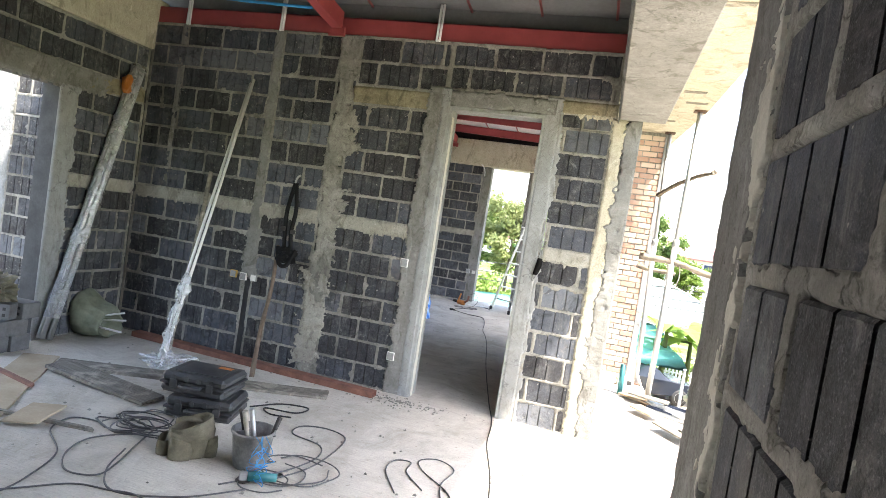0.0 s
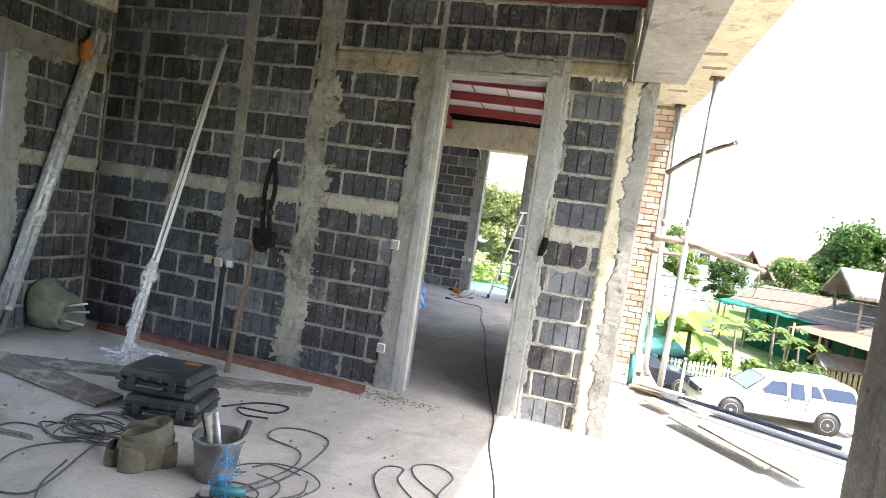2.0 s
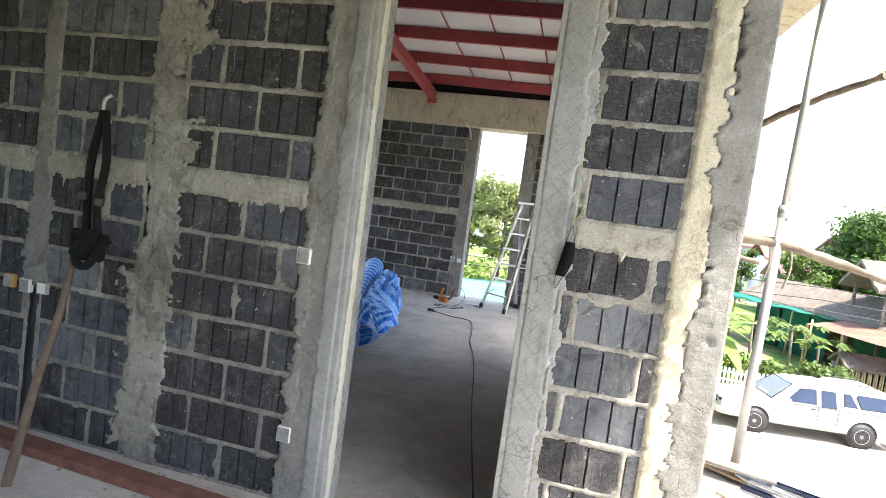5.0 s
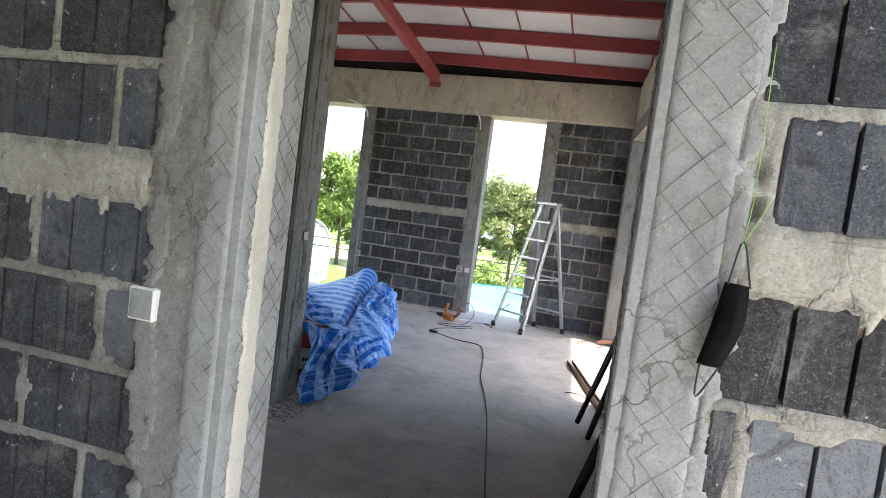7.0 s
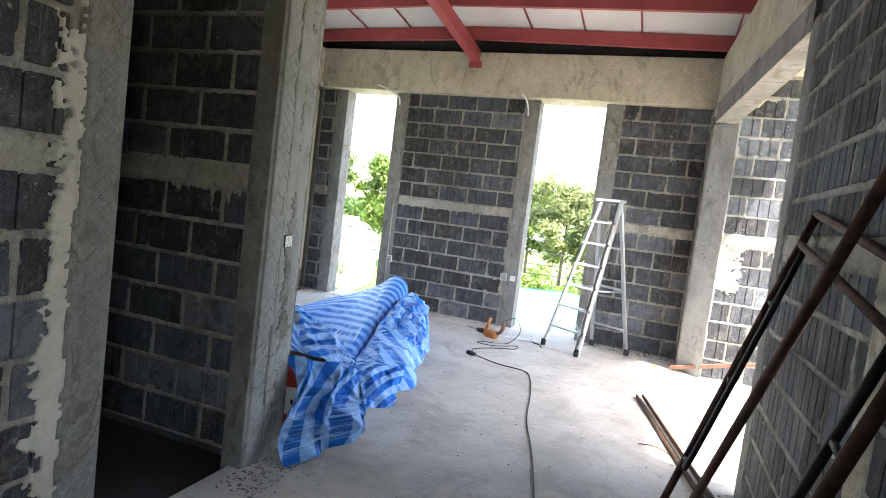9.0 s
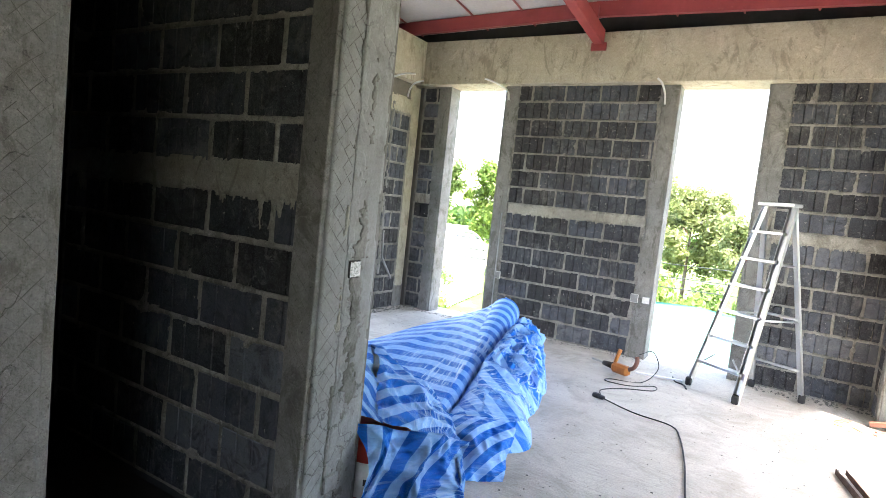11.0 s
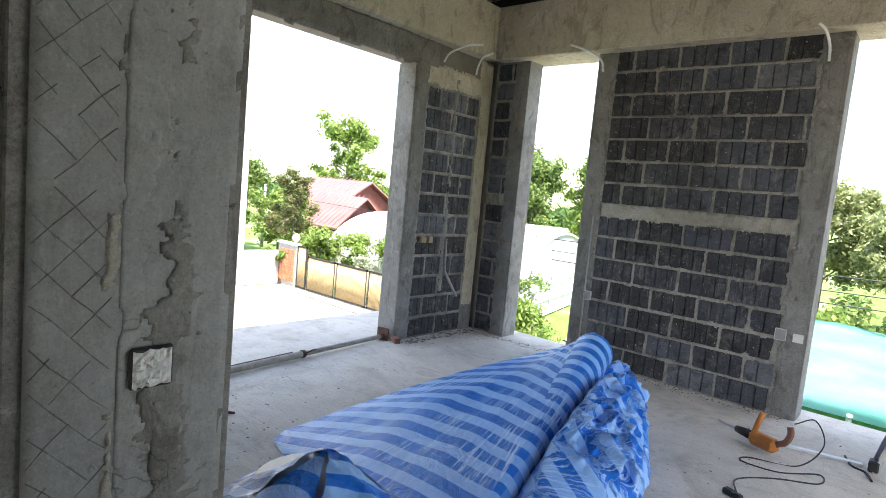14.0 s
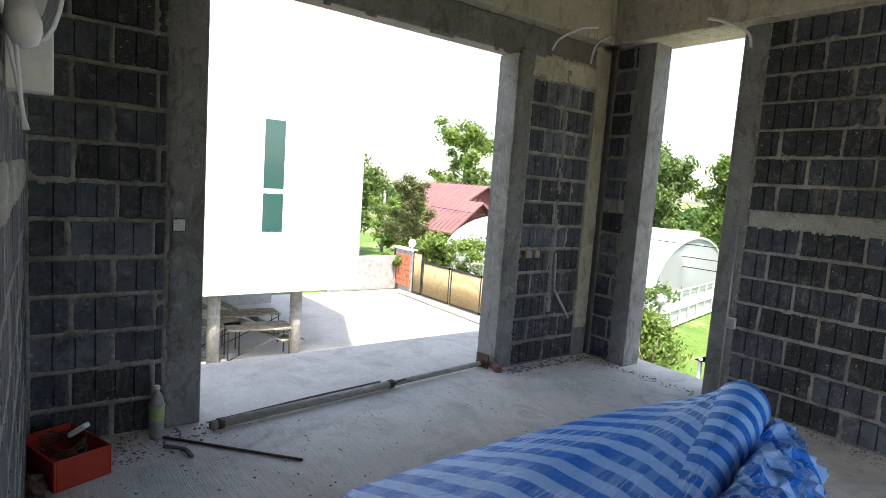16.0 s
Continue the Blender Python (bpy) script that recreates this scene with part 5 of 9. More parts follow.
bucket.matrix_world = pose(-1.21, 3.45, 0.0) @ Matrix.Diagonal((0.86, 0.86, 0.86, 1))
trowel = tagged(thing("trowel", "steel trowel standing in the bucket", "trowel"))
bm = bm_new()
box(bm, (-0.045, -0.002, 0.0), (0.045, 0.002, 0.2), 0.0)
part("blade", bm, GALV, trowel)
bm = bm_new()
tube(bm, [(0, 0, 0.2), (0, 0.02, 0.24), (0, 0.02, 0.36)], 0.012, 7)
part("handle", bm, DARK_STEEL, trowel)
trowel.matrix_world = pose(-1.24, 3.46, 0.06, 12, -14, 30) @ Matrix.Diagonal((0.8, 0.8, 0.8, 1))
for k, (x, y, rx, ry, l, mt, lb) in enumerate(((-1.2, 3.42, 10, -6, 0.32, DUSTY_STEEL, "grey steel chisel bar in the bucket"), (-1.165, 3.44, 8, -8, 0.33, GALV, "grey steel bar in the bucket"), (-1.16, 3.48, -10, 14, 0.27, DARK_STEEL, "dark steel tool handle in the bucket"))):
    bm = bm_new()
    tube(bm, [(0, 0, 0), (0, 0.003, l * 0.5), (0, 0, l)], [0.014, 0.013, 0.016], 8)
    tagged(part("hand_tool", bm, mt, None, m=pose(x, y, 0.03, rx, ry, 0)), lb, "hand tool", "tools in the bucket")
string = thing("string_tangle", "tangle of bright blue string over the bucket's edge", "string")
rs = random.Random(12)
for k in range(5):
    bm = bm_new()
    p = [Vector((-1.1 + rs.uniform(-0.03, 0.03), 3.36 + rs.uniform(-0.02, 0.02), 0.225))]
    for j in range(7):
        p.append(Vector((-1.08 + rs.uniform(-0.04, 0.1), 3.3 + rs.uniform(-0.05, 0.02), max(0.006, 0.19 - j * 0.034 + rs.uniform(-0.04, 0.04)))))
    tube(bm, smooth_path(p, 4), 0.0022, 4)
    part("strand", bm, BLUE_STRING, string)

# angle grinder
grinder = thing("angle_grinder", "teal angle grinder lying on the floor", "angle grinder")
bm = bm_new()
tube(bm, [(0, 0, 0.04), (0.06, 0, 0.042), (0.12, 0, 0.042), (0.2, 0, 0.04)], [0.034, 0.036, 0.03, 0.026], 12)
part("motor_body", bm, TEAL_PLASTIC, grinder)
bm = bm_new()
box(bm, (-0.06, -0.028, 0.012), (0.004, 0.028, 0.068), 0.01)
part("gear_head", bm, GALV, grinder, "bare metal gear head")
bm = bm_new()
lathe(bm, [(0.05, 0.006), (0.055, 0.008), (0.055, 0.011), (0.02, 0.014)], 20, 0, pose(-0.03, 0, 0))
part("disc", bm, DARK_STEEL, grinder)
grinder.matrix_world = pose(-1.1, 3.27, 0.0, 0, 0, 25) @ Matrix.Diagonal((0.78, 0.78, 0.8, 1))


def cable(label, pts, r=0.0045, mat=None, category="cable", group="cables on the floor"):
    b = bm_new()
    tube(b, smooth_path(pts, 7), r, 6)
    return tagged(part("cable", b, mat or RUBBER, None), label, category, group)


Z = 0.006
CABLE_GREY = speckled("grey_cable_sheath", (0.06, 0.06, 0.062), (0.12, 0.12, 0.12), 14, 0.6, 0.05, 60)
cable("long grey cable looping over the floor", [(-2.0, 3.55, Z), (-2.08, 3.36, Z), (-2.3, 3.42, Z), (-2.46, 3.37, Z), (-2.4, 3.18, Z), (-2.12, 2.98, Z), (-2.0, 2.72, Z), (-1.97, 2.55, Z), (-2.0, 2.35, Z)], 0.005, CABLE_GREY)
cable("long grey cable looping over the floor", [(-1.95, 3.5, Z), (-1.87, 3.28, Z), (-1.78, 3.05, Z), (-1.76, 2.9, Z), (-1.92, 2.86, Z), (-2.08, 3.0, Z), (-2.14, 3.2, Z), (-2.02, 3.36, 0.012), (-1.9, 3.45, Z)], 0.005, CABLE_GREY)
cable("grey cable curving across the floor", [(-1.87, 3.2, 0.014), (-1.75, 2.95, 0.012), (-1.56, 2.82, Z), (-1.26, 2.95, Z), (-1.05, 3.18, Z)], 0.005, CABLE_GREY)
cable("long grey cable curving over the floor", [(-2.1, 2.45, Z), (-1.93, 2.62, Z), (-1.775, 2.774, Z), (-1.6, 2.815, Z), (-1.434, 2.835, 0.012), (-1.2, 2.76, Z), (-0.95, 2.7, Z)], 0.005, CABLE_GREY)
cable("grey cable looped beside the bucket", [(-1.0, 3.35, Z), (-0.9, 3.6, Z), (-0.88, 3.9, Z), (-0.92, 4.15, Z), (-1.1, 4.22, Z), (-1.26, 4.15, Z), (-1.24, 4.0, Z), (-1.0, 3.93, Z), (-0.93, 3.75, Z), (-0.98, 3.5, 0.012), (-1.1, 3.3, Z), (-1.2, 3.15, Z)], 0.005, CABLE_GREY)
cable("black cable behind the tool cases", [(-1.75, 4.25, Z), (-1.6, 4.45, Z), (-1.4, 4.5, Z), (-1.42, 4.35, Z), (-1.65, 4.3, Z), (-1.55, 4.2, 0.012), (-1.4, 4.25, Z)], 0.006)
cable("grey cable loops lying near the doorway", [(-0.35, 3.6, Z), (-0.5, 3.85, Z), (-0.5, 4.02, Z), (-0.4, 4.05, Z), (-0.38, 3.9, Z), (-0.22, 3.72, Z)], 0.0042, CABLE_GREY)
cable("grey cable loops lying near the doorway", [(-0.05, 3.55, Z), (-0.14, 3.85, Z), (-0.12, 4.1, Z), (-0.25, 4.2, Z), (-0.36, 4.12, Z), (-0.3, 3.98, Z), (-0.1, 3.8, Z), (0.02, 3.6, Z)], 0.0042, CABLE_GREY)
cable("black extension cable running through the doorway", [(0.22, 3.4, Z), (0.12, 4.1, Z), (-0.02, 4.7, Z), (-0.08, 5.2, Z), (-0.2, 5.7, Z), (-0.38, 6.5, Z), (-0.55, 7.3, Z), (-0.74, 8.3, Z), (-0.88, 8.9, Z), (-1.02, 9.4, Z), (-1.12, 10.0, Z), (-1.22, 10.45, Z), (-1.32, 10.66, Z), (-1.6, 10.72, Z), (-1.9, 10.87, 0.012)], 0.005)

rs = random.Random(31)
for k in range(9):
    cx, cy, r0 = -2.06 + rs.uniform(-0.1, 0.1), 3.53 + rs.uniform(-0.09, 0.09), rs.uniform(0.08, 0.2)
    turn = rs.uniform(0, 6.28)
    pts = []
    for j in range(10):
        a = turn + j * 0.72
        r = r0 * (1 + rs.uniform(-0.22, 0.22))
        pts.append((cx + r * math.cos(a) * 1.25, cy + r * math.sin(a) * 0.8, Z + 0.004 * (k % 5) + rs.uniform(0, 0.006)))
    cable("tangled dark cable loop on the floor", pts, 0.0045, CABLE_GREY if k % 3 else RUBBER)
for k in range(4):
    cx, cy, r0 = -0.98 + rs.uniform(-0.08, 0.08), 3.4 + rs.uniform(-0.1, 0.2), rs.uniform(0.1, 0.2)
    pts = [(cx + r0 * (1 + rs.uniform(-0.2, 0.2)) * math.cos(k + j * 0.75) * 1.2, cy + r0 * math.sin(k + j * 0.75), Z + 0.004 * k) for j in range(9)]
    cable("dark cable loop beside the grinder", pts, 0.0042, CABLE_GREY)

# brick stack with a bag, sack in the corner
stack_mat = speckled("grey_hollow_brick", (0.1, 0.1, 0.105), (0.2, 0.2, 0.2), 8, 0.9, 0.4, 60)
b0 = bm_new()
L, W, Hh = 0.36, 0.17, 0.13
box(b0, (0, 0, 0), (L, W, Hh), 0.004)
for k in range(6):
    for j in range(2):
        cx, cz = 0.04 + k * 0.056, 0.04 + j * 0.05
        box(b0, (cx - 0.012, -0.002, cz - 0.012), (cx + 0.012, 0.001, cz + 0.012), 0, None, 1)
brick_me = mesh_of(b0, "hollow_brick")
brick_me.materials.append(stack_mat)
brick_me.materials.append(RUBBER)
for k, (x, y, z, r) in enumerate(((-4.24, 3.85, 0, 8), (-4.24, 4.05, 0, 3), (-4.22, 3.86, 0.132, 14), (-4.25, 4.05, 0.132, -4), (-4.23, 3.9, 0.264, 22), (-4.24, 4.1, 0.264, 6))):
    ob = new("hollow_brick", brick_me)
    ob.matrix_world = pose(x, y, z, 0, 0, r)
    tagged(ob, "grey perforated hollow brick in a low stack", "brick", "stacked hollow bricks")
bm = bm_new()
lump(bm, (-4.08, 4.05, 0.5), (0.17, 0.13, 0.13), 0.6, 2.4, 6, 36)
tagged(part("canvas_bag", bm, CANVAS, None), "slumped khaki canvas bag on the brick stack", "bag")
SACK = speckled("woven_sack", (0.15, 0.17, 0.12), (0.29, 0.31, 0.235), 12, 0.85, 0.5, 140)
bm = bm_new()
rings = []
for j in range(17):
    q = j / 16
    ring = []
    for i in range(40):
        a = 2 * math.pi * i / 40
        pleat = 0.012 * math.sin(i * 2.35 + 3 * q) + 0.05 * noise.noise(Vector((math.cos(a) * 1.5, math.sin(a) * 1.5, q * 2)))
        k = (1.15 - 0.5 * q if j < 13 else 0.74 - 0.1 * (j - 12)) + 2.2 * pleat
        ring.append(bm.verts.new((-4.08 + (0.42 * q if j < 13 else 0.315 - 0.03 * (j - 12)) + 0.05 * noise.noise(Vector((a, q, 3))), 4.93 + 0.17 * k * math.cos(a), max(0.006, 0.2 - 0.06 * q + (0.19 - 0.03 * q) * k * math.sin(a)))))
    rings.append(ring)
for a, b in zip(rings, rings[1:]):
    for k in range(40):
        bm.faces.new((a[k], a[(k + 1) % 40], b[(k + 1) % 40], b[k])).smooth = True
bm.faces.new(rings[0][::-1])
bm.faces.new(rings[-1])
for v in bm.verts:
    v.co += 0.05 * noise.noise_vector(v.co * 6) * (0.4 if v.co.z < 0.05 else 1.0)
    v.co.z = max(0.005, v.co.z)
tagged(part("woven_sack", bm, SACK, None), "pale green woven sack lying with its mouth open", "sack")
for k, (a, b) in enumerate((((-3.9, 4.88, 0.2), (-3.62, 4.93, 0.28)), ((-3.9, 4.85, 0.12), (-3.58, 4.88, 0.11)), ((-3.9, 4.95, 0.16), (-3.66, 5.0, 0.19)))):
    bm = bm_new()
    tube(bm, [a, b], 0.009, 7)
    tagged(part("pipe_offcut", bm, PVC, None), "white pipe offcut sticking out of the sack", "pipe", "pipe offcuts")


# electrical boxes
def wall_box(label, m, mat, w=0.07, h=0.05, depth=0.03, hole=True):
    """A recessed electrical box with a rim and a stuffed mouth."""
    o = thing("electrical_box", label, "electrical box", group="electrical boxes")
    b = bm_new()
    box(b, (-w / 2, -depth, -h / 2), (w / 2, 0.0, h / 2), 0.004)
    part("case", b, RUBBER if mat.name == "crumpled_foil_paper" else mat, o)
    if hole:
        b = bm_new()
        if mat.name == "crumpled_foil_paper":
            rc = random.Random(5)
            k = 12
            grid = [[b.verts.new(((i / k - 0.5) * (w - 0.008), -depth - 0.001 - rc.uniform(0, 0.005) * (0 < i < k and 0 < j < k), (j / k - 0.5) * (h - 0.008) + (rc.uniform(-0.004, 0.002) if j in (0, k) else 0))) for j in range(k + 1)] for i in range(k + 1)]
            for i in range(k):
                for j in range(k):
                    b.faces.new((grid[i][j], grid[i + 1][j], grid[i + 1][j + 1], grid[i][j + 1]))
        else:
            box(b, (-w / 2 + 0.005, -depth - 0.001, -h / 2 + 0.005), (w / 2 - 0.005, -depth + 0.004, h / 2 - 0.005), 0.001)
        part("mouth", b, mat if mat.name == "crumpled_foil_paper" else PLASTER_LIGHT if mat is not PLASTER_LIGHT else WHITE_PLASTIC, o, "paper stuffed into the box")
    o.matrix_world = m
    return o


wall_box("yellow plastic wall box", pose(-2.795, 5.355, 0.785), YELLOW_BOX, 0.07, 0.07)
wall_box("white plastic wall box in mortar", pose(-2.685, 5.355, 0.775), WHITE_PLASTIC, 0.07, 0.07)
wall_box("dirty white plastic wall box in mortar", pose(-2.57, 5.355, 0.778), PLASTER_LIGHT, 0.065, 0.065)
wall_box("cream plastic switch box by the doorway", pose(-1.09, 5.355, 1.175), WHITE_PLASTIC, 0.07, 0.075)
wall_box("white plastic socket box low on the wall", pose(-1.085, 5.355, 0.33), WHITE_PLASTIC, 0.07, 0.075)
for x in (-3.7, -2.65, -1.1):
    bm = bm_new()
    tube(bm, [(x, 5.33, 3.13), (x, 5.335, 3.45)], 0.011, 7)
    tube(bm, [(x + 0.026, 5.33, 3.13), (x + 0.026, 5.335, 3.45)], 0.011, 7)
    tagged(part("conduit", bm, PVC, None), "white plastic conduit rising from the wall top", "conduit", "conduits")
bm = bm_new()
tube(bm, smooth_path([(-4.0, 5.2, 3.42), (-3.2, 5.22, 3.36), (-2.3, 5.25, 3.33)], 5), 0.014, 7)
tagged(part("water_pipe", bm, BLUE_STRING, None), "blue plastic water pipe under the roof", "pipe")

# black face mask hung on the wall beside the doorway
NEON = Nodes("neon_green_string", 0.6).color((0.25, 0.45, 0.1)).m
mask = thing("face_mask", "black cloth face mask hanging by its loop", "face mask")
bm = bm_new()
grid = []
for j in range(11):
    v = j / 10
    row = []
    for i in range(7):
        u = i / 6
        x = -0.009 + 0.038 * u - 0.024 * v + 0.012 * math.sin(math.pi * v) * u
        y = -0.012 - 0.03 * math.sin(math.pi * (0.15 + 0.8 * u)) * (0.35 + 0.65 * math.sin(math.pi * v)) - 0.007 * (i % 2) * math.sin(math.pi * v)
        row.append(bm.verts.new((x, y, 0.071 - 0.142 * v - 0.003 * u)))
    grid.append(row)
for a, b in zip(grid, grid[1:]):
    for k in range(6):
        bm.faces.new((a[k], a[k + 1], b[k + 1], b[k]))
bmesh.ops.solidify(bm, geom=list(bm.faces), thickness=0.003)
part("cloth", bm, speckled("black_mask_cloth", (0.008, 0.007, 0.007), (0.016, 0.015, 0.015), 20, 0.9, 0.1, 90, 0.0, 0.2), mask, smooth=True)
for s in (1, -1):
    bm = bm_new()
    if s > 0:
        tube(bm, smooth_path([(-0.007, -0.03, 0.068), (0.008, -0.022, 0.14), (0.027, -0.03, 0.066)], 5), 0.0018, 5)
    else:
        tube(bm, smooth_path([(-0.03, -0.03, -0.068), (-0.027, -0.026, -0.125), (0.0, -0.03, -0.07)], 5), 0.0018, 5)
    part("ear_loop", bm, RUBBER, mask)
mask.matrix_world = pose(0.075, 5.338, 1.34)

cable("thin neon green string tied to the wall", [(0.082, 5.322, 1.47), (0.088, 5.318, 1.56), (0.084, 5.322, 1.8)], 0.0008, NEON, "string", "strings")
cable("thin neon green string tied to the wall", [(0.082, 5.322, 1.47), (0.098, 5.318, 1.51), (0.116, 5.32, 1.555)], 0.0008, NEON, "string", "strings")
# crumbs of mortar along the walls and by the doorway
rs = random.Random(31)
verts, faces = [], []
for k in range(420):
    if k < 200:
        x, y = -0.95 + rs.gauss(0, 0.28), 5.22 - abs(rs.gauss(0, 0.1))
    elif k < 300:
        x, y = rs.uniform(-4.0, 0.2), 5.3 - abs(rs.gauss(0, 0.06))
    else:
        x, y = rs.uniform(-3.5, 0.6), rs.uniform(2.8, 5.2)
    s = rs.uniform(0.003, 0.012)
    b = len(verts)
    for dx, dy, dz in ((-1, -1, 0), (1, -0.8, 0), (0.8, 1, 0), (-1, 0.9, 0), (0.1, 0, 1.1)):
        verts.append((x + dx * s * rs.uniform(0.6, 1.2), y + dy * s * rs.uniform(0.6, 1.2), dz * s))
    faces += [(b, b + 1, b + 4), (b + 1, b + 2, b + 4), (b + 2, b + 3, b + 4), (b + 3, b, b + 4)]
me = bpy.data.meshes.new("rubble")
me.from_pydata(verts, [], faces)
me.materials.append(MORTAR)
tagged(new("rubble", me), "crumbs of dry mortar on the floor", "rubble", kind="stuff")

# ---- things in the hall and the far room ----
def make_tarp_mat():
    n = Nodes("striped_tarpaulin", 0.3, spec=0.16)
    uv = n.co.outputs["UV"]
    sep = n.t.nodes.new("ShaderNodeSeparateXYZ")
    n.link(uv, sep.inputs[0])
    wave = n.t.nodes.new("ShaderNodeMath")
    wave.operation = "PINGPONG"
    wave.inputs[1].default_value = 0.074
    n.link(sep.outputs[0], wave.inputs[0])
    step = n.grey(wave.outputs[0], 0.0355, 0.0385)
    wrink = n.noise(16, 6, 0.65, uv, 0.6)
    dark = n.mix(n.grey(wrink, 0.3, 0.7), (0.002, 0.118, 0.5), (0.004, 0.165, 0.64))
    light = n.mix(n.grey(wrink, 0.3, 0.7), (0.2, 0.42, 0.78), (0.31, 0.53, 0.86))
    c = n.mix(step, dark, light)
    # pale scuffs, with some of the sheet's gloss put into their colour
    scuff_sheen = n.noise(5, 6, 0.7, n.mapped((1.5, 14, 1), (0, 0, 0), uv))
    c = n.mix(n.grey(scuff_sheen, 0.68, 0.76, 0.0, 0.4), c, (0.22, 0.5, 0.86))
    # sky sheen on the wrinkles, painted as pale streaks across the stripes
    sheen_streak = n.noise(4, 5, 0.75, n.mapped((0.8, 9, 1), (0, 0, 4), uv), 0.2)
    c = n.mix(n.mix(1.0, n.grey(sheen_streak, 0.5, 0.6, 0.0, 0.85), n.grey(n.noise(1.3, 3, 0.6, uv), 0.46, 0.56), "MULTIPLY"), c, (0.52, 0.7, 0.9))
    # pale lines along creases, painted in place of their reflections
    crease_sheen = n.noise(6, 5, 0.7, n.mapped((22, 1.5, 1), (0, 0, 0), uv), 0.3)
    spot = n.grey(n.noise(2.2, 3, 0.6, uv), 0.54, 0.66)
    cross = n.t.nodes.new("ShaderNodeMath")
    cross.operation = "PINGPONG"
    cross.inputs[1].default_value = 0.074
    n.link(sep.outputs[1], cross.inputs[0])
    c = n.mix(n.mix(1.0, n.grey(cross.outputs[0], 0.033, 0.041, 0.0, 0.34), n.grey(n.noise(0.9, 2, 0.5, uv), 0.53, 0.56), "MULTIPLY"), c, (0.24, 0.48, 0.84))
    c = n.mix(n.mix(1.0, n.grey(crease_sheen, 0.58, 0.68, 0.0, 0.5), spot, "MULTIPLY"), c, (0.3, 0.55, 0.86))
    weave = n.t.nodes.new("ShaderNodeTexChecker")
    weave.inputs["Scale"].default_value = 500
    n.link(uv, weave.inputs["Vector"])
    n.color(c)
    b1 = n.t.nodes.new("ShaderNodeBump")
    b1.inputs["Strength"].default_value = 0.06
    b1.inputs["Distance"].default_value = 0.002
    n.link(weave.outputs["Fac"], b1.inputs["Height"])
    b2 = n.t.nodes.new("ShaderNodeBump")
    b2.inputs["Strength"].default_value = 0.75
    b2.inputs["Distance"].default_value = 0.02
    n.link(wrink, b2.inputs["Height"])
    n.link(b1.outputs[0], b2.inputs["Normal"])
    n.link(b2.outputs[0], n.b.inputs["Normal"])
    return n.m


TARP = make_tarp_mat()


def cloth(name, parent, fn, nu, nv, uvf, label=""):
    """A sheet from fn(s, t) with its weave laid out by uvf(s, t)."""
    bm = bm_new()
    uvl = bm.loops.layers.uv.new("UVMap")
    grid = [[bm.verts.new(fn(i / nu, j / nv)) for i in range(nu + 1)] for j in range(nv + 1)]
    for j in range(nv):
        for i in range(nu):
            f = bm.faces.new((grid[j][i], grid[j][i + 1], grid[j + 1][i + 1], grid[j + 1][i]))
            f.smooth = True
            for lp, (a, b) in zip(f.loops, ((i, j), (i + 1, j), (i + 1, j + 1), (i, j + 1))):
                lp[uvl].uv = uvf(a / nu, b / nv)
    return part(name, bm, TARP, parent, label)


def ridge(p, amp, scale, seed):
    """Sharp creases: folded noise at two scales."""
    q = Vector(p) * scale + Vector((seed, seed * 1.7, 0))
    a = 1 - abs(noise.noise(q)) * 2.4
    b = 1 - abs(noise.noise(q * 2.1 + Vector((7, 3, 1)))) * 2.4
    return amp * (a * 0.65 + b * 0.35)


tarp = thing("tarpaulin", "blue striped plastic tarpaulin, half rolled and crumpled on the floor", "tarpaulin")
TIP, END = Vector((-3.0, 11.28, 0.44)), Vector((-2.47, 9.2, 0.1))
AX = (END - TIP).normalized()
SIDE = AX.cross(Vector((0, 0, 1))).normalized()
if SIDE.x < 0:
    SIDE = -SIDE


def facets(p, scale, seed):
    """Facets that meet in sharp ridges, about -0.5 to 0.5."""
    d = noise.voronoi(Vector(p) * scale + Vector((seed, seed * 0.7, seed * 1.3)))[0]
    return 0.5 - min(1.0, (d[1] - d[0]) * 1.6)


def roll_fn(s, t):
    # t runs along the roll, s round it
    c = TIP.lerp(END, t)
    r = 0.145 - 0.075 * t
    a = 2 * math.pi * s * 1.02
    r *= 1 + 0.035 * noise.noise(Vector((math.cos(a) * 1.5, math.sin(a) * 1.5, t * 5)))
    p = c + SIDE * math.cos(a) * r + Vector((0, 0, 1)) * math.sin(a) * r
    p.z = max(p.z, 0.008)
    return p


cloth("roll", tarp, roll_fn, 28, 48, lambda s, t: (t * 2.3, s * 0.8), "tightly rolled end of the sheet")


def roll_end_fn(s, t):
    a = 2 * math.pi * s
    r = 0.14 * (1 - t)
    return TIP - AX * (0.0 - 0.015 * math.sin(t * 24)) + SIDE * math.cos(a) * r + Vector((0, 0, 1)) * math.sin(a) * r


cloth("roll_mouth", tarp, roll_end_fn, 20, 8, lambda s, t: (t * 0.16, s), "spiral end of the roll")


def near_end_fn(s, t):
    a = 2 * math.pi * s
    r = 0.07 * (1 - t)
    p = END + AX * (-0.03 * t) + SIDE * math.cos(a) * r + Vector((0, 0, 1)) * math.sin(a) * r
    return Vector((p.x, p.y, max(0.008, p.z)))


cloth("roll_mouth", tarp, near_end_fn, 20, 6, lambda s, t: (t * 0.1, s), "dark end of the roll")
OUTER = smooth_path([(-3.13, 11.36, 0.47), (-3.42, 11.02, 0.345), (-3.68, 10.2, 0.215), (-3.93, 9.42, 0.03)], 12)


def on_outer(t):
    k = min(t, 0.9999) * (len(OUTER) - 1)
    return OUTER[int(k)].lerp(OUTER[int(k) + 1], k - int(k))


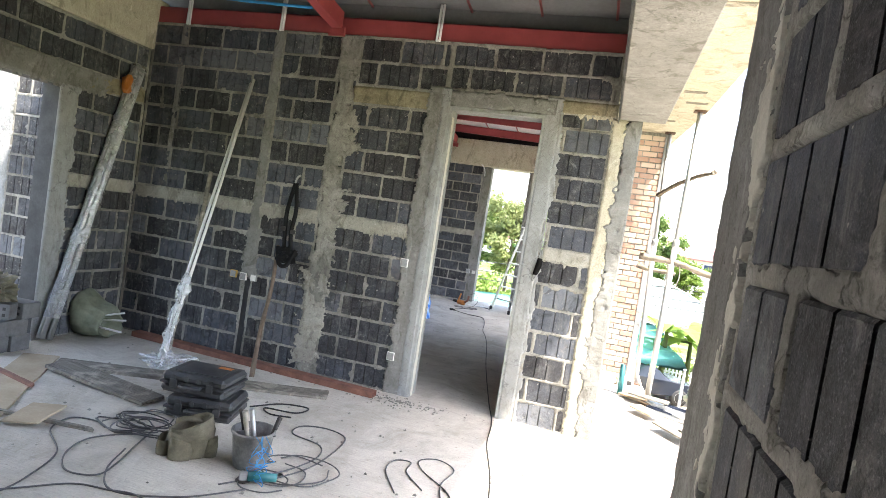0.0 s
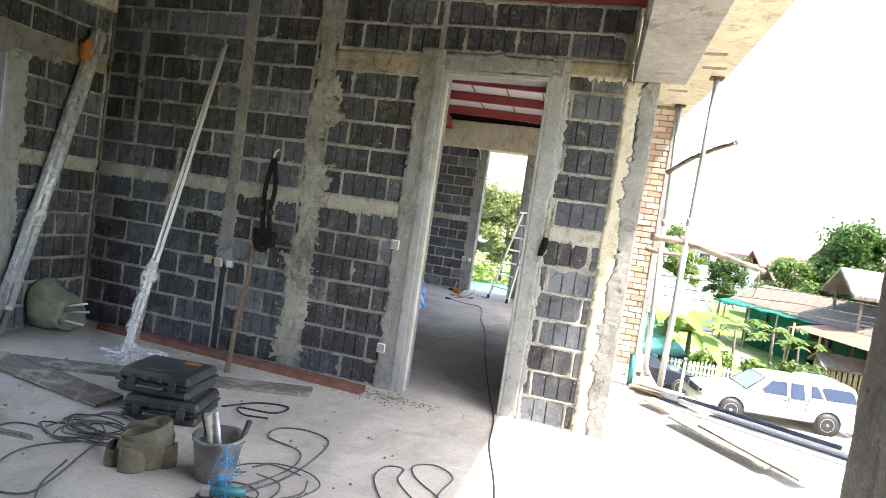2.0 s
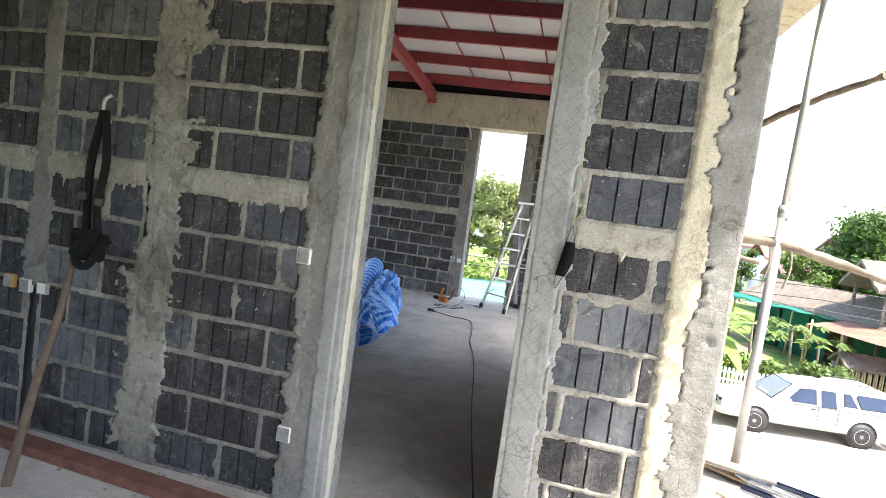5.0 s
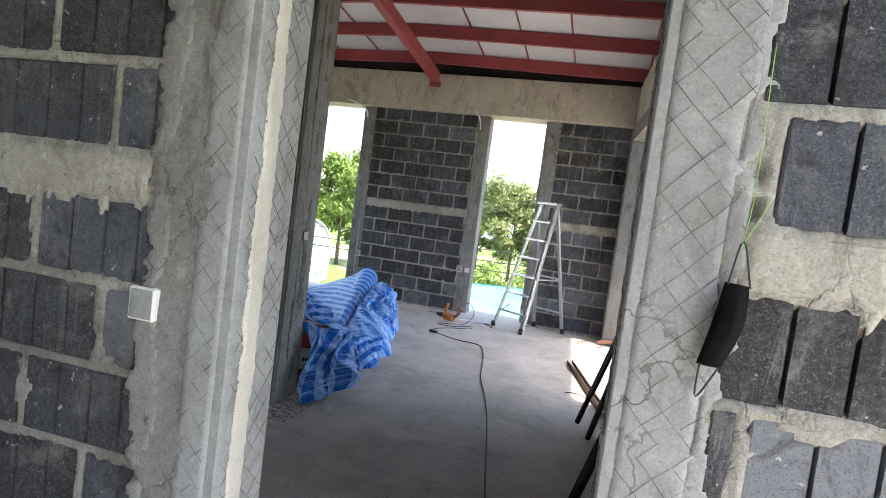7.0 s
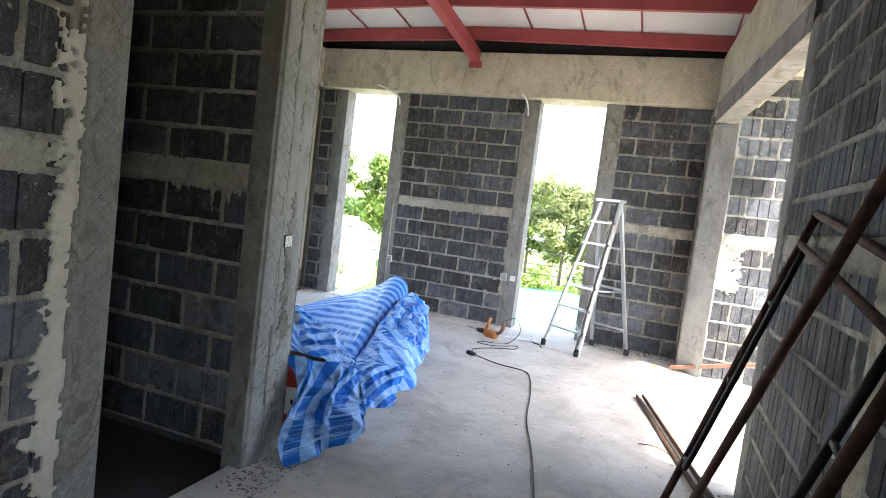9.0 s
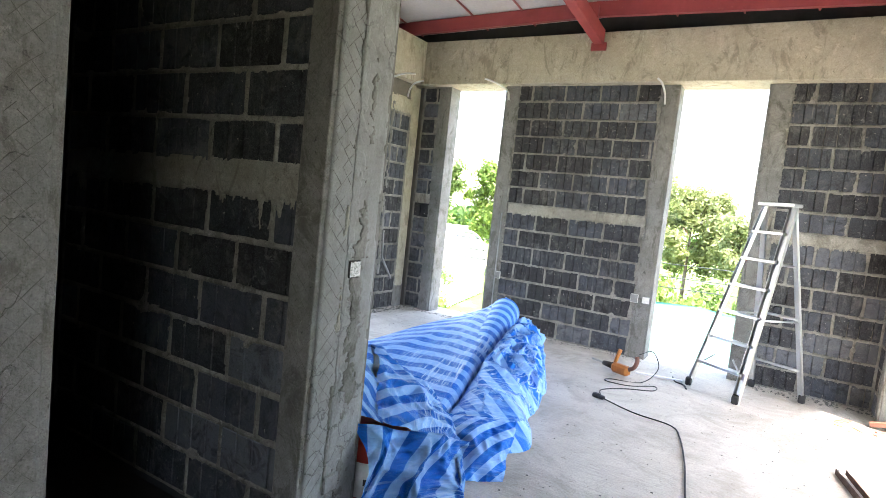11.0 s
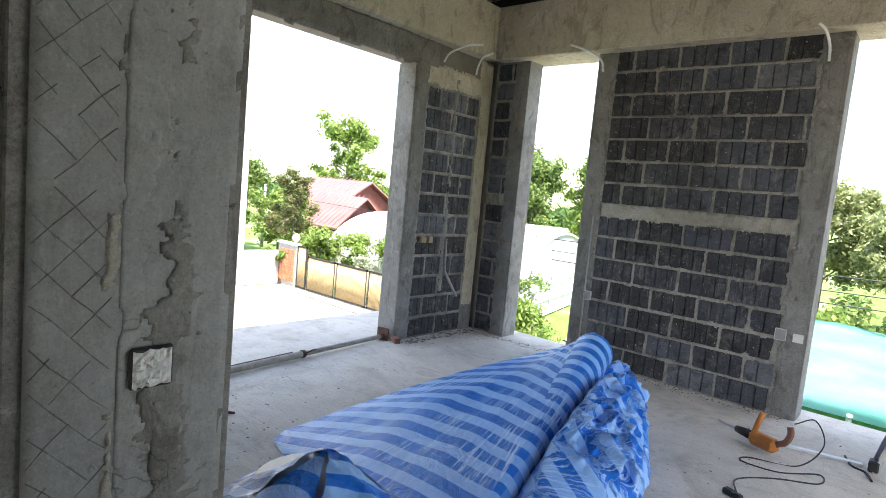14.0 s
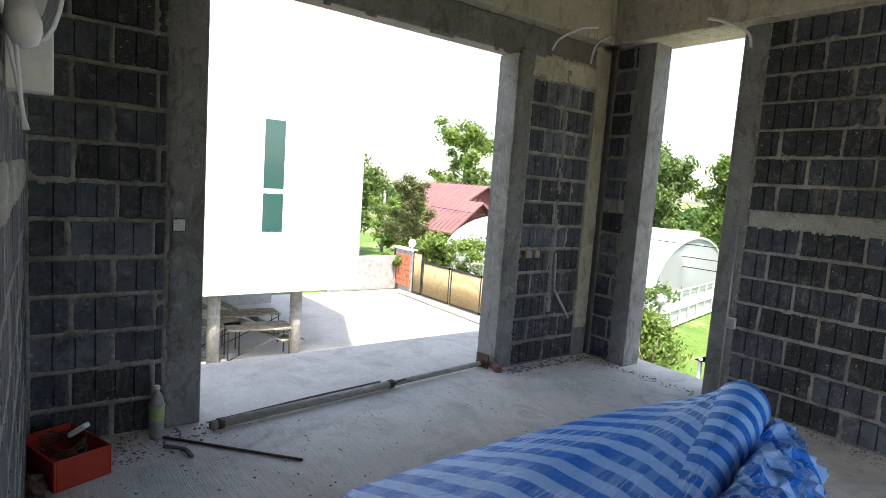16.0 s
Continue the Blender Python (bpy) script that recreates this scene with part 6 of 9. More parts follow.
def sheet_fn(s, t):
    # s from the outer edge to the crown of the roll, t from the tip to the near end
    low = on_outer(t)
    c = TIP.lerp(END, t)
    high = c + Vector((0, 0, 0.147 - 0.075 * t)) + SIDE * 0.02
    p = low.lerp(high, s)
    p.z += 0.035 * math.sin(math.pi * s) - 0.03 * math.sin(math.pi * s) * t ** 3
    q = Vector((s * 3, t * 2.2, 0))
    p.z += 0.012 * noise.noise(q * 1.5) + 0.016 * facets(q, 1.3, 3) * math.sin(math.pi * min(1, s + 0.05)) + 0.008 * facets((s * 3, t * 9, 0), 1.2, 8) * math.sin(math.pi * s)
    return p


def sheet_uv(s, t):
    return (t * 2.3 - 0.35 * (1 - s) ** 2 + 0.02 * math.sin(s * 5), s * 1.2)


cloth("sheet", tarp, sheet_fn, 48, 72, sheet_uv, "stretched flat part of the sheet")


def skirt_fn(s, t):
    p = sheet_fn(0.0, s)
    return Vector((p.x - 0.04 * t, p.y + 0.03 * t, max(0.006, p.z * (1 - t))))


cloth("skirt", tarp, skirt_fn, 48, 6, lambda s, t: (s * 2.3 - 0.35, -t * 0.4), "hanging outer edge of the sheet")


def sheet_hem(s, t):
    p = sheet_fn(s, 1.0)
    return Vector((p.x + 0.03 * t, p.y - (0.1 + 0.03 * math.sin(s * 9)) * t, max(0.006, p.z * (1 - t) ** 0.7 + 0.006)))


cloth("hem", tarp, sheet_hem, 40, 8, lambda s, t: (2.3 - 0.35 * (1 - s) ** 2 + t * 0.16, s * 1.4), "hanging hem of the sheet")
EDGE = smooth_path([(-2.84, 11.62, 0), (-2.53, 11.2, 0), (-2.34, 10.72, 0), (-2.2, 10.3, 0), (-2.15, 9.95, 0), (-1.93, 9.5, 0), (-2.12, 9.22, 0)], 10)


def heap_fn(s, t):
    # s from the tip to the near end, t from the roll to the outer edge
    k = min(s, 0.9999) * (len(EDGE) - 1)
    e = EDGE[int(k)].lerp(EDGE[int(k) + 1], k - int(k))
    r = TIP.lerp(END, min(1.0, s * 1.02)) + SIDE * 0.02
    p = r.lerp(e, t)
    crest = 0.35 + 0.05 * math.sin(math.pi * min(1.0, s * 1.6)) - 0.2 * max(0.0, s - 0.55) / 0.45
    p.z = crest * (math.sin(math.pi * min(1.0, t * 0.72 + 0.28)) ** 0.5 if t < 0.97 else (1 - t) * 8)
    p.z *= 1 - 0.4 * math.exp(-((t - 0.05) / 0.12) ** 2)
    wild = max(0.0, min(1.0, (0.7 - s) / 0.14)) * 0.8 + 0.2
    body = math.sin(math.pi * min(1.0, t * 0.92 + 0.05)) ** 0.7
    f = 0.16 * facets(p, 3.8, 5) + 0.09 * facets(p, 8.0, 2) + 0.03 * facets(p, 17, 9)
    side = Vector((0.55 + 0.35 * t, -0.3, 0.8 - 0.3 * t))
    p += side * f * wild * body
    p.x += 0.05 * noise.noise(p * 4) * wild
    p.y += 0.05 * noise.noise(p * 4 + Vector((4, 0, 0))) * wild
    p.z = max(0.006, p.z)
    return p


def turned(p, base, spread, scale, seed):
    """The sheet's own coordinates, turned from facet to facet as it folds."""
    pt = noise.voronoi(p * scale + Vector((seed, seed * 0.7, seed * 1.3)))[1][0]
    a = base + spread * noise.cell(pt * 7.1)
    q = p - pt / scale
    return (math.cos(a) * (p.x * 0.8 + p.z * 0.5) + math.sin(a) * (p.y + p.z * 0.35) + 0.2 * noise.cell(pt * 3.3) * min(1.0, spread), p.x - p.y)


cloth("crumpled_part", tarp, heap_fn, 130, 64, lambda s, t: turned(heap_fn(s, t), 0.75, 0.4 if s < 0.62 else 0.06, 3.8, 5), "crumpled folds of the sheet")


def patch(corners, bulge, amp, scale, seed, push=(0.75, -0.3, 0.6), wave=0.0):
    a, b, c, d = [Vector(p) for p in corners]

    def fn(s, t):
        p = a.lerp(b, s).lerp(d.lerp(c, s), t)
        k = math.sin(math.pi * s) * math.sin(math.pi * t)
        p += Vector(bulge) * k
        f = amp * facets(p, scale, seed) + amp * 0.45 * facets(p, scale * 2.4, seed + 4) + amp * 0.6 * noise.noise(p * scale * 0.7)
        p += Vector(push) * f
        p += Vector((1.0, 0.5, 0.3)) * wave * (math.sin(6.0 * t + 3.0 * s) + 0.6 * math.sin(13.0 * s + 5.0 * t))
        p.z = max(p.z, 0.005)
        return p
    return fn


PEAK = (-2.54, 8.6, 0.67)
d1 = patch((PEAK, (-2.22, 8.97, 0.27), (-1.93, 8.52, 0.33), (-2.06, 8.1, 0.52)), (0.02, 0.02, 0.07), 0.06, 4.5, 11, (0.75, -0.3, 0.6), 0.012)
cloth("drape", tarp, d1, 64, 54, lambda s, t: (t * 0.75 + s * 0.3 + 0.03 * noise.noise(d1(s, t) * 3), s), "crumpled drape over the buckets")
d2 = patch(((-2.16, 8.02, 0.52), (-1.9, 8.55, 0.36), (-1.72, 8.22, 0.12), (-1.95, 7.88, 0.005)), (0.05, -0.04, 0.05), 0.08, 6.0, 17, (0.6, -0.6, 0.3), 0.035)
cloth("drape", tarp, d2, 56, 56, lambda s, t: (s * 0.62 + t * 0.25 + 0.05 * noise.noise(d2(s, t) * 4), t), "crumpled drape reaching the floor")
d5 = patch(((-1.93, 8.52, 0.34), (-2.1, 8.86, 0.2), (-2.0, 8.62, 0.01), (-1.72, 8.22, 0.13)), (0.03, 0.0, 0.03), 0.05, 5.0, 37)
cloth("drape", tarp, d5, 36, 30, lambda s, t: (s * 0.5 + t * 0.35, t * 0.5), "folded tail of the sheet")
d4 = patch(((-3.4, 8.88, 0.1), PEAK, (-2.46, 8.12, 0.6), (-3.1, 8.2, 0.15)), (0.0, 0.0, 0.05), 0.06, 2.6, 29, (0.2, -0.3, 0.8))
cloth("drape", tarp, d4, 56, 50, lambda s, t: (t * 0.8 + s * 0.25, s * 1.1), "creased flap over the buckets")
d8 = patch(((-2.34, 9.14, 0.2), (-1.98, 9.35, 0.2), (-1.88, 8.98, 0.005), (-2.16, 8.72, 0.02)), (0.03, -0.02, 0.08), 0.06, 5.0, 53, (0.5, -0.5, 0.5))
cloth("drape", tarp, d8, 40, 36, lambda s, t: (s * 0.45 + t * 0.4, t * 0.5), "fold between the roll and the drape")
d6 = patch((PEAK, (-2.46, 8.12, 0.6), (-2.2, 8.02, 0.56), (-2.06, 8.1, 0.52)), (0.0, 0.0, 0.03), 0.03, 4.0, 41)
cloth("drape", tarp, d6, 30, 20, lambda s, t: (t * 0.6 + s * 0.4, s * 0.5), "flap over the pail's lid")
d7 = patch((PEAK, (-3.4, 8.88, 0.1), (-3.3, 9.2, 0.06), (-2.3, 9.1, 0.22)), (0.0, 0.02, -0.04), 0.05, 3.0, 47, (0.0, 0.4, 0.6))
cloth("drape", tarp, d7, 44, 30, lambda s, t: (s * 0.9 + t * 0.2, t * 0.6), "dark inner fold of the flap")

FOIL = speckled("crumpled_foil_paper", (0.62, 0.62, 0.62), (0.85, 0.85, 0.84), 60, 0.32, 0.6, 140, 0.75)
# buckets under the tarpaulin
for k, (x, y, mt, h, lb) in enumerate(((-2.21, 8.27, RED_PLASTIC, 0.44, "red plastic paint pail with a white label band"), (-2.55, 8.55, WHITE_PLASTIC, 0.58, "white plastic paint pail under the tarpaulin"))):
    pail = thing("paint_pail", lb, "pail", group="paint pails")
    bm = bm_new()
    lathe(bm, [(0.125, 0.0), (0.13, 0.01), (0.15, h - 0.06), (0.156, h - 0.06), (0.156, h - 0.02), (0.15, h - 0.02), (0.15, h)], 26)
    part("pail_body", bm, mt, pail, smooth=True)
    if k == 0:
        bm = bm_new()
        lathe(bm, [(0.138, 0.15), (0.1395, 0.15), (0.151, 0.31), (0.148, 0.31)], 26)
        part("label_band", bm, WHITE_PLASTIC, pail, "white printed band")
        bm = bm_new()
        for i in range(4):
            a = radians(-64 + i * 9)
            b2 = pose(0, 0, 0, 0, 0, math.degrees(a)) @ pose(0.1435, 0, 0.225, 0, 3, 0)
            box(bm, (-0.002, -0.0085, -0.014), (0.0035, 0.0085, 0.014), 0.0, b2)
        part("printed_bar", bm, RUBBER, pail, "dark printed bars")
    bm = bm_new()
    lathe(bm, [(0.158, h), (0.16, h + 0.012), (0.15, h + 0.018), (0.02, h + 0.014)], 26)
    part("lid", bm, mt, pail)
    pail.matrix_world = pose(x, y, 0.0)

# aluminium step ladder
ladder = thing("step_ladder", "dusty aluminium step ladder standing open", "ladder")
f1, f2 = Vector((-1.39, 11.98, 0)), Vector((-0.98, 11.7, 0))
b1_, b2_ = Vector((-0.9, 12.48, 0)), Vector((-0.49, 12.28, 0))
t1, t2 = Vector((-0.99, 12.14, 1.72)), Vector((-0.77, 11.99, 1.72))


def rail(name, a, b, w, d, mat=ALU, parent=None):
    b_ = bm_new()
    ax_ = (b - a)
    m_ = Matrix.Translation(a) @ ax_.to_track_quat("Z", "X").to_matrix().to_4x4()
    ln = ax_.length
    box(b_, (-w / 2, -d / 2, 0), (w / 2, -d / 2 + 0.003, ln))
    box(b_, (-w / 2, d / 2 - 0.003, 0), (w / 2, d / 2, ln))
    box(b_, (-w / 2, -d / 2, 0), (-w / 2 + 0.004, d / 2, ln))
    bmesh.ops.transform(b_, matrix=m_, verts=b_.verts)
    return part(name, b_, mat, parent)


for a, b in ((f1, t1), (f2, t2)):
    rail("front_rail", a, b, 0.03, 0.07, ALU, ladder)
for a, b in ((b1_, t1), (b2_, t2)):
    rail("back_rail", a, b, 0.025, 0.045, ALU, ladder)
for k in range(1, 7):
    q = k / 7
    p, r = f1.lerp(t1, q), f2.lerp(t2, q)
    bm = bm_new()
    m_ = Matrix.Translation(p) @ (r - p).to_track_quat("X", "Z").to_matrix().to_4x4()
    box(bm, (0, -0.04, -0.012), ((r - p).length, 0.04, 0.012), 0.003)
    bmesh.ops.transform(bm, matrix=m_, verts=bm.verts)
    part("step", bm, ALU, ladder)
for k in (1, 2.6, 4.2):
    q = k / 6
    bm = bm_new()
    tube(bm, [b1_.lerp(t1, q), b2_.lerp(t2, q)], 0.014, 6)
    part("back_bar", bm, ALU, ladder)
bm = bm_new()
c = (t1 + t2) / 2
box(bm, (-0.17, -0.06, -0.012), (0.17, 0.06, 0.02), 0.006, Matrix.Translation(c) @ pose(0, 0, 0, 0, 0, -34))
part("top_cap", bm, ALU, ladder)
for p in (f1, f2, b1_, b2_):
    bm = bm_new()
    box(bm, (p.x - 0.028, p.y - 0.038, 0.0), (p.x + 0.028, p.y + 0.038, 0.075), 0.01)
    part("foot", bm, RUBBER, ladder, "black rubber foot")
for a, b in ((f1.lerp(t1, 0.12), f1.lerp(f2, 0.3).lerp(t1.lerp(t2, 0.3), 0.2)), (f2.lerp(t2, 0.12), f1.lerp(f2, 0.7).lerp(t1.lerp(t2, 0.7), 0.2))):
    bm = bm_new()
    tube(bm, [a, b], 0.008, 5)
    part("brace", bm, ALU, ladder)
bm = bm_new()
tube(bm, [f1.lerp(t1, 0.42), b1_.lerp(t1, 0.42)], 0.01, 5)
part("spreader", bm, ALU, ladder)
bm = bm_new()
tube(bm, [f2.lerp(t2, 0.42), b2_.lerp(t2, 0.42)], 0.01, 5)
part("spreader", bm, ALU, ladder)

# rotary hammer
drill = thing("rotary_hammer", "orange rotary hammer with a drill bit on the floor", "drill")
bm = bm_new()
box(bm, (-0.12, -0.045, 0.02), (0.09, 0.045, 0.12), 0.025)
part("motor_body", bm, ORANGE, drill)
bm = bm_new()
tube(bm, [(-0.12, 0, 0.075), (-0.2, 0, 0.075), (-0.24, 0, 0.075)], [0.035, 0.03, 0.024], 12)
part("chuck", bm, DARK_STEEL, drill)
bm = bm_new()
tube(bm, [(-0.24, 0, 0.075), (-0.4, 0, 0.08)], 0.011, 8)
for k in range(6):
    tube(bm, [(-0.27 - 0.02 * k, -0.013, 0.07), (-0.28 - 0.02 * k, 0.013, 0.078)], 0.004, 4)
part("drill_bit", bm, GALV, drill)
bm = bm_new()
tube(bm, smooth_path([(0.08, 0, 0.09), (0.14, 0, 0.13), (0.17, 0, 0.2), (0.16, 0, 0.25)], 4), 0.022, 9)
part("rear_handle", bm, BARE_RED, drill, "brown rear handle")
bm = bm_new()
tube(bm, [(-0.1, 0, 0.1), (-0.09, 0.02, 0.18), (-0.07, 0.03, 0.26)], [0.018, 0.02, 0.022], 9)
part("side_handle", bm, ORANGE, drill, "orange side handle")
drill.matrix_world = pose(-1.94, 11.7, 0.0, 0, 0, -24) @ Matrix.Diagonal((0.9, 0.9, 0.9, 1))
cable("black cord of the rotary hammer coiled on the floor", [(-1.79, 11.65, 0.25), (-1.7, 11.78, 0.27), (-1.64, 11.8, 0.12), (-1.74, 11.62, Z), (-1.98, 11.5, Z), (-2.0, 11.4, Z), (-1.8, 11.42, Z), (-1.62, 11.6, Z), (-1.6, 11.45, Z), (-1.8, 11.3, Z), (-1.95, 11.1, Z), (-1.9, 10.9, 0.012)], 0.0045)
plug = thing("plug_connector", "black plug and socket joint on the floor", "plug")
bm = bm_new()
box(bm, (-0.03, -0.022, 0.0), (0.03, 0.022, 0.035), 0.008)
part("plug_body", bm, RUBBER, plug)
bm = bm_new()
box(bm, (0.03, -0.018, 0.003), (0.075, 0.018, 0.032), 0.006)
part("socket_body", bm, RUBBER, plug)
plug.matrix_world = pose(-1.93, 10.87, 0, 0, 0, -20)
bm = bm_new()
box(bm, (0, -0.02, 0), (0.42, 0.02, 0.018), 0.003)
tagged(part("white_strip", bm, PVC, None, m=pose(-1.86, 11.93, 0.0, 0, 0, 12)), "white plastic trunking strip on the floor", "strip")
cable("short black cord beside the white strip", [(-1.55, 12.1, Z), (-1.5, 11.95, Z), (-1.42, 11.9, Z), (-1.38, 11.78, Z)], 0.007)

# scaffold frames leaning on the right wall
def scaffold_frame(m, label):
    """A welded tube frame: two posts, ledgers, an inner hoop with short struts."""
    o = thing("scaffold", label, "scaffold frame", group="scaffold frames")
    w, h = 1.45, 1.58
    for x in (-w / 2, w / 2):
        b = bm_new()
        tube(b, [(x, 0, 0), (x, 0, h)], 0.0185, 9)
        part("post", b, RUST, o)
    for z in (h - 0.01, h - 0.15):
        b = bm_new()
        tube(b, [(-w / 2, 0, z), (w / 2, 0, z)], 0.016, 8)
        part("ledger", b, RUST, o)
    for s in (-1, 1):
        b = bm_new()
        x = s * w / 2
        tube(b, smooth_path([(x, 0, 0.28), (x - s * 0.05, 0, 0.3), (x - s * 0.11, 0, 0.38), (x - s * 0.11, 0, h - 0.16)], 5), 0.014, 8)
        part("hoop", b, DARK_STEEL, o)
        for z in (0.75, 1.15):
            b = bm_new()
            tube(b, [(x, 0, z), (x - s * 0.11, 0, z)], 0.011, 6)
            part("strut", b, DARK_STEEL, o)
    o.matrix_world = m
    return o


def lean(foot_, head_, up_hint):
    z_ = (head_ - foot_).normalized()
    x_ = (up_hint - z_ * up_hint.dot(z_)).normalized()
    y_ = z_.cross(x_)
    r = Matrix((x_, y_, z_)).transposed().to_4x4()
    return Matrix.Translation(foot_) @ r


scaffold_frame(lean(Vector((-0.155, 7.72, 0.0)), Vector((0.25, 7.49, 1.5)), Vector((0, -1, 0))), "dark rusty steel scaffold frame leaning on the wall")
for k, (a, b, r) in enumerate((((-0.04, 8.43, 0.012), (0.26, 7.1, 1.9), 0.02),)):
    bm = bm_new()
    tube(bm, [a, b], r, 9)
    tagged(part("steel_pipe", bm, RUST, None), "rusty steel pipe leaning on the wall", "pipe", "steel pipes")
for k, (a, b) in enumerate((((-0.3, 10.62, 0.012), (0.12, 8.75, 0.012)), ((-0.25, 10.6, 0.03), (0.16, 8.8, 0.03)))):
    bm = bm_new()
    a, b = Vector(a), Vector(b)
    m_ = Matrix.Translation(a) @ (b - a).to_track_quat("X", "Z").to_matrix().to_4x4()
    box(bm, (0, -0.02, -0.01), ((b - a).length, 0.02, -0.006), 0, m_)
    box(bm, (0, -0.02, -0.01), ((b - a).length, -0.016, 0.025), 0, m_)
    tagged(part("angle_bar", bm, RUST, None), "rusty steel angle bar on the floor", "angle bar", "steel bars on the floor")
cable("thin bent wire on the floor", [(-0.26, 9.48, Z), (-0.15, 9.5, Z), (-0.02, 9.35, Z), (0.05, 9.1, Z)], 0.004, RUST, "wire", "wires")
bm = bm_new()
m_ = Matrix.Translation(Vector((-0.02, 11.98, 0.03))) @ (Vector((0.95, 11.75, 0.32)) - Vector((-0.02, 11.98, 0.03))).to_track_quat("X", "Z").to_matrix().to_4x4()
box(bm, (0, -0.02, -0.02), (0.98, 0.02, 0.02), 0.003, m_)
tagged(part("timber_batten", bm, BARE_RED, None), "reddish timber batten propped in the balcony opening", "batten")
rs = random.Random(8)
for k in range(9):
    bm = bm_new()
    l = rs.uniform(0.04, 0.14)
    box(bm, (0, 0, 0), (l, rs.uniform(0.015, 0.04), 0.012), 0.002)
    tagged(part("wood_scrap", bm, WOOD_RAW if k % 2 else BARE_RED, None, m=pose(-0.3 + rs.uniform(0, 0.35), 11.65 + rs.uniform(0, 0.35), 0, 0, 0, rs.uniform(0, 180))), "small timber scrap on the floor", "wood scrap", "wood scraps")

# telescopic prop lying across the yard opening
prop = thing("floor_prop", "galvanised telescopic prop lying across the wide opening", "prop")
bm = bm_new()
tube(bm, [(0, 0, 0.036), (1.35, 0, 0.036)], 0.027, 12)
part("outer_tube", bm, DUSTY_STEEL, prop)
bm = bm_new()
tube(bm, [(1.3, 0, 0.036), (2.35, 0, 0.036)], 0.021, 12)
part("inner_tube", bm, DUSTY_STEEL, prop)
for x in (0.04, 1.32, 2.3):
    bm = bm_new()
    tube(bm, [(x, 0, 0.036), (x + 0.035, 0, 0.036)], 0.033, 12)
    part("collar", bm, RUST, prop, "rusty collar")
bm = bm_new()
box(bm, (2.33, -0.07, 0.0), (2.345, 0.07, 0.12), 0.004)
part("end_plate", bm, RUST, prop, "rusty end plate")
bm = bm_new()
tube(bm, smooth_path([(1.33, -0.04, 0.05), (1.4, -0.05, 0.07), (1.46, -0.03, 0.06)], 4), 0.006, 5)
part("pin_handle", bm, RUST, prop)
prop.matrix_world = pose(-4.95, 9.02, 0.0, 0, 0, 96.3)
bm = bm_new()
tube(bm, smooth_path([(-5.05, 9.1, 0.015), (-5.14, 9.7, 0.015), (-5.2, 10.32, 0.02)], 5), 0.013, 7)
tagged(part("steel_rod", bm, RUST, None), "rusty steel rod beside the prop", "rod")
bm = bm_new()
box(bm, (-0.07, -0.07, 0), (0.07, 0.07, 0.012), 0.003)
box(bm, (-0.22, -0.03, 0.0), (-0.06, 0.03, 0.05), 0.004)
tagged(part("steel_offcut", bm, BARE_RED, None, m=pose(-5.22, 11.46, 0.0, 0, 0, 155)), "red steel offcut and plate by the jamb", "steel offcut")
bm = bm_new()
tube(bm, [(-5.0, 8.75, 0.008), (-4.36, 9.34, 0.008)], 0.008, 6)
tagged(part("reinforcing_bar", bm, RUST, None), "short rusty reinforcing bar on the floor", "steel bar", "steel bars on the floor")
bm = bm_new()
tube(bm, smooth_path([(-4.85, 8.75, 0.012), (-4.75, 8.83, 0.02), (-4.66, 8.85, 0.01)], 4), 0.012, 6)
tagged(part("timber_stub", bm, WOOD_GREY, None), "short dark stick on the floor", "stick")

# bottle and red tray in the corner
bottle = thing("water_bottle", "dusty clear plastic bottle with a green label", "bottle")
BOTTLE = speckled("dusty_clear_plastic", (0.17, 0.17, 0.155), (0.32, 0.32, 0.29), 22, 0.35, 0.1, 60)
bm = bm_new()
lathe(bm, [(0.032, 0.0), (0.038, 0.01), (0.036, 0.06), (0.039, 0.1), (0.038, 0.2), (0.03, 0.24), (0.014, 0.27), (0.014, 0.285)], 18)
part("bottle_body", bm, BOTTLE, bottle, smooth=True)
bm = bm_new()
lathe(bm, [(0.0395, 0.11), (0.0405, 0.112), (0.0405, 0.19), (0.0395, 0.192)], 18)
part("label_band", bm, speckled("green_label", (0.2, 0.3, 0.1), (0.36, 0.42, 0.2), 20, 0.6, 0.05, 60), bottle, "faded green label")
bm = bm_new()
lathe(bm, [(0.015, 0.284), (0.016, 0.286), (0.016, 0.305), (0.012, 0.308)], 14)
part("cap", bm, WHITE_PLASTIC, bottle, "white cap")
bottle.matrix_world = pose(-5.0, 8.74, 0.0)
tray = thing("red_tray", "orange-red plastic tray with wire and rags", "tray")
bm = bm_new()
box(bm, (-0.2, -0.13, 0.0), (0.2, 0.13, 0.01), 0.003)
for a, b in (((-0.2, -0.13, 0), (0.2, -0.12, 0.15)), ((-0.2, 0.12, 0), (0.2, 0.13, 0.15)), ((-0.2, -0.12, 0), (-0.19, 0.12, 0.15)), ((0.19, -0.12, 0), (0.2, 0.12, 0.15))):
    box(bm, a, b, 0.003)
part("tray_body", bm, RED_PLASTIC, tray)
bm = bm_new()
rs = random.Random(3)
for k in range(9):
    a0 = rs.uniform(0, 6)
    tube(bm, [(0.12 * math.cos(a0 + j * 0.5) + rs.uniform(-0.01, 0.01), 0.09 * math.sin(a0 + j * 0.5), 0.1 + 0.008 * k + 0.02 * math.sin(j)) for j in range(14)], 0.0025, 4)
part("wire_coil", bm, RUST, tray, "coil of rusty tie wire")
bm = bm_new()
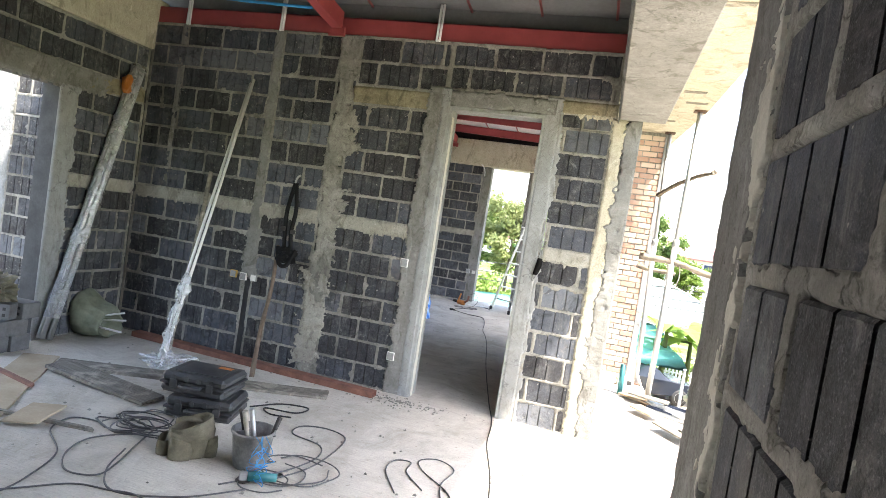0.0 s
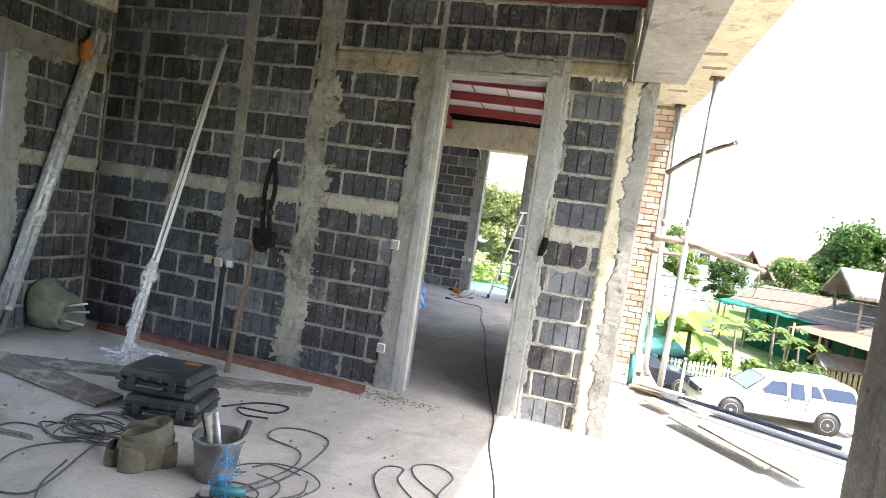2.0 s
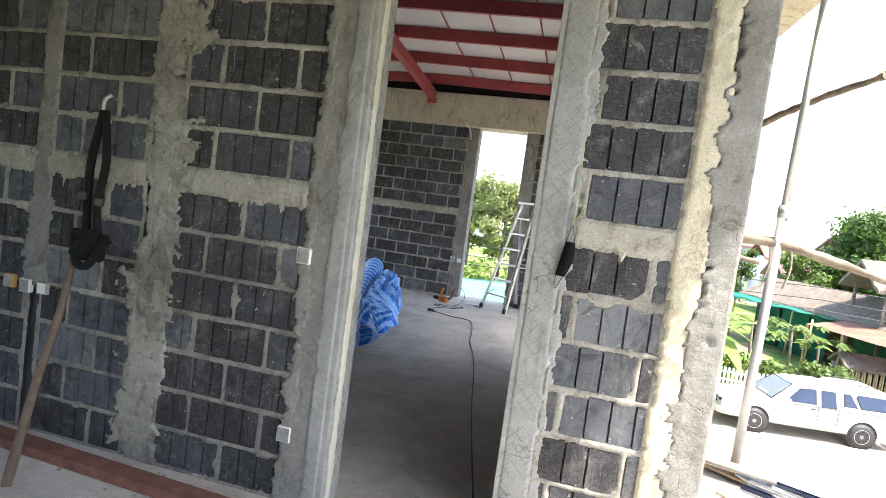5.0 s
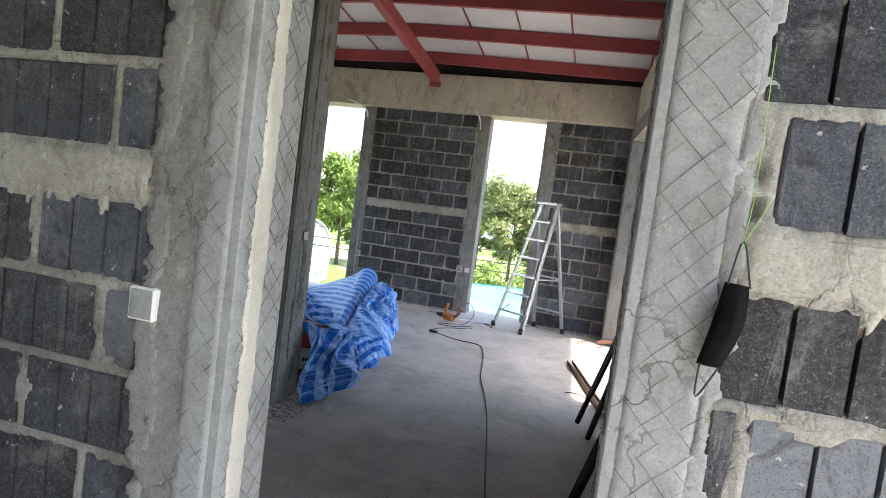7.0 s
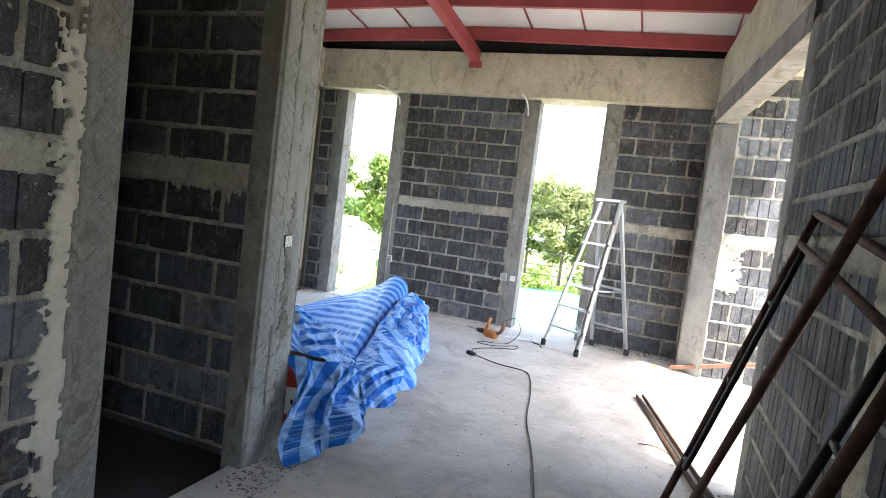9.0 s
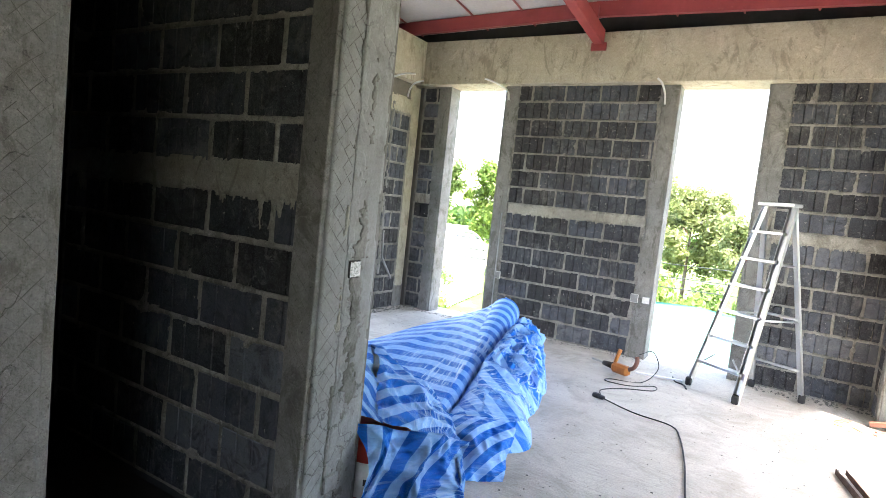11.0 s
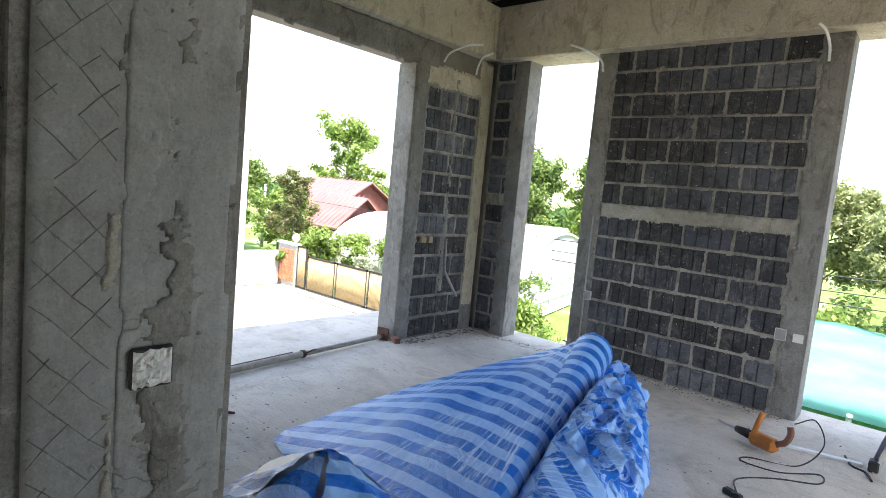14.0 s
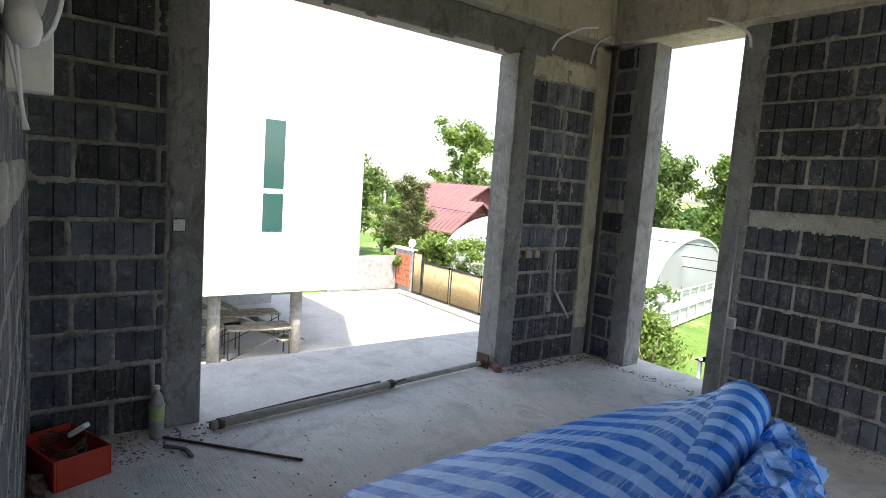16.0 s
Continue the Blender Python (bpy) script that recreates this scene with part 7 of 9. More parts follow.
box(bm, (0.05, -0.02, 0.1), (0.17, 0.02, 0.125), 0.006, pose(0.02, 0.04, 0.05, 0, -35, 20))
part("brush", bm, WHITE_PLASTIC, tray, "white plastic brush handle")
tray.matrix_world = pose(-4.83, 8.29, 0.0, 0, 0, 20)
bm = bm_new()
lump(bm, (-4.62, 8.12, 0.05), (0.13, 0.1, 0.06), 0.5, 2.2, 14, 16)
tagged(part("wire_rag", bm, RUST, None), "brown tangle of wire and rag on the floor", "wire tangle")

# bulb, cord and tube bracket on the near wall
lamp = thing("work_lamp", "unlit white bulb with looped cord hung on a white tube bracket", "lamp")
bm = bm_new()
box(bm, (-0.025, 0.0, -0.28), (0.025, 0.085, 0.28), 0.004)
part("bracket", bm, WHITE_PLASTIC, lamp)
bm = bm_new()
lathe(bm, [(0.006, -0.075), (0.022, -0.068), (0.032, -0.045), (0.033, -0.025), (0.027, 0.0), (0.024, 0.0), (0.02, 0.05), (0.019, 0.1)], 20, 0, pose(0.1, 0.03, -0.13, 6, 0, 0))
part("bulb", bm, WHITE_PLASTIC, lamp, "white bulb with a grey collar", True)
for k in range(4):
    bm = bm_new()
    tube(bm, [(0.05 + 0.012 * k, 0.055 + (0.03 + 0.006 * k) * math.sin(a), -0.02 + (0.13 + 0.012 * k) * math.cos(a)) for a in [2 * math.pi * j / 20 for j in range(21)]], 0.005, 6)
    part("cord_loop", bm, PVC, lamp, "grey-white cord loop")
for k in range(2):
    bm = bm_new()
    tube(bm, smooth_path([(0.1, 0.01 + 0.012 * k, 0.1), (0.11, 0.0 + 0.02 * k, -0.1), (0.1, 0.03, -0.3), (0.09, 0.035 + 0.006 * k, -0.36)], 5), 0.0045, 6)
    part("cord_tail", bm, PVC, lamp, "hanging cord end")
lamp.matrix_world = pose(-3.1, 8.073, 1.94, 0, 0, NEAR - 180)

# electrical boxes and conduit ends in the far room
wall_box("white plastic wall box beside the window", pose(-3.73, 12.575, 0.63), WHITE_PLASTIC, 0.075, 0.085)
wall_box("white plastic wall box beside the window", pose(-2.1, 12.575, 0.635), WHITE_PLASTIC, 0.08, 0.09)
wall_box("pale grey wall box stuffed with paper", pose(-1.98, 12.575, 0.63), PLASTER_LIGHT, 0.08, 0.075)
wall_box("metal box stuffed with paper in the jamb", pose(XP + 0.008, 7.896, 1.163, 0, 0, 90), FOIL, 0.066, 0.066, 0.009)
wall_box("metal box filled with mortar low in the jamb", pose(XP + 0.008, 7.87, 0.34, 0, 0, 90), PLASTER, 0.08, 0.07, 0.012)
wall_box("metal box stuffed with foil paper", pose(XL + 0.008, 8.86, 1.2, 0, 0, 90), FOIL, 0.07, 0.075, 0.008)
wall_box("yellow plastic wall box in the block wall", pose(XL + 0.004, 11.68, 0.99, 0, 0, 90), YELLOW_BOX, 0.075, 0.06)
wall_box("yellow plastic wall box in the block wall", pose(XL + 0.004, 11.78, 0.99, 0, 0, 90), YELLOW_BOX, 0.06, 0.06)
for k, pts in enumerate(([(-3.84, 12.56, 2.72), (-3.85, 12.5, 2.82), (-3.95, 12.34, 2.88), (-4.05, 12.28, 2.91)], [(-2.06, 12.56, 2.68), (-2.06, 12.5, 2.78), (-2.08, 12.4, 2.86), (-2.12, 12.36, 2.9)],
                         [(-5.1, 12.25, 2.7), (-5.04, 12.2, 2.78), (-4.9, 12.1, 2.83), (-4.75, 12.05, 2.84)], [(-5.1, 11.75, 2.72), (-5.03, 11.75, 2.8), (-4.9, 11.85, 2.88), (-4.8, 11.95, 2.9)])):
    bm = bm_new()
    tube(bm, smooth_path(pts, 5), 0.0105, 7)
    tagged(part("conduit", bm, PVC, None), "bent white plastic conduit end under the beam", "conduit", "conduits")
for x, y0, y1 in ((-3.76, 0.0, 1.5), ):
    bm = bm_new()
    tube(bm, [(x, 12.552, 0.02), (x, 12.552, 1.38)], 0.009, 6)
    tagged(part("conduit", bm, GALV, None), "grey conduit let into the wall edge", "conduit", "conduits")
bm = bm_new()
tube(bm, [(XL + 0.012, 12.03, 1.0), (XL + 0.012, 12.05, 0.66), (XL + 0.012, 12.28, 0.38)], 0.016, 6)
tagged(part("conduit_chase", bm, PLASTER_LIGHT, None), "pale mortar over a bent conduit in the wall", "conduit", "conduits")

# dust and crumbs along the far room's walls
rs = random.Random(77)
verts, faces = [], []
for k in range(520):
    w = k % 5
    if w == 0:
        x, y = rs.uniform(-3.9, -1.9), 12.5 - abs(rs.gauss(0, 0.09))
    elif w == 1:
        x, y = -5.02 + abs(rs.gauss(0, 0.14)), rs.choice((rs.uniform(8.1, 9.0), rs.uniform(11.4, 12.5)))
    elif w == 2:
        x, y = -2.05 + abs(rs.gauss(0, 0.12)), rs.uniform(7.6, 8.1)
    elif w == 3:
        x, y = rs.uniform(-2.0, 0.2), rs.uniform(5.6, 12.0)
    else:
        x, y = rs.uniform(-5.0, -4.4), rs.uniform(8.1, 12.3)
    s = rs.uniform(0.002, 0.007)
    b = len(verts)
    for dx, dy, dz in ((-1, -1, 0), (1, -0.8, 0), (0.8, 1, 0), (-1, 0.9, 0), (0.1, 0, 1.1)):
        verts.append((x + dx * s * rs.uniform(0.6, 1.2), y + dy * s * rs.uniform(0.6, 1.2), dz * s))
    faces += [(b, b + 1, b + 4), (b + 1, b + 2, b + 4), (b + 2, b + 3, b + 4), (b + 3, b, b + 4)]
me = bpy.data.meshes.new("rubble")
me.from_pydata(verts, [], faces)
me.materials.append(MORTAR)
tagged(new("rubble", me), "crumbs of dry mortar along the walls", "rubble", kind="stuff")

# crumbs of mortar and dust along the walls of the far room and the hall
rs = random.Random(71)
verts, faces = [], []
for x0, x1, y0, y1, n, big in ((-5.05, -3.9, 12.42, 12.56, 200, 0.009), (-3.85, -2.0, 12.45, 12.56, 260, 0.009), (-1.0, 0.05, 12.35, 12.56, 160, 0.014), (-5.1, -4.75, 8.3, 9.05, 150, 0.011), (-5.0, -3.2, 8.25, 9.6, 160, 0.007),
                               (-2.12, -1.9, 7.5, 8.05, 240, 0.008), (-2.1, -1.95, 5.7, 6.9, 160, 0.014), (0.05, 0.27, 6.0, 9.0, 300, 0.016), (-5.1, -4.95, 11.4, 12.5, 160, 0.016), (-4.9, 0.1, 8.5, 12.3, 420, 0.006)):
    for k in range(n):
        x, y = rs.uniform(x0, x1), rs.uniform(y0, y1)
        s_ = big * rs.uniform(0.25, 1.0) ** 2 + 0.0015
        b = len(verts)
        for dx, dy, dz in ((-1, -1, 0), (1, -0.8, 0), (0.8, 1, 0), (-1, 0.9, 0), (0.1, 0, 0.9)):
            verts.append((x + dx * s_ * rs.uniform(0.5, 1.3), y + dy * s_ * rs.uniform(0.5, 1.3), 0.0005 + dz * s_))
        faces += [(b, b + 1, b + 4), (b + 1, b + 2, b + 4), (b + 2, b + 3, b + 4), (b + 3, b, b + 4)]
me = bpy.data.meshes.new("mortar_crumbs")
me.from_pydata(verts, [], faces)
me.materials.append(PLASTER)
tagged(new("mortar_crumbs", me), "grey mortar crumbs scattered along the walls", "rubble", kind="stuff")

# ---- things on the front balcony ----
LOG_BARK = speckled("weathered_log_bark", (0.1, 0.078, 0.06), (0.3, 0.25, 0.19), 9, 0.95, 0.9, 70)


def steel_prop(label, foot_, top_, group="props"):
    o = thing("steel_prop", label, "prop", group=group)
    f, t = Vector(foot_), Vector(top_)
    mid = f.lerp(t, 0.56)
    b = bm_new()
    tube(b, [f, mid], 0.03, 12)
    part("outer_tube", b, GALV, o)
    b = bm_new()
    tube(b, [mid, t], 0.024, 12)
    part("inner_tube", b, GALV, o)
    for p in (f, t):
        b = bm_new()
        box(b, (p.x - 0.06, p.y - 0.06, p.z - 0.006), (p.x + 0.06, p.y + 0.06, p.z + 0.006), 0.002)
        part("end_plate", b, RUST, o, "rusty end plate")
    b = bm_new()
    tube(b, [mid - Vector((0, 0, 0.05)), mid + Vector((0, 0, 0.03))], 0.037, 12)
    part("collar", b, GALV, o)
    return o


steel_prop("galvanised steel prop between the balcony floor and the slab", (1.27, 7.03, 0.012), (1.3, 6.94, 3.11))
steel_prop("rusty steel prop against the brick wall", (1.2, 7.86, 0.012), (1.137, 8.2, 3.11))
for k, (pts, rr, lb) in enumerate((([(1.1, 7.9, 2.3), (1.2, 7.45, 2.37), (1.34, 6.95, 2.43), (1.43, 6.25, 2.41)], 0.026, "rough branch tied across the prop"),
                                   ([(0.95, 7.0, 1.55), (1.3, 6.99, 1.535), (1.6, 6.95, 1.47), (2.0, 6.95, 1.37)], 0.034, "rough log tied across the props"),
                                   ([(1.0, 8.05, 1.42), (1.18, 8.02, 1.4), (1.45, 7.98, 1.39)], 0.03, "rough log tied across the props"))):
    b = bm_new()
    sp = smooth_path(pts, 8)
    tube(b, sp, [rr * (1.08 - 0.4 * i / len(sp)) * (1 + 0.35 * noise.noise(Vector((i * 0.9, k * 3.3, 0)))) for i in range(len(sp))], 9)
    for v in b.verts:
        v.co += Vector((0, 0, 1)) * 0.008 * noise.noise(v.co * 14) + Vector((0, 0.006, 0)) * noise.noise(v.co * 40)
    tagged(part("branch", b, LOG_BARK, None), lb, "branch", "branches on the props")
for k, (x, y, z) in enumerate(((1.24, 7.0, 1.53), (1.94, 6.96, 1.37), (1.36, 6.99, 1.51))):
    b = bm_new()
    tube(b, smooth_path([(x, y - 0.03, z), (x + 0.01, y - 0.04, z - 0.12), (x - 0.015, y - 0.03, z - 0.25)], 4), 0.006, 5)
    tagged(part("rope_end", b, WOOD_GREY, None), "loose rope end hanging from the log", "rope", "rope ends")
BLUE_STEEL = speckled("dark_blue_steel", (0.03, 0.04, 0.07), (0.08, 0.1, 0.15), 6, 0.4, 0.05, 60, 0.5)
rs = random.Random(19)
for k in range(7):
    b = bm_new()
    l = 1.62 - 0.06 * k
    box(b, (0, 0, 0), (l, 0.05, 0.003))
    box(b, (0, 0, 0), (l, 0.003, 0.03))
    box(b, (0, 0.047, 0), (l, 0.05, 0.03))
    tagged(part("steel_channel", b, BLUE_STEEL if k % 2 else GALV, None, m=pose(1.2 + 0.045 * k, 6.7 + 0.035 * k, 0.005 + 0.018 * (k % 3), 0, 0, -28 + rs.uniform(-1.5, 1.5))), "long dark steel channel on the balcony floor", "steel channel", "steel channels")
for k, (x, y, r, l, w, mt) in enumerate(((1.02, 7.12, -32, 0.5, 0.16, WOOD_RAW), (1.3, 6.95, -52, 0.55, 0.13, GALV), (1.12, 6.58, -46, 0.28, 0.17, PLY), (1.32, 6.12, -52, 0.9, 0.2, WOOD_GREY), (1.52, 6.0, -55, 0.9, 0.16, WOOD_GREY), (1.08, 6.95, -15, 0.4, 0.12, WOOD_GREY))):
    b = bm_new()
    box(b, (0, -w / 2, 0), (l, w / 2, 0.018), 0.002)
    tagged(part("board", b, mt, None, m=pose(x, y, 0.03 + 0.012 * k, 0, 1, r)), "scrap board lying on the balcony", "board", "boards on the balcony")
b = bm_new()
tube(b, [(1.0, 7.2, 0.0), (0.99, 7.2, 0.33)], 0.03, 10)
tagged(part("pipe_stub", b, TEAL_PLASTIC, None), "blue plastic pipe stub standing in the slab", "pipe")
b = bm_new()
box(b, (0, 0, 0), (0.19, 0.09, 0.09), 0.004)
for i in range(2):
    box(b, (0.03 + i * 0.08, -0.002, 0.025), (0.08 + i * 0.08, 0.002, 0.07), 0.0, None, 1)
tagged(part("hollow_brick", b, [CREAM, RUBBER], None, m=pose(0.98, 7.6, 0.0, 0, 0, 10)), "pale two-hole brick on the balcony", "brick")

# ---- yard, road, neighbours ----
YARD = speckled("pale_concrete_yard", (0.36, 0.34, 0.3), (0.5, 0.48, 0.43), 0.7, 0.9, 0.15, 8)
DIRT = speckled("pale_dry_soil", (0.27, 0.235, 0.19), (0.42, 0.38, 0.32), 0.5, 0.95, 0.3, 7)


def flat(name, pts, z, mat, label, thick=0.06):
    b = bm_new()
    lo = [b.verts.new((x, y, z)) for x, y in pts]
    f = b.faces.new(lo)
    r = bmesh.ops.extrude_face_region(b, geom=[f])
    bmesh.ops.translate(b, vec=(0, 0, thick), verts=[e for e in r["geom"] if isinstance(e, bmesh.types.BMVert)])
    bmesh.ops.recalc_face_normals(b, faces=b.faces)
    return tagged(part(name, b, mat, None), label, name, kind="structure")


flat("yard", [(-26.5, 13.5), (-14.5, 11.5), (-8.5, 16), (-10, 24.6), (-26.0, 24.6)], GROUND - 0.02, YARD, "bright pale concrete yard inside the gate")
flat("driveway", [(-5.0, 13.5), (14, 11.0), (26, 20), (24, 26.0), (1.5, 26.4), (-7, 24)], GROUND - 0.02, DIRT, "sunlit pale soil and concrete driveway")
flat("pavement", [(2.2, -8), (14, -8), (14, 11.2), (2.2, 13.3)], GROUND - 0.03, DIRT, "pale soil beside the house")
flat("path", [(-14.5, -8), (-6.6, -8), (-6.6, 13), (-9, 15.8), (-14.5, 11.5)], GROUND - 0.03, DIRT, "pale soil beside the house")
# lower storey under the slab
bm = bm_new()
box(bm, (-6.1, -2.6, GROUND), (1.18, 12.85, -0.19))
tagged(part("wall_lower", bm, WHITE_WALL, None), "plain lower storey of the house", "wall", kind="structure")


def leaf_mat(name, a, b):
    n = Nodes(name, 0.55, spec=0.35)
    c = n.mix(n.island(), a, b)
    n.color(c)
    n.b.inputs["Subsurface Weight"].default_value = 0.0
    tr = n.t.nodes.new("ShaderNodeBsdfTranslucent")
    mx = n.t.nodes.new("ShaderNodeMixShader")
    mx.inputs[0].default_value = 0.45
    n.link(c, tr.inputs[0])
    out = n.t.nodes["Material Output"]
    n.link(n.b.outputs[0], mx.inputs[1])
    n.link(tr.outputs[0], mx.inputs[2])
    n.link(mx.outputs[0], out.inputs[0])
    return n.m


LEAF_DARK = leaf_mat("dark_leaves", (0.03, 0.07, 0.017), (0.08, 0.145, 0.033))
LEAF_MID = leaf_mat("green_leaves", (0.07, 0.125, 0.03), (0.155, 0.22, 0.065))
LEAF_BRIGHT = leaf_mat("bright_leaves", (0.1, 0.17, 0.03), (0.2, 0.28, 0.07))
LEAF_OLIVE = leaf_mat("olive_leaves", (0.06, 0.085, 0.022), (0.13, 0.15, 0.05))
LEAF_PALE = leaf_mat("dusty_pale_leaves", (0.13, 0.17, 0.06), (0.26, 0.29, 0.13))
LEAF_REDDISH = leaf_mat("reddish_leaves", (0.07, 0.12, 0.025), (0.16, 0.13, 0.07))
BARK = speckled("bark", (0.08, 0.06, 0.045), (0.2, 0.16, 0.12), 6, 0.95, 0.6, 30)


def leaves(name, parent, clumps, n, size, mat, seed):
    """Many small leaf faces gathered in clumps (x, y, z, radius)."""
    rng = np.random.RandomState(seed)
    c = np.array(clumps)
    w = c[:, 3] ** 2
    idx = rng.choice(len(c), n, p=w / w.sum())
    d = rng.normal(size=(n, 3))
    d /= np.linalg.norm(d, axis=1)[:, None]
    r = c[idx, 3] * np.abs(rng.normal(0.55, 0.42, n))
    p = c[idx, :3] + d * r[:, None] * np.array([1, 1, 0.8])
    u = rng.normal(size=(n, 3))
    u -= d * (u * d).sum(1)[:, None] * 0.6
    u /= np.linalg.norm(u, axis=1)[:, None]
    v = np.cross(u, d + rng.normal(size=(n, 3)) * 0.7)
    v /= np.linalg.norm(v, axis=1)[:, None]
    s = size * rng.uniform(0.6, 1.3, n)[:, None]
    q = np.stack([p - u * s, p - v * s * 0.45, p + u * s, p + v * s * 0.45], 1).reshape(-1, 3)
    f = np.arange(4 * n).reshape(-1, 4)
    me = bpy.data.meshes.new(name)
    me.from_pydata(q.tolist(), [], f.tolist())
    me.materials.append(mat)
    ob = new(name, me)
    ob.parent = parent
    return ob


def tree(label, x, y, height, spread, mat, seed, n=5000, size=0.22, crown_from=0.3, bare=0.0, base=None):
    """A tapered trunk with limbs, and a crown of leaf clumps with gaps."""
    rng = random.Random(seed)
    z0 = GROUND if base is None else base
    o = thing("tree", label, "tree", pose(x, y, z0), group="trees")
    b = bm_new()
    lean_ = (rng.uniform(-0.3, 0.3), rng.uniform(-0.3, 0.3))
    hgt = height * 0.75
    tr = [Vector((lean_[0] * k / 5, lean_[1] * k / 5, hgt * k / 5)) for k in range(6)]
    tube(b, tr, [0.03 * height * (1 - 0.15 * k) * 0.6 for k in range(6)], 8)
    clumps = []
    nl = 9
    for k in range(nl):
        q = crown_from + (1 - crown_from) * (k + 0.5) / nl
        p = tr[0].lerp(tr[-1], min(1, q))
        a = k * 2.4 + rng.uniform(-0.4, 0.4)
        reach = spread * rng.uniform(0.45, 0.85) * (1.1 - 0.55 * abs(q - 0.5))
        tip = p + Vector((math.cos(a) * reach, math.sin(a) * reach, height * rng.uniform(0.02, 0.18)))
        tip.z = min(tip.z, height * 0.95)
        mid = p.lerp(tip, 0.5) + Vector((0, 0, 0.06 * height))
        tube(b, [p, mid, tip], [0.012 * height * 0.6, 0.008 * height * 0.6, 0.003 * height], 5)
        for j in range(6):
            c = p.lerp(tip, 0.35 + 0.13 * j)
            clumps.append((c.x + rng.uniform(-0.3, 0.3) * spread * 0.5, c.y + rng.uniform(-0.3, 0.3) * spread * 0.5, c.z + rng.uniform(-0.06, 0.1) * height, spread * rng.uniform(0.1, 0.24)))
    for k in range(4):
        clumps.append((rng.uniform(-0.3, 0.3) * spread, rng.uniform(-0.3, 0.3) * spread, height * rng.uniform(0.72, 0.92), spread * rng.uniform(0.2, 0.3)))
    part("trunk", b, BARK, o, m=Matrix())
    leaves("crown", o, clumps, n, size, mat, seed)
    return o


def bush(label, x, y, w, d, h, mat, seed, n=2200, size=0.12, base=None):
    rng = random.Random(seed)
    o = thing("bush", label, "bush", pose(x, y, GROUND if base is None else base), group="bushes")
    clumps = [(rng.uniform(-w / 2, w / 2), rng.uniform(-d / 2, d / 2), rng.uniform(0.25, 0.8) * h, min(d, h) * rng.uniform(0.22, 0.4)) for k in range(max(6, int(w * 3)))]
    b = bm_new()
    for k in range(4):
        tube(b, [(rng.uniform(-w / 4, w / 4), 0, 0), (rng.uniform(-w / 3, w / 3), 0, h * 0.6)], [0.03, 0.012], 5)
    part("stems", b, BARK, o, m=Matrix())
    leaves("foliage", o, clumps, n, size, mat, seed)
    return o


def banana(x, y, h, seed):
    """A banana plant: a soft stem and long arching blades."""
    rng = random.Random(seed)
    o = thing("banana_plant", "bright green banana plant with arching leaves", "plant", pose(x, y, GROUND), group="banana plants")
    b = bm_new()
    tube(b, [(0, 0, 0), (0.03, 0, h * 0.35), (0, 0, h * 0.62)], [0.13, 0.1, 0.07], 9)
    part("stem", b, LEAF_OLIVE, o, m=Matrix())
    for k in range(9):
        a = k * 0.75 + rng.uniform(-0.25, 0.25)
        ln = h * rng.uniform(0.5, 0.72)
        up = rng.uniform(0.25, 0.85)
        b = bm_new()
        rows = []
        for j in range(10):
            t = j / 9
            r = ln * t
            z = h * 0.6 + ln * (up * t - 0.75 * t * t * (1.1 - up * 0.5))
            wdt = 0.02 + 0.3 * math.sin(math.pi * min(1, t * 1.02)) ** 0.7
            c = Vector((math.cos(a) * r, math.sin(a) * r, z))
            sd = Vector((-math.sin(a), math.cos(a), 0)) * wdt
            rows.append([b.verts.new(c - sd + Vector((0, 0, 0.1 * wdt))), b.verts.new(c), b.verts.new(c + sd + Vector((0, 0, 0.1 * wdt)))])
        for p, q in zip(rows, rows[1:]):
            for i in range(2):
                b.faces.new((p[i], p[i + 1], q[i + 1], q[i]))
        part("leaf", b, LEAF_BRIGHT, o, m=Matrix())
    return o


def papaya(x, y, h, seed):
    """A papaya: a thin stem and a head of lobed leaves on long stalks."""
    rng = random.Random(seed)
    o = thing("papaya_tree", "young papaya tree with broad lobed leaves", "tree", pose(x, y, GROUND), group="papaya trees")
    b = bm_new()
    tube(b, [(0, 0, 0), (0.05, 0, h * 0.5), (0, 0.02, h)], [0.08, 0.06, 0.04], 7)
    part("stem", b, BARK, o, m=Matrix())
    for k in range(14):
        a = k * 0.9 + rng.uniform(-0.2, 0.2)
        ln = rng.uniform(0.7, 1.25)
        tip = Vector((math.cos(a) * ln, math.sin(a) * ln, h + rng.uniform(-0.45, 0.4)))
        b = bm_new()
        tube(b, [(0, 0, h - 0.1), tip * 0.5 + Vector((0, 0, h * 0.5 + 0.1)), tip], 0.013, 4)
        for i in range(7):
            fa = a + (i - 3) * 0.55
            l2 = 0.5 * (1 - 0.1 * abs(i - 3))
            e = tip + Vector((math.cos(fa) * l2, math.sin(fa) * l2, -0.1 - 0.05 * abs(i - 3)))
            sd = Vector((-math.sin(fa), math.cos(fa), 0)) * 0.1
            m1 = tip.lerp(e, 0.55)
            vs = [b.verts.new(v) for v in (tip, m1 + sd, e, m1 - sd)]
            b.faces.new(vs)
        part("leaf", b, LEAF_MID, o, m=Matrix())
    return o


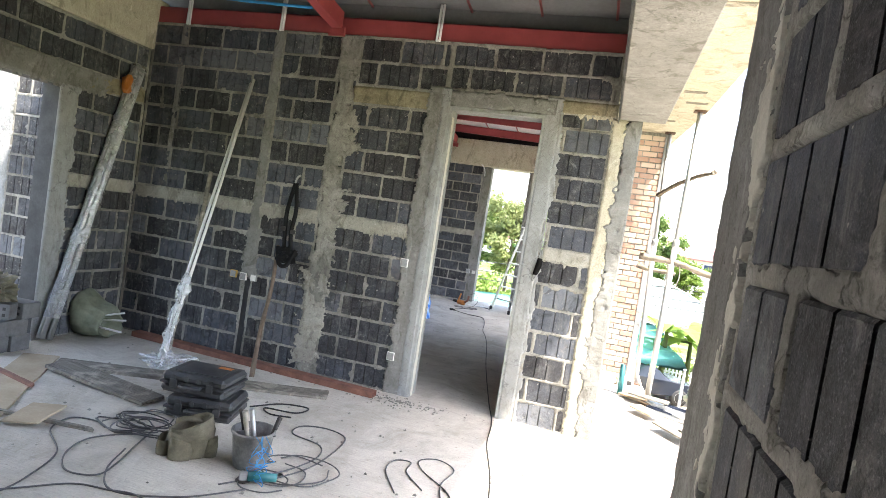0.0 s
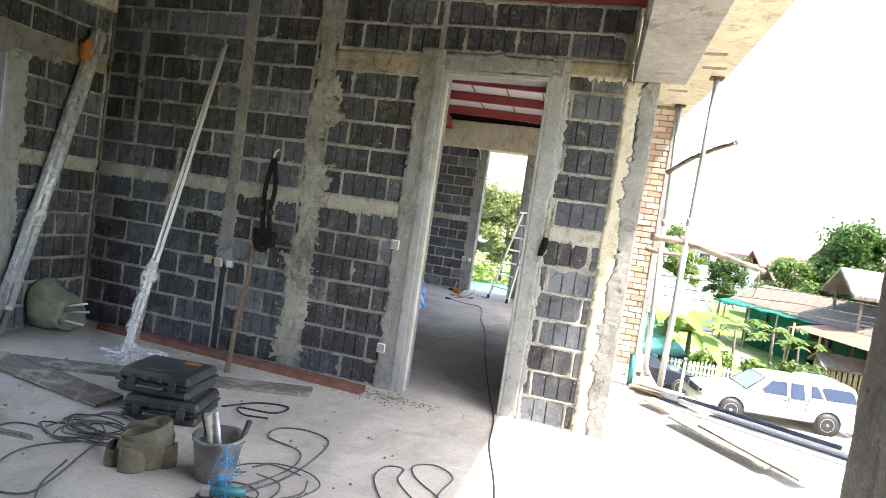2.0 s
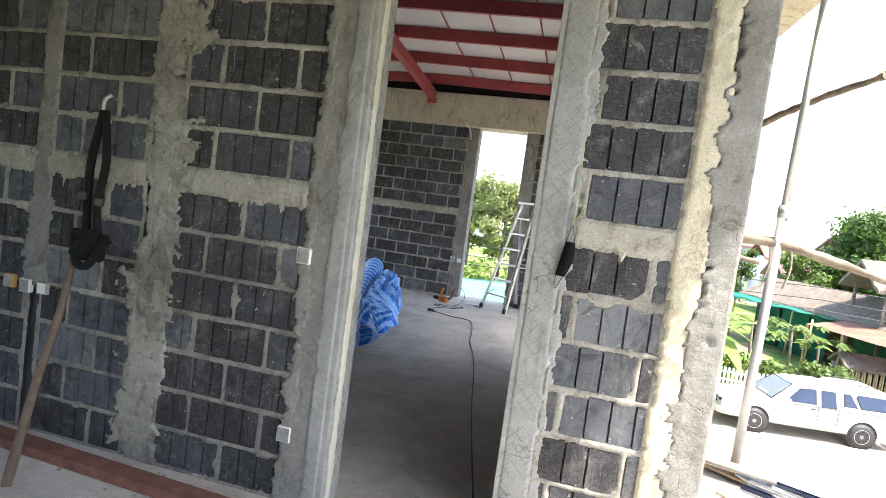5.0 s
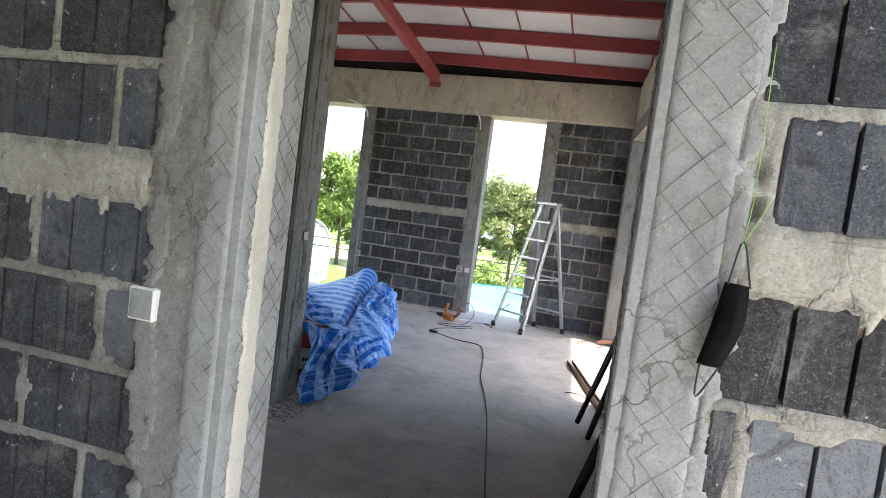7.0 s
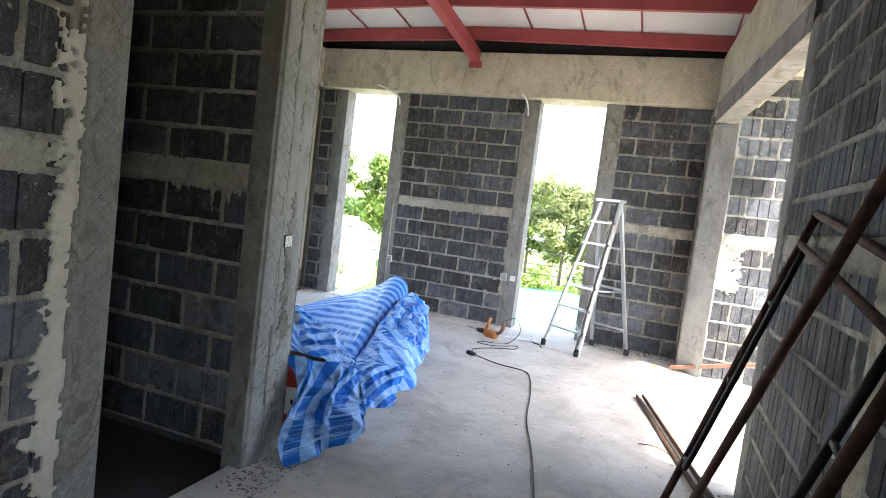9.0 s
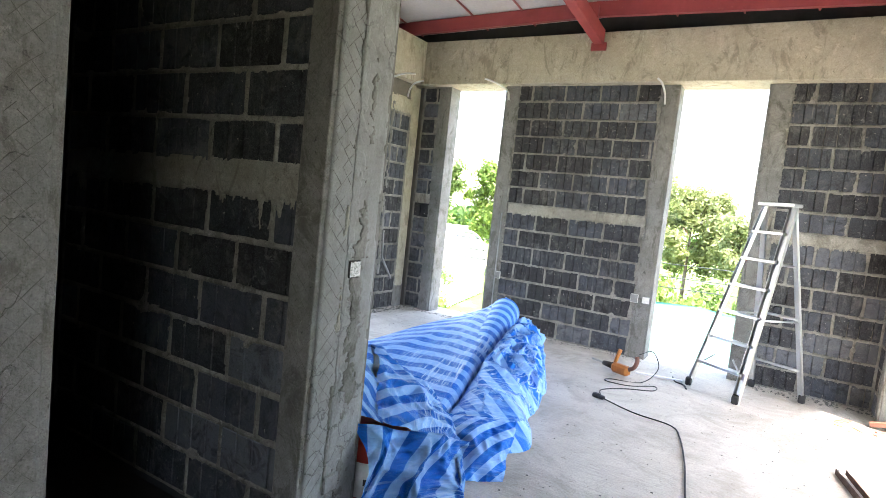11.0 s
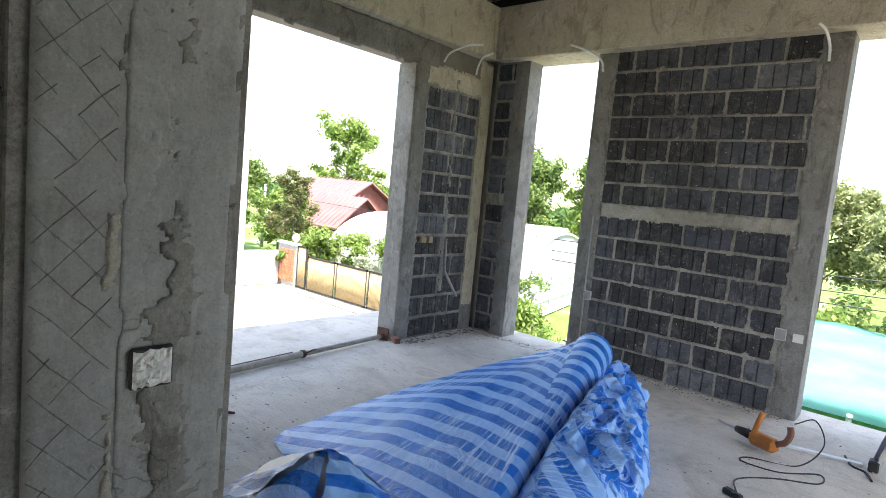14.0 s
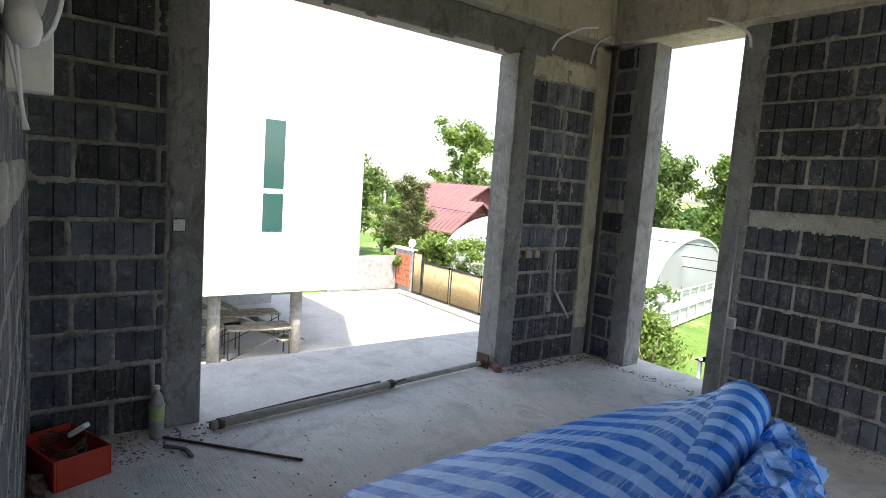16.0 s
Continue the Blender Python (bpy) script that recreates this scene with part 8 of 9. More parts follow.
# ---- parked cars ----
GLASS_DARK = Nodes("tinted_window_glass", 0.06, spec=0.8).color((0.04, 0.06, 0.12)).m
CAR_WHITE = Nodes("white_car_paint", 0.25, spec=0.6).color((0.4, 0.395, 0.37)).m
CAR_BEIGE = speckled("beige_car_paint", (0.42, 0.39, 0.31), (0.5, 0.47, 0.39), 3, 0.4, 0.05, 40)
# the windscreen's bright reflection is put into this pale base colour
GLASS_PALE = Nodes("reflection_tinted_windscreen", 0.04, spec=1.0).color((0.25, 0.29, 0.32)).m
CAR_DARK = Nodes("dark_blue_car_paint", 0.2, spec=0.6).color((0.02, 0.024, 0.035)).m
RIM = speckled("dull_silver_rim", (0.34, 0.34, 0.33), (0.46, 0.46, 0.45), 8, 0.45, 0.1, 40, 0.3)
CHROME = Nodes("chrome", 0.18, 1.0).color((0.7, 0.7, 0.7)).m


def side_body(b, prof, w0, taper=None):
    """A body from a side outline (x, z), rounded in towards the roof."""
    left, right = [], []
    zmax = max(z for x, z in prof)
    for x, z in prof:
        k = 1.0 if z < 0.95 else 1 - 0.22 * (z - 0.95) / (zmax - 0.95)
        left.append(b.verts.new((x, -w0 / 2 * k, z)))
        right.append(b.verts.new((x, w0 / 2 * k, z)))
    n = len(prof)
    for i in range(n):
        j = (i + 1) % n
        b.faces.new((left[i], left[j], right[j], right[i]))
    b.faces.new(left[::-1])
    b.faces.new(right)
    bmesh.ops.recalc_face_normals(b, faces=b.faces)
    return b


def wheel(parent, x, y, r=0.35):
    b = bm_new()
    lathe(b, [(r * 0.62, -0.1), (r * 0.96, -0.1), (r, -0.06), (r, 0.06), (r * 0.96, 0.1), (r * 0.62, 0.1)], 24, 0, pose(x, y, r, 90, 0, 0))
    ty = part("wheel", b, RUBBER, parent)
    b = bm_new()
    for turn in (90, -90):
        lathe(b, [(r * 0.63, 0.098), (r * 0.6, 0.105), (r * 0.52, 0.07), (r * 0.4, 0.088), (r * 0.24, 0.075), (r * 0.16, 0.1), (r * 0.03, 0.1)], 20, 0, pose(x, y, r, turn, 0, 0))
    bmesh.ops.recalc_face_normals(b, faces=b.faces)
    part("rim", b, RIM, ty, "dull silver pressed rim")
    for k in range(7):
        b = bm_new()
        a = k * 2 * math.pi / 7
        for face in (-0.094, 0.094):
            lathe(b, [(0.035, -0.006), (0.035, 0.006), (0.004, 0.006)], 8, 0, pose(x, y, r, 0, math.degrees(a), 0) @ pose(0, face, r * 0.43, 90, 0, 0))
        part("rim_hole", b, RUBBER, ty)
    return ty


def hull(b, stations):
    """A body lofted through stations (x, half_width, z_low, z_high, tuck): rounded shoulders, the upper edge drawn in by tuck."""
    rings = []
    for x, w, z0, z1, tuck in stations:
        h = z1 - z0
        half = [(w - 0.05, z0), (w - 0.01, z0 + 0.06 * h), (w, z0 + 0.15 * h), (w - 0.43 * tuck, z0 + 0.5 * h), (w - 0.85 * tuck, z0 + 0.85 * h), (w - tuck - 0.04, z0 + 0.96 * h), (w - tuck - 0.14, z1), (w * 0.4, z1 + 0.012)]
        ring = [(x, -p, z) for p, z in half] + [(x, p, z) for p, z in half[::-1]]
        rings.append([b.verts.new(p) for p in ring])
    n = len(rings[0])
    for r, q in zip(rings, rings[1:]):
        for i in range(n):
            b.faces.new((r[i], r[(i + 1) % n], q[(i + 1) % n], q[i])).smooth = True
    b.faces.new(rings[0][::-1])
    b.faces.new(rings[-1])
    bmesh.ops.recalc_face_normals(b, faces=b.faces)
    return b


def pane(o, s, pts, side=0.853, slope=0.3525, low=1.0):
    """A window in the side of a car: a dark glass pane in a thin rubber frame. pts: (x, z) round it."""
    cx, cz = sum(p[0] for p in pts) / len(pts), sum(p[1] for p in pts) / len(pts)
    glass = None
    for grow, out, mt, nm in ((1.0, 0.016, GLASS_DARK, "side_window"), (1.07, 0.008, RUBBER, "frame")):
        b = bm_new()
        ring = [(cx + (x - cx) * grow, cz + (z - cz) * grow) for x, z in pts]
        vs = [b.verts.new((x, s * (side - slope * (z - low) + out), z)) for x, z in ring]
        b.faces.new(vs)
        bmesh.ops.solidify(b, geom=list(b.faces), thickness=0.012)
        bmesh.ops.recalc_face_normals(b, faces=b.faces)
        ob = part(nm, b, mt, glass or o)
        glass = glass or ob


def pickup(m):
    o = thing("pickup_truck", "white extended-cab pickup with a canopy parked on the drive", "car")
    b = bm_new()
    hull(b, [(-2.52, 0.7, 0.5, 0.78, 0.1), (-2.46, 0.78, 0.42, 0.88, 0.1), (-2.25, 0.82, 0.38, 0.95, 0.1), (-1.6, 0.83, 0.36, 1.02, 0.09), (-0.95, 0.83, 0.34, 1.06, 0.06), (0.8, 0.83, 0.34, 1.08, 0.04), (2.3, 0.83, 0.38, 1.1, 0.04), (2.55, 0.8, 0.45, 1.08, 0.06), (2.58, 0.76, 0.52, 1.0, 0.08)])
    part("body", b, CAR_WHITE, o)
    b = bm_new()
    hull(b, [(-1.12, 0.7, 0.98, 1.05, 0.0), (-0.5, 0.82, 1.0, 1.55, 0.17), (-0.2, 0.82, 1.0, 1.62, 0.18), (0.6, 0.82, 1.0, 1.64, 0.18), (0.8, 0.82, 1.0, 1.62, 0.18)])
    part("cab", b, CAR_WHITE, o)
    b = bm_new()
    hull(b, [(0.83, 0.815, 1.02, 1.6, 0.16), (0.95, 0.815, 1.02, 1.7, 0.17), (1.9, 0.815, 1.02, 1.72, 0.17), (2.3, 0.81, 1.02, 1.62, 0.17), (2.52, 0.8, 1.02, 1.12, 0.06)])
    part("canopy", b, CAR_WHITE, o, "white hard canopy over the bed")
    b = bm_new()
    vs = [b.verts.new(p) for p in ((-1.1, -0.66, 1.075), (-1.1, 0.66, 1.075), (-0.55, 0.56, 1.535), (-0.55, -0.56, 1.535))]
    b.faces.new(vs)
    bmesh.ops.solidify(b, geom=list(b.faces), thickness=0.03)
    glass = part("windscreen", b, GLASS_PALE, o, "windscreen coloured pale for its reflection")
    b = bm_new()
    tube(b, [(-1.1, -0.68, 1.075), (-1.1, 0.68, 1.075), (-0.53, 0.58, 1.545), (-0.53, -0.58, 1.545), (-1.1, -0.68, 1.075)], 0.018, 5)
    part("rubber_seal", b, RUBBER, glass)
    for s in (-1, 1):
        pane(o, s, ((-0.68, 1.1), (-0.6, 1.22), (-0.34, 1.47), (0.1, 1.5), (0.1, 1.1)))
        pane(o, s, ((0.27, 1.06), (0.27, 1.5), (0.66, 1.5), (0.68, 1.06)))
        pane(o, s, ((0.9, 1.17), (0.9, 1.5), (1.08, 1.51), (1.27, 1.17)), 0.846, 0.299, 1.02)
        pane(o, s, ((1.4, 1.16), (1.26, 1.45), (1.32, 1.52), (2.12, 1.52), (2.2, 1.44), (2.3, 1.18)), 0.846, 0.299, 1.02)
        b = bm_new()
        box(b, (-0.8, s * 0.82, 1.05), (-0.66, s * 0.98, 1.17), 0.03)
        part("wing_mirror", b, CAR_WHITE, o)
        b = bm_new()
        box(b, (-2.52, s * 0.45, 0.7), (-2.38, s * 0.76, 0.84), 0.04)
        part("headlight", b, CHROME, o)
        for x in (0.19, 0.76):
            b = bm_new()
            box(b, (x, s * 0.822, 0.46), (x + 0.01, s * 0.838, 1.03))
            part("door_gap", b, RUBBER, o)
        b = bm_new()
        box(b, (-0.02, s * 0.825, 0.93), (0.13, s * 0.85, 0.965), 0.006)
        part("door_handle", b, RUBBER, o)
        b = bm_new()
        box(b, (-1.15, s * 0.815, 0.4), (1.06, s * 0.845, 0.6), 0.012)
        box(b, (1.94, s * 0.815, 0.44), (2.5, s * 0.84, 0.6), 0.012)
        part("sill_band", b, CAR_BEIGE, o, "beige painted lower band")
        b = bm_new()
        box(b, (0.82, s * 0.8, 1.05), (2.5, s * 0.826, 1.075), 0.003)
        part("canopy_seam", b, GALV, o)
        for x in (-1.55, 1.5):
            b = bm_new()
            lathe(b, [(0.43, -0.012), (0.43, 0.012), (0.02, 0.012)], 24, 0, pose(x, s * 0.825, 0.38, 90, 0, 0))
            part("wheel_well", b, RUBBER, o)
            wheel(o, x, s * 0.76)
            b = bm_new()
            tube(b, [(x + 0.44 * math.cos(a), s * 0.84, 0.37 + 0.44 * math.sin(a)) for a in [math.pi * k / 14 for k in range(15)]], 0.022, 6)
            part("wheel_arch", b, CAR_WHITE, o)
    b = bm_new()
    hull(b, [(-2.62, 0.7, 0.42, 0.58, 0.0), (-2.5, 0.83, 0.4, 0.62, 0.0), (-2.2, 0.845, 0.4, 0.6, 0.0)])
    part("front_bumper", b, CAR_BEIGE, o, "beige bumper")
    b = bm_new()
    hull(b, [(2.48, 0.82, 0.42, 0.6, 0.0), (2.64, 0.76, 0.44, 0.58, 0.0)])
    part("rear_bumper", b, GALV, o)
    b = bm_new()
    for k in range(4):
        box(b, (-2.545, -0.42, 0.66 + 0.05 * k), (-2.5, 0.42, 0.69 + 0.05 * k), 0.004)
    part("grille", b, RUBBER, o)
    for y in (-0.5, 0.5):
        b = bm_new()
        tube(b, [(1.0, y, 1.71), (1.05, y, 1.755), (1.85, y, 1.77), (1.9, y, 1.73)], 0.014, 6)
        part("roof_rail", b, RUBBER, o)
    o.matrix_world = m
    return o


pickup(pose(6.9, 22.8, GROUND + 0.04, 0, 0, 9.8))


def dark_car(m):
    o = thing("dark_car", "dark blue saloon car parked beside the fence", "car")
    b = bm_new()
    side_body(b, [(-2.1, 0.35), (-2.15, 0.62), (-1.9, 0.8), (-0.95, 0.92), (-0.3, 1.36), (0.8, 1.42), (1.5, 1.05), (2.1, 0.98), (2.15, 0.5), (2.0, 0.32)], 1.7)
    bmesh.ops.bevel(b, geom=[e for e in b.edges], offset=0.03, segments=1, affect="EDGES")
    part("body", b, CAR_DARK, o)
    b = bm_new()
    vs = [b.verts.new(p) for p in ((-0.92, -0.7, 0.96), (-0.92, 0.7, 0.96), (-0.33, 0.62, 1.35), (-0.33, -0.62, 1.35))]
    b.faces.new(vs)
    bmesh.ops.solidify(b, geom=list(b.faces), thickness=0.02)
    part("windscreen", b, GLASS_DARK, o)
    for s in (-1, 1):
        b = bm_new()
        box(b, (-2.12, s * 0.5, 0.6), (-1.95, s * 0.8, 0.74), 0.03)
        part("headlight", b, CHROME, o)
        for x in (-1.35, 1.3):
            wheel(o, x, s * 0.76, 0.32)
    o.matrix_world = m
    return o


dark_car(pose(2.6, 23.9, GROUND + 0.04, 0, 0, 200))

# ---- white picket fence ----
fence = thing("picket_fence", "low white picket fence beside the garden", "fence")
bm = bm_new()
box(bm, (-0.04, -0.01, 0.05), (0.04, 0.01, 0.75), 0.004)
picket_me = mesh_of(bm, "picket")
picket_me.materials.append(WHITE_WALL)
for k in range(64):
    ob = new("picket", picket_me)
    ob.parent = fence
    ob.matrix_local = pose(2.2 + k * 0.15, 27.3, GROUND)
for z in (0.25, 0.55):
    b = bm_new()
    box(b, (2.1, 27.31, GROUND + z), (11.9, 27.34, GROUND + z + 0.07), 0.004)
    part("fence_rail", b, WHITE_WALL, fence)

# ---- thatched hut with shade net ----
THATCH = speckled("dry_thatch", (0.11, 0.092, 0.072), (0.22, 0.185, 0.15), 3, 0.95, 0.8, 18)
NET_GREEN = speckled("green_shade_net", (0.01, 0.26, 0.17), (0.03, 0.4, 0.28), 1.2, 0.7, 0.2, 12)
NET_TEAL = speckled("teal_net_wall", (0.01, 0.24, 0.165), (0.025, 0.36, 0.26), 1.2, 0.75, 0.3, 14)
NET_DARK = speckled("dark_green_net_wall", (0.015, 0.14, 0.06), (0.03, 0.22, 0.1), 1.2, 0.8, 0.2, 12)
ROOF_RED = speckled("red_roof_sheet", (0.18, 0.06, 0.045), (0.27, 0.1, 0.075), 1.0, 0.6, 0.1, 10)
ROOF_PINK = speckled("faded_red_roof_sheet", (0.19, 0.09, 0.085), (0.26, 0.13, 0.12), 0.6, 0.5, 0.1, 8)
BAMBOO = speckled("bamboo", (0.3, 0.22, 0.11), (0.46, 0.36, 0.2), 6, 0.7, 0.2, 30)


def gable(b, x0, x1, y0, y1, z_eave, z_ridge, thick=0.12, along="x"):
    """A gabled roof slab."""
    if along == "x":
        ym = (y0 + y1) / 2
        rows = [[(x, y0, z_eave), (x, ym, z_ridge), (x, y1, z_eave)] for x in (x0, x1)]
    else:
        xm = (x0 + x1) / 2
        rows = [[(x0, y, z_eave), (xm, y, z_ridge), (x1, y, z_eave)] for y in (y0, y1)]
    up = [[b.verts.new(p) for p in r] for r in rows]
    dn = [[b.verts.new((p[0], p[1], p[2] - thick)) for p in r] for r in rows]
    for i in range(2):
        b.faces.new((up[0][i], up[0][i + 1], up[1][i + 1], up[1][i]))
        b.faces.new((dn[0][i], dn[1][i], dn[1][i + 1], dn[0][i + 1]))
        for k in (0, 1):
            b.faces.new((up[k][i], dn[k][i], dn[k][i + 1], up[k][i + 1]))
    for j in (0, 2):
        b.faces.new((up[0][j], up[1][j], dn[1][j], dn[0][j]))
    bmesh.ops.recalc_face_normals(b, faces=b.faces)
    return b


def thatch_tufts(parent, x0, x1, y0, y1, ze, zr, n, seed):
    rng = random.Random(seed)
    verts, faces = [], []
    ym = (y0 + y1) / 2
    for k in range(n):
        x = rng.uniform(x0, x1)
        t = rng.random()
        y = y0 + (ym - y0) * t
        z = ze + (zr - ze) * t + 0.02
        i = len(verts)
        w = rng.uniform(0.03, 0.08)
        verts += [(x - w, y, z + 0.03), (x + w, y, z + 0.03), (x + rng.uniform(-0.05, 0.05), y - 0.25, z - 0.16 * (zr - ze))]
        faces.append((i, i + 1, i + 2))
    me = bpy.data.meshes.new("thatch_surface")
    me.from_pydata(verts, [], faces)
    me.materials.append(THATCH)
    ob = new("thatch_surface", me)
    ob.parent = parent
    ob["kind"] = "stuff"
    return ob


hut = thing("thatched_hut", "long thatched hut with green net walls and awning", "hut")
bm = bm_new()
gable(bm, -0.3, 16.0, -0.2, 4.2, -1.2, -0.05, 0.16)
part("roof", bm, THATCH, hut, "grey-brown thatch")
thatch_tufts(hut, -0.3, 16.0, -0.2, 4.2, -1.2, -0.05, 2600, 4)
bm = bm_new()
rows = []
for i in range(19):
    x = -0.6 + i * 0.58
    out = -1.5 + 0.062 * i
    rows.append([bm.verts.new((x, 0.15, -1.17 - 0.02 * math.sin(i * 1.3))), bm.verts.new((x, out * 0.5, -1.36 + 0.03 * math.sin(i * 0.9))), bm.verts.new((x + 0.1, out, -1.5 + 0.012 * i + 0.05 * math.sin(i * 2.1)))])
for a, b in zip(rows, rows[1:]):
    for k in (0, 1):
        bm.faces.new((a[k], a[k + 1], b[k + 1], b[k])).smooth = True
bmesh.ops.solidify(bm, geom=list(bm.faces), thickness=0.03)
part("awning", bm, NET_GREEN, hut, "teal green net awning")
for x0, x1, mt in ((0.4, 2.6, NET_TEAL), (2.75, 5.0, NET_TEAL), (5.1, 6.4, NET_TEAL), (8.0, 10.2, NET_DARK), (10.4, 14.0, BAMBOO)):
    bm = bm_new()
    n_ = max(3, int((x1 - x0) / 0.22))
    lo_ = [bm.verts.new((x0 + (x1 - x0) * k / n_, 0.62 + 0.05 * math.sin(k * 2.3), GROUND + 0.05)) for k in range(n_ + 1)]
    hi_ = [bm.verts.new((v.co.x, 0.55 + 0.03 * math.sin(k * 1.7), -1.3)) for k, v in enumerate(lo_)]
    for k in range(n_):
        bm.faces.new((lo_[k], lo_[k + 1], hi_[k + 1], hi_[k])).smooth = True
    bmesh.ops.solidify(bm, geom=list(bm.faces), thickness=0.03)
    part("wall_panel", bm, mt, hut)
bm = bm_new()
box(bm, (0.2, 3.6, GROUND), (14.0, 3.7, -1.0))
box(bm, (0.2, 0.7, GROUND), (0.3, 3.6, -1.2))
part("back_wall", bm, BAMBOO, hut)
for x, y in ((0.3, -0.9), (2.68, -0.75), (5.05, -0.6), (8.25, -1.9)):
    bm = bm_new()
    tube(bm, [(x, y, GROUND), (x + 0.06, y + 0.05, -1.4)], 0.05, 7)
    part("post", bm, BAMBOO, hut)
bm = bm_new()
box(bm, (6.5, 0.9, GROUND), (7.9, 2.2, GROUND + 0.72), 0.05)
part("covered_table", bm, speckled("mauve_cloth", (0.25, 0.16, 0.17), (0.34, 0.24, 0.24), 3, 0.9, 0.2, 20), hut, "table under a mauve cloth")
bm = bm_new()
box(bm, (6.6, 2.3, GROUND + 0.6), (7.3, 2.36, GROUND + 1.3), 0.05)
part("blue_chair", bm, BLUE_STRING, hut, "blue plastic chair back")
HUT = pose(9.7, 42.3, 0, 0, 0, -70.8)
hut.matrix_world = HUT
lean_to = thing("lean_to_roof", "rusty red sheet lean-to roof on thin posts", "roof")
bm = bm_new()
vs = []
for k in range(57):
    x = 8.9 + k * 0.125
    vs.append((bm.verts.new((x, -2.65, -1.56 + 0.016 * (k % 2))), bm.verts.new((x - 0.6, 0.0, -1.24 + 0.016 * (k % 2)))))
for a, b in zip(vs, vs[1:]):
    bm.faces.new((a[0], b[0], b[1], a[1]))
bmesh.ops.solidify(bm, geom=list(bm.faces), thickness=0.02)
part("sheet", bm, speckled("faded_pink_roof_sheet", (0.34, 0.17, 0.12), (0.44, 0.25, 0.19), 1.0, 0.6, 0.1, 10), lean_to)
for x, y in ((8.95, -2.55), (11.07, -2.55), (15.4, -2.55)):
    bm = bm_new()
    tube(bm, [(x, y, GROUND), (x, y, -1.56)], 0.05, 6)
    part("post", bm, BAMBOO, lean_to)
lean_to.matrix_world = HUT
booth = thing("bamboo_booth", "small bamboo booth with a thatched roof", "booth")
bm = bm_new()
gable(bm, 10.75, 14.6, 29.8, 31.6, -2.7, -2.25, 0.12)
part("roof", bm, THATCH, booth)
thatch_tufts(booth, 10.75, 14.6, 29.8, 31.6, -2.7, -2.25, 420, 9)
for k in range(34):
    bm = bm_new()
    tube(bm, [(10.95 + k * 0.11, 30.0, GROUND), (10.95 + k * 0.11 + 0.02 * math.sin(k * 3), 30.0, -2.8 + 0.05 * math.sin(k * 5))], 0.042, 6)
    part("bamboo_pole", bm, BAMBOO, booth)
hut2 = thing("thatched_pavilion", "raised thatched pavilion beside the hut", "hut")
bm = bm_new()
gable(bm, 12.4, 19.5, 32.2, 36.4, 0.5, 1.75, 0.18)
part("roof", bm, THATCH, hut2)
thatch_tufts(hut2, 12.4, 19.5, 32.2, 36.4, 0.5, 1.75, 900, 12)
bm = bm_new()
box(bm, (12.8, 32.5, -1.65), (19.0, 36.0, -1.5), 0.02)
part("deck", bm, BARK, hut2)
for x in (12.95, 15.5, 18.8):
    for y in (32.6, 35.8):
        bm = bm_new()
        tube(bm, [(x, y, GROUND), (x, y, 0.6)], 0.08, 7)
        part("post", bm, BARK, hut2)
for k in range(5):
    bm = bm_new()
    box(bm, (12.9, 32.52, -1.42 + 0.17 * k), (18.9, 32.56, -1.34 + 0.17 * k), 0.008)
    part("balustrade_rail", bm, BARK, hut2)
umb = thing("market_umbrella", "bright blue umbrella lying open on the drive", "umbrella")
bm = bm_new()
lathe(bm, [(0.62, 0.0), (0.63, 0.02), (0.42, 0.2), (0.2, 0.3), (0.02, 0.33)], 8)
part("canopy", bm, BLUE_STRING, umb)
bm = bm_new()
tube(bm, [(0, 0, -0.55), (0, 0, 0.36)], 0.012, 6)
part("pole", bm, GALV, umb)
umb.matrix_world = pose(10.0, 22.75, GROUND + 0.5, 18, -62, 0)

# ---- greenhouses ----
FILM_WHITE = Nodes("white_greenhouse_film", 0.45).color((0.5, 0.53, 0.54)).m
CLEAR = Nodes("greenhouse_sheet", 0.25, spec=0.5)
CLEAR.color((0.55, 0.59, 0.58))
CLEAR.b.inputs["Alpha"].default_value = 0.78
CLEAR = CLEAR.m


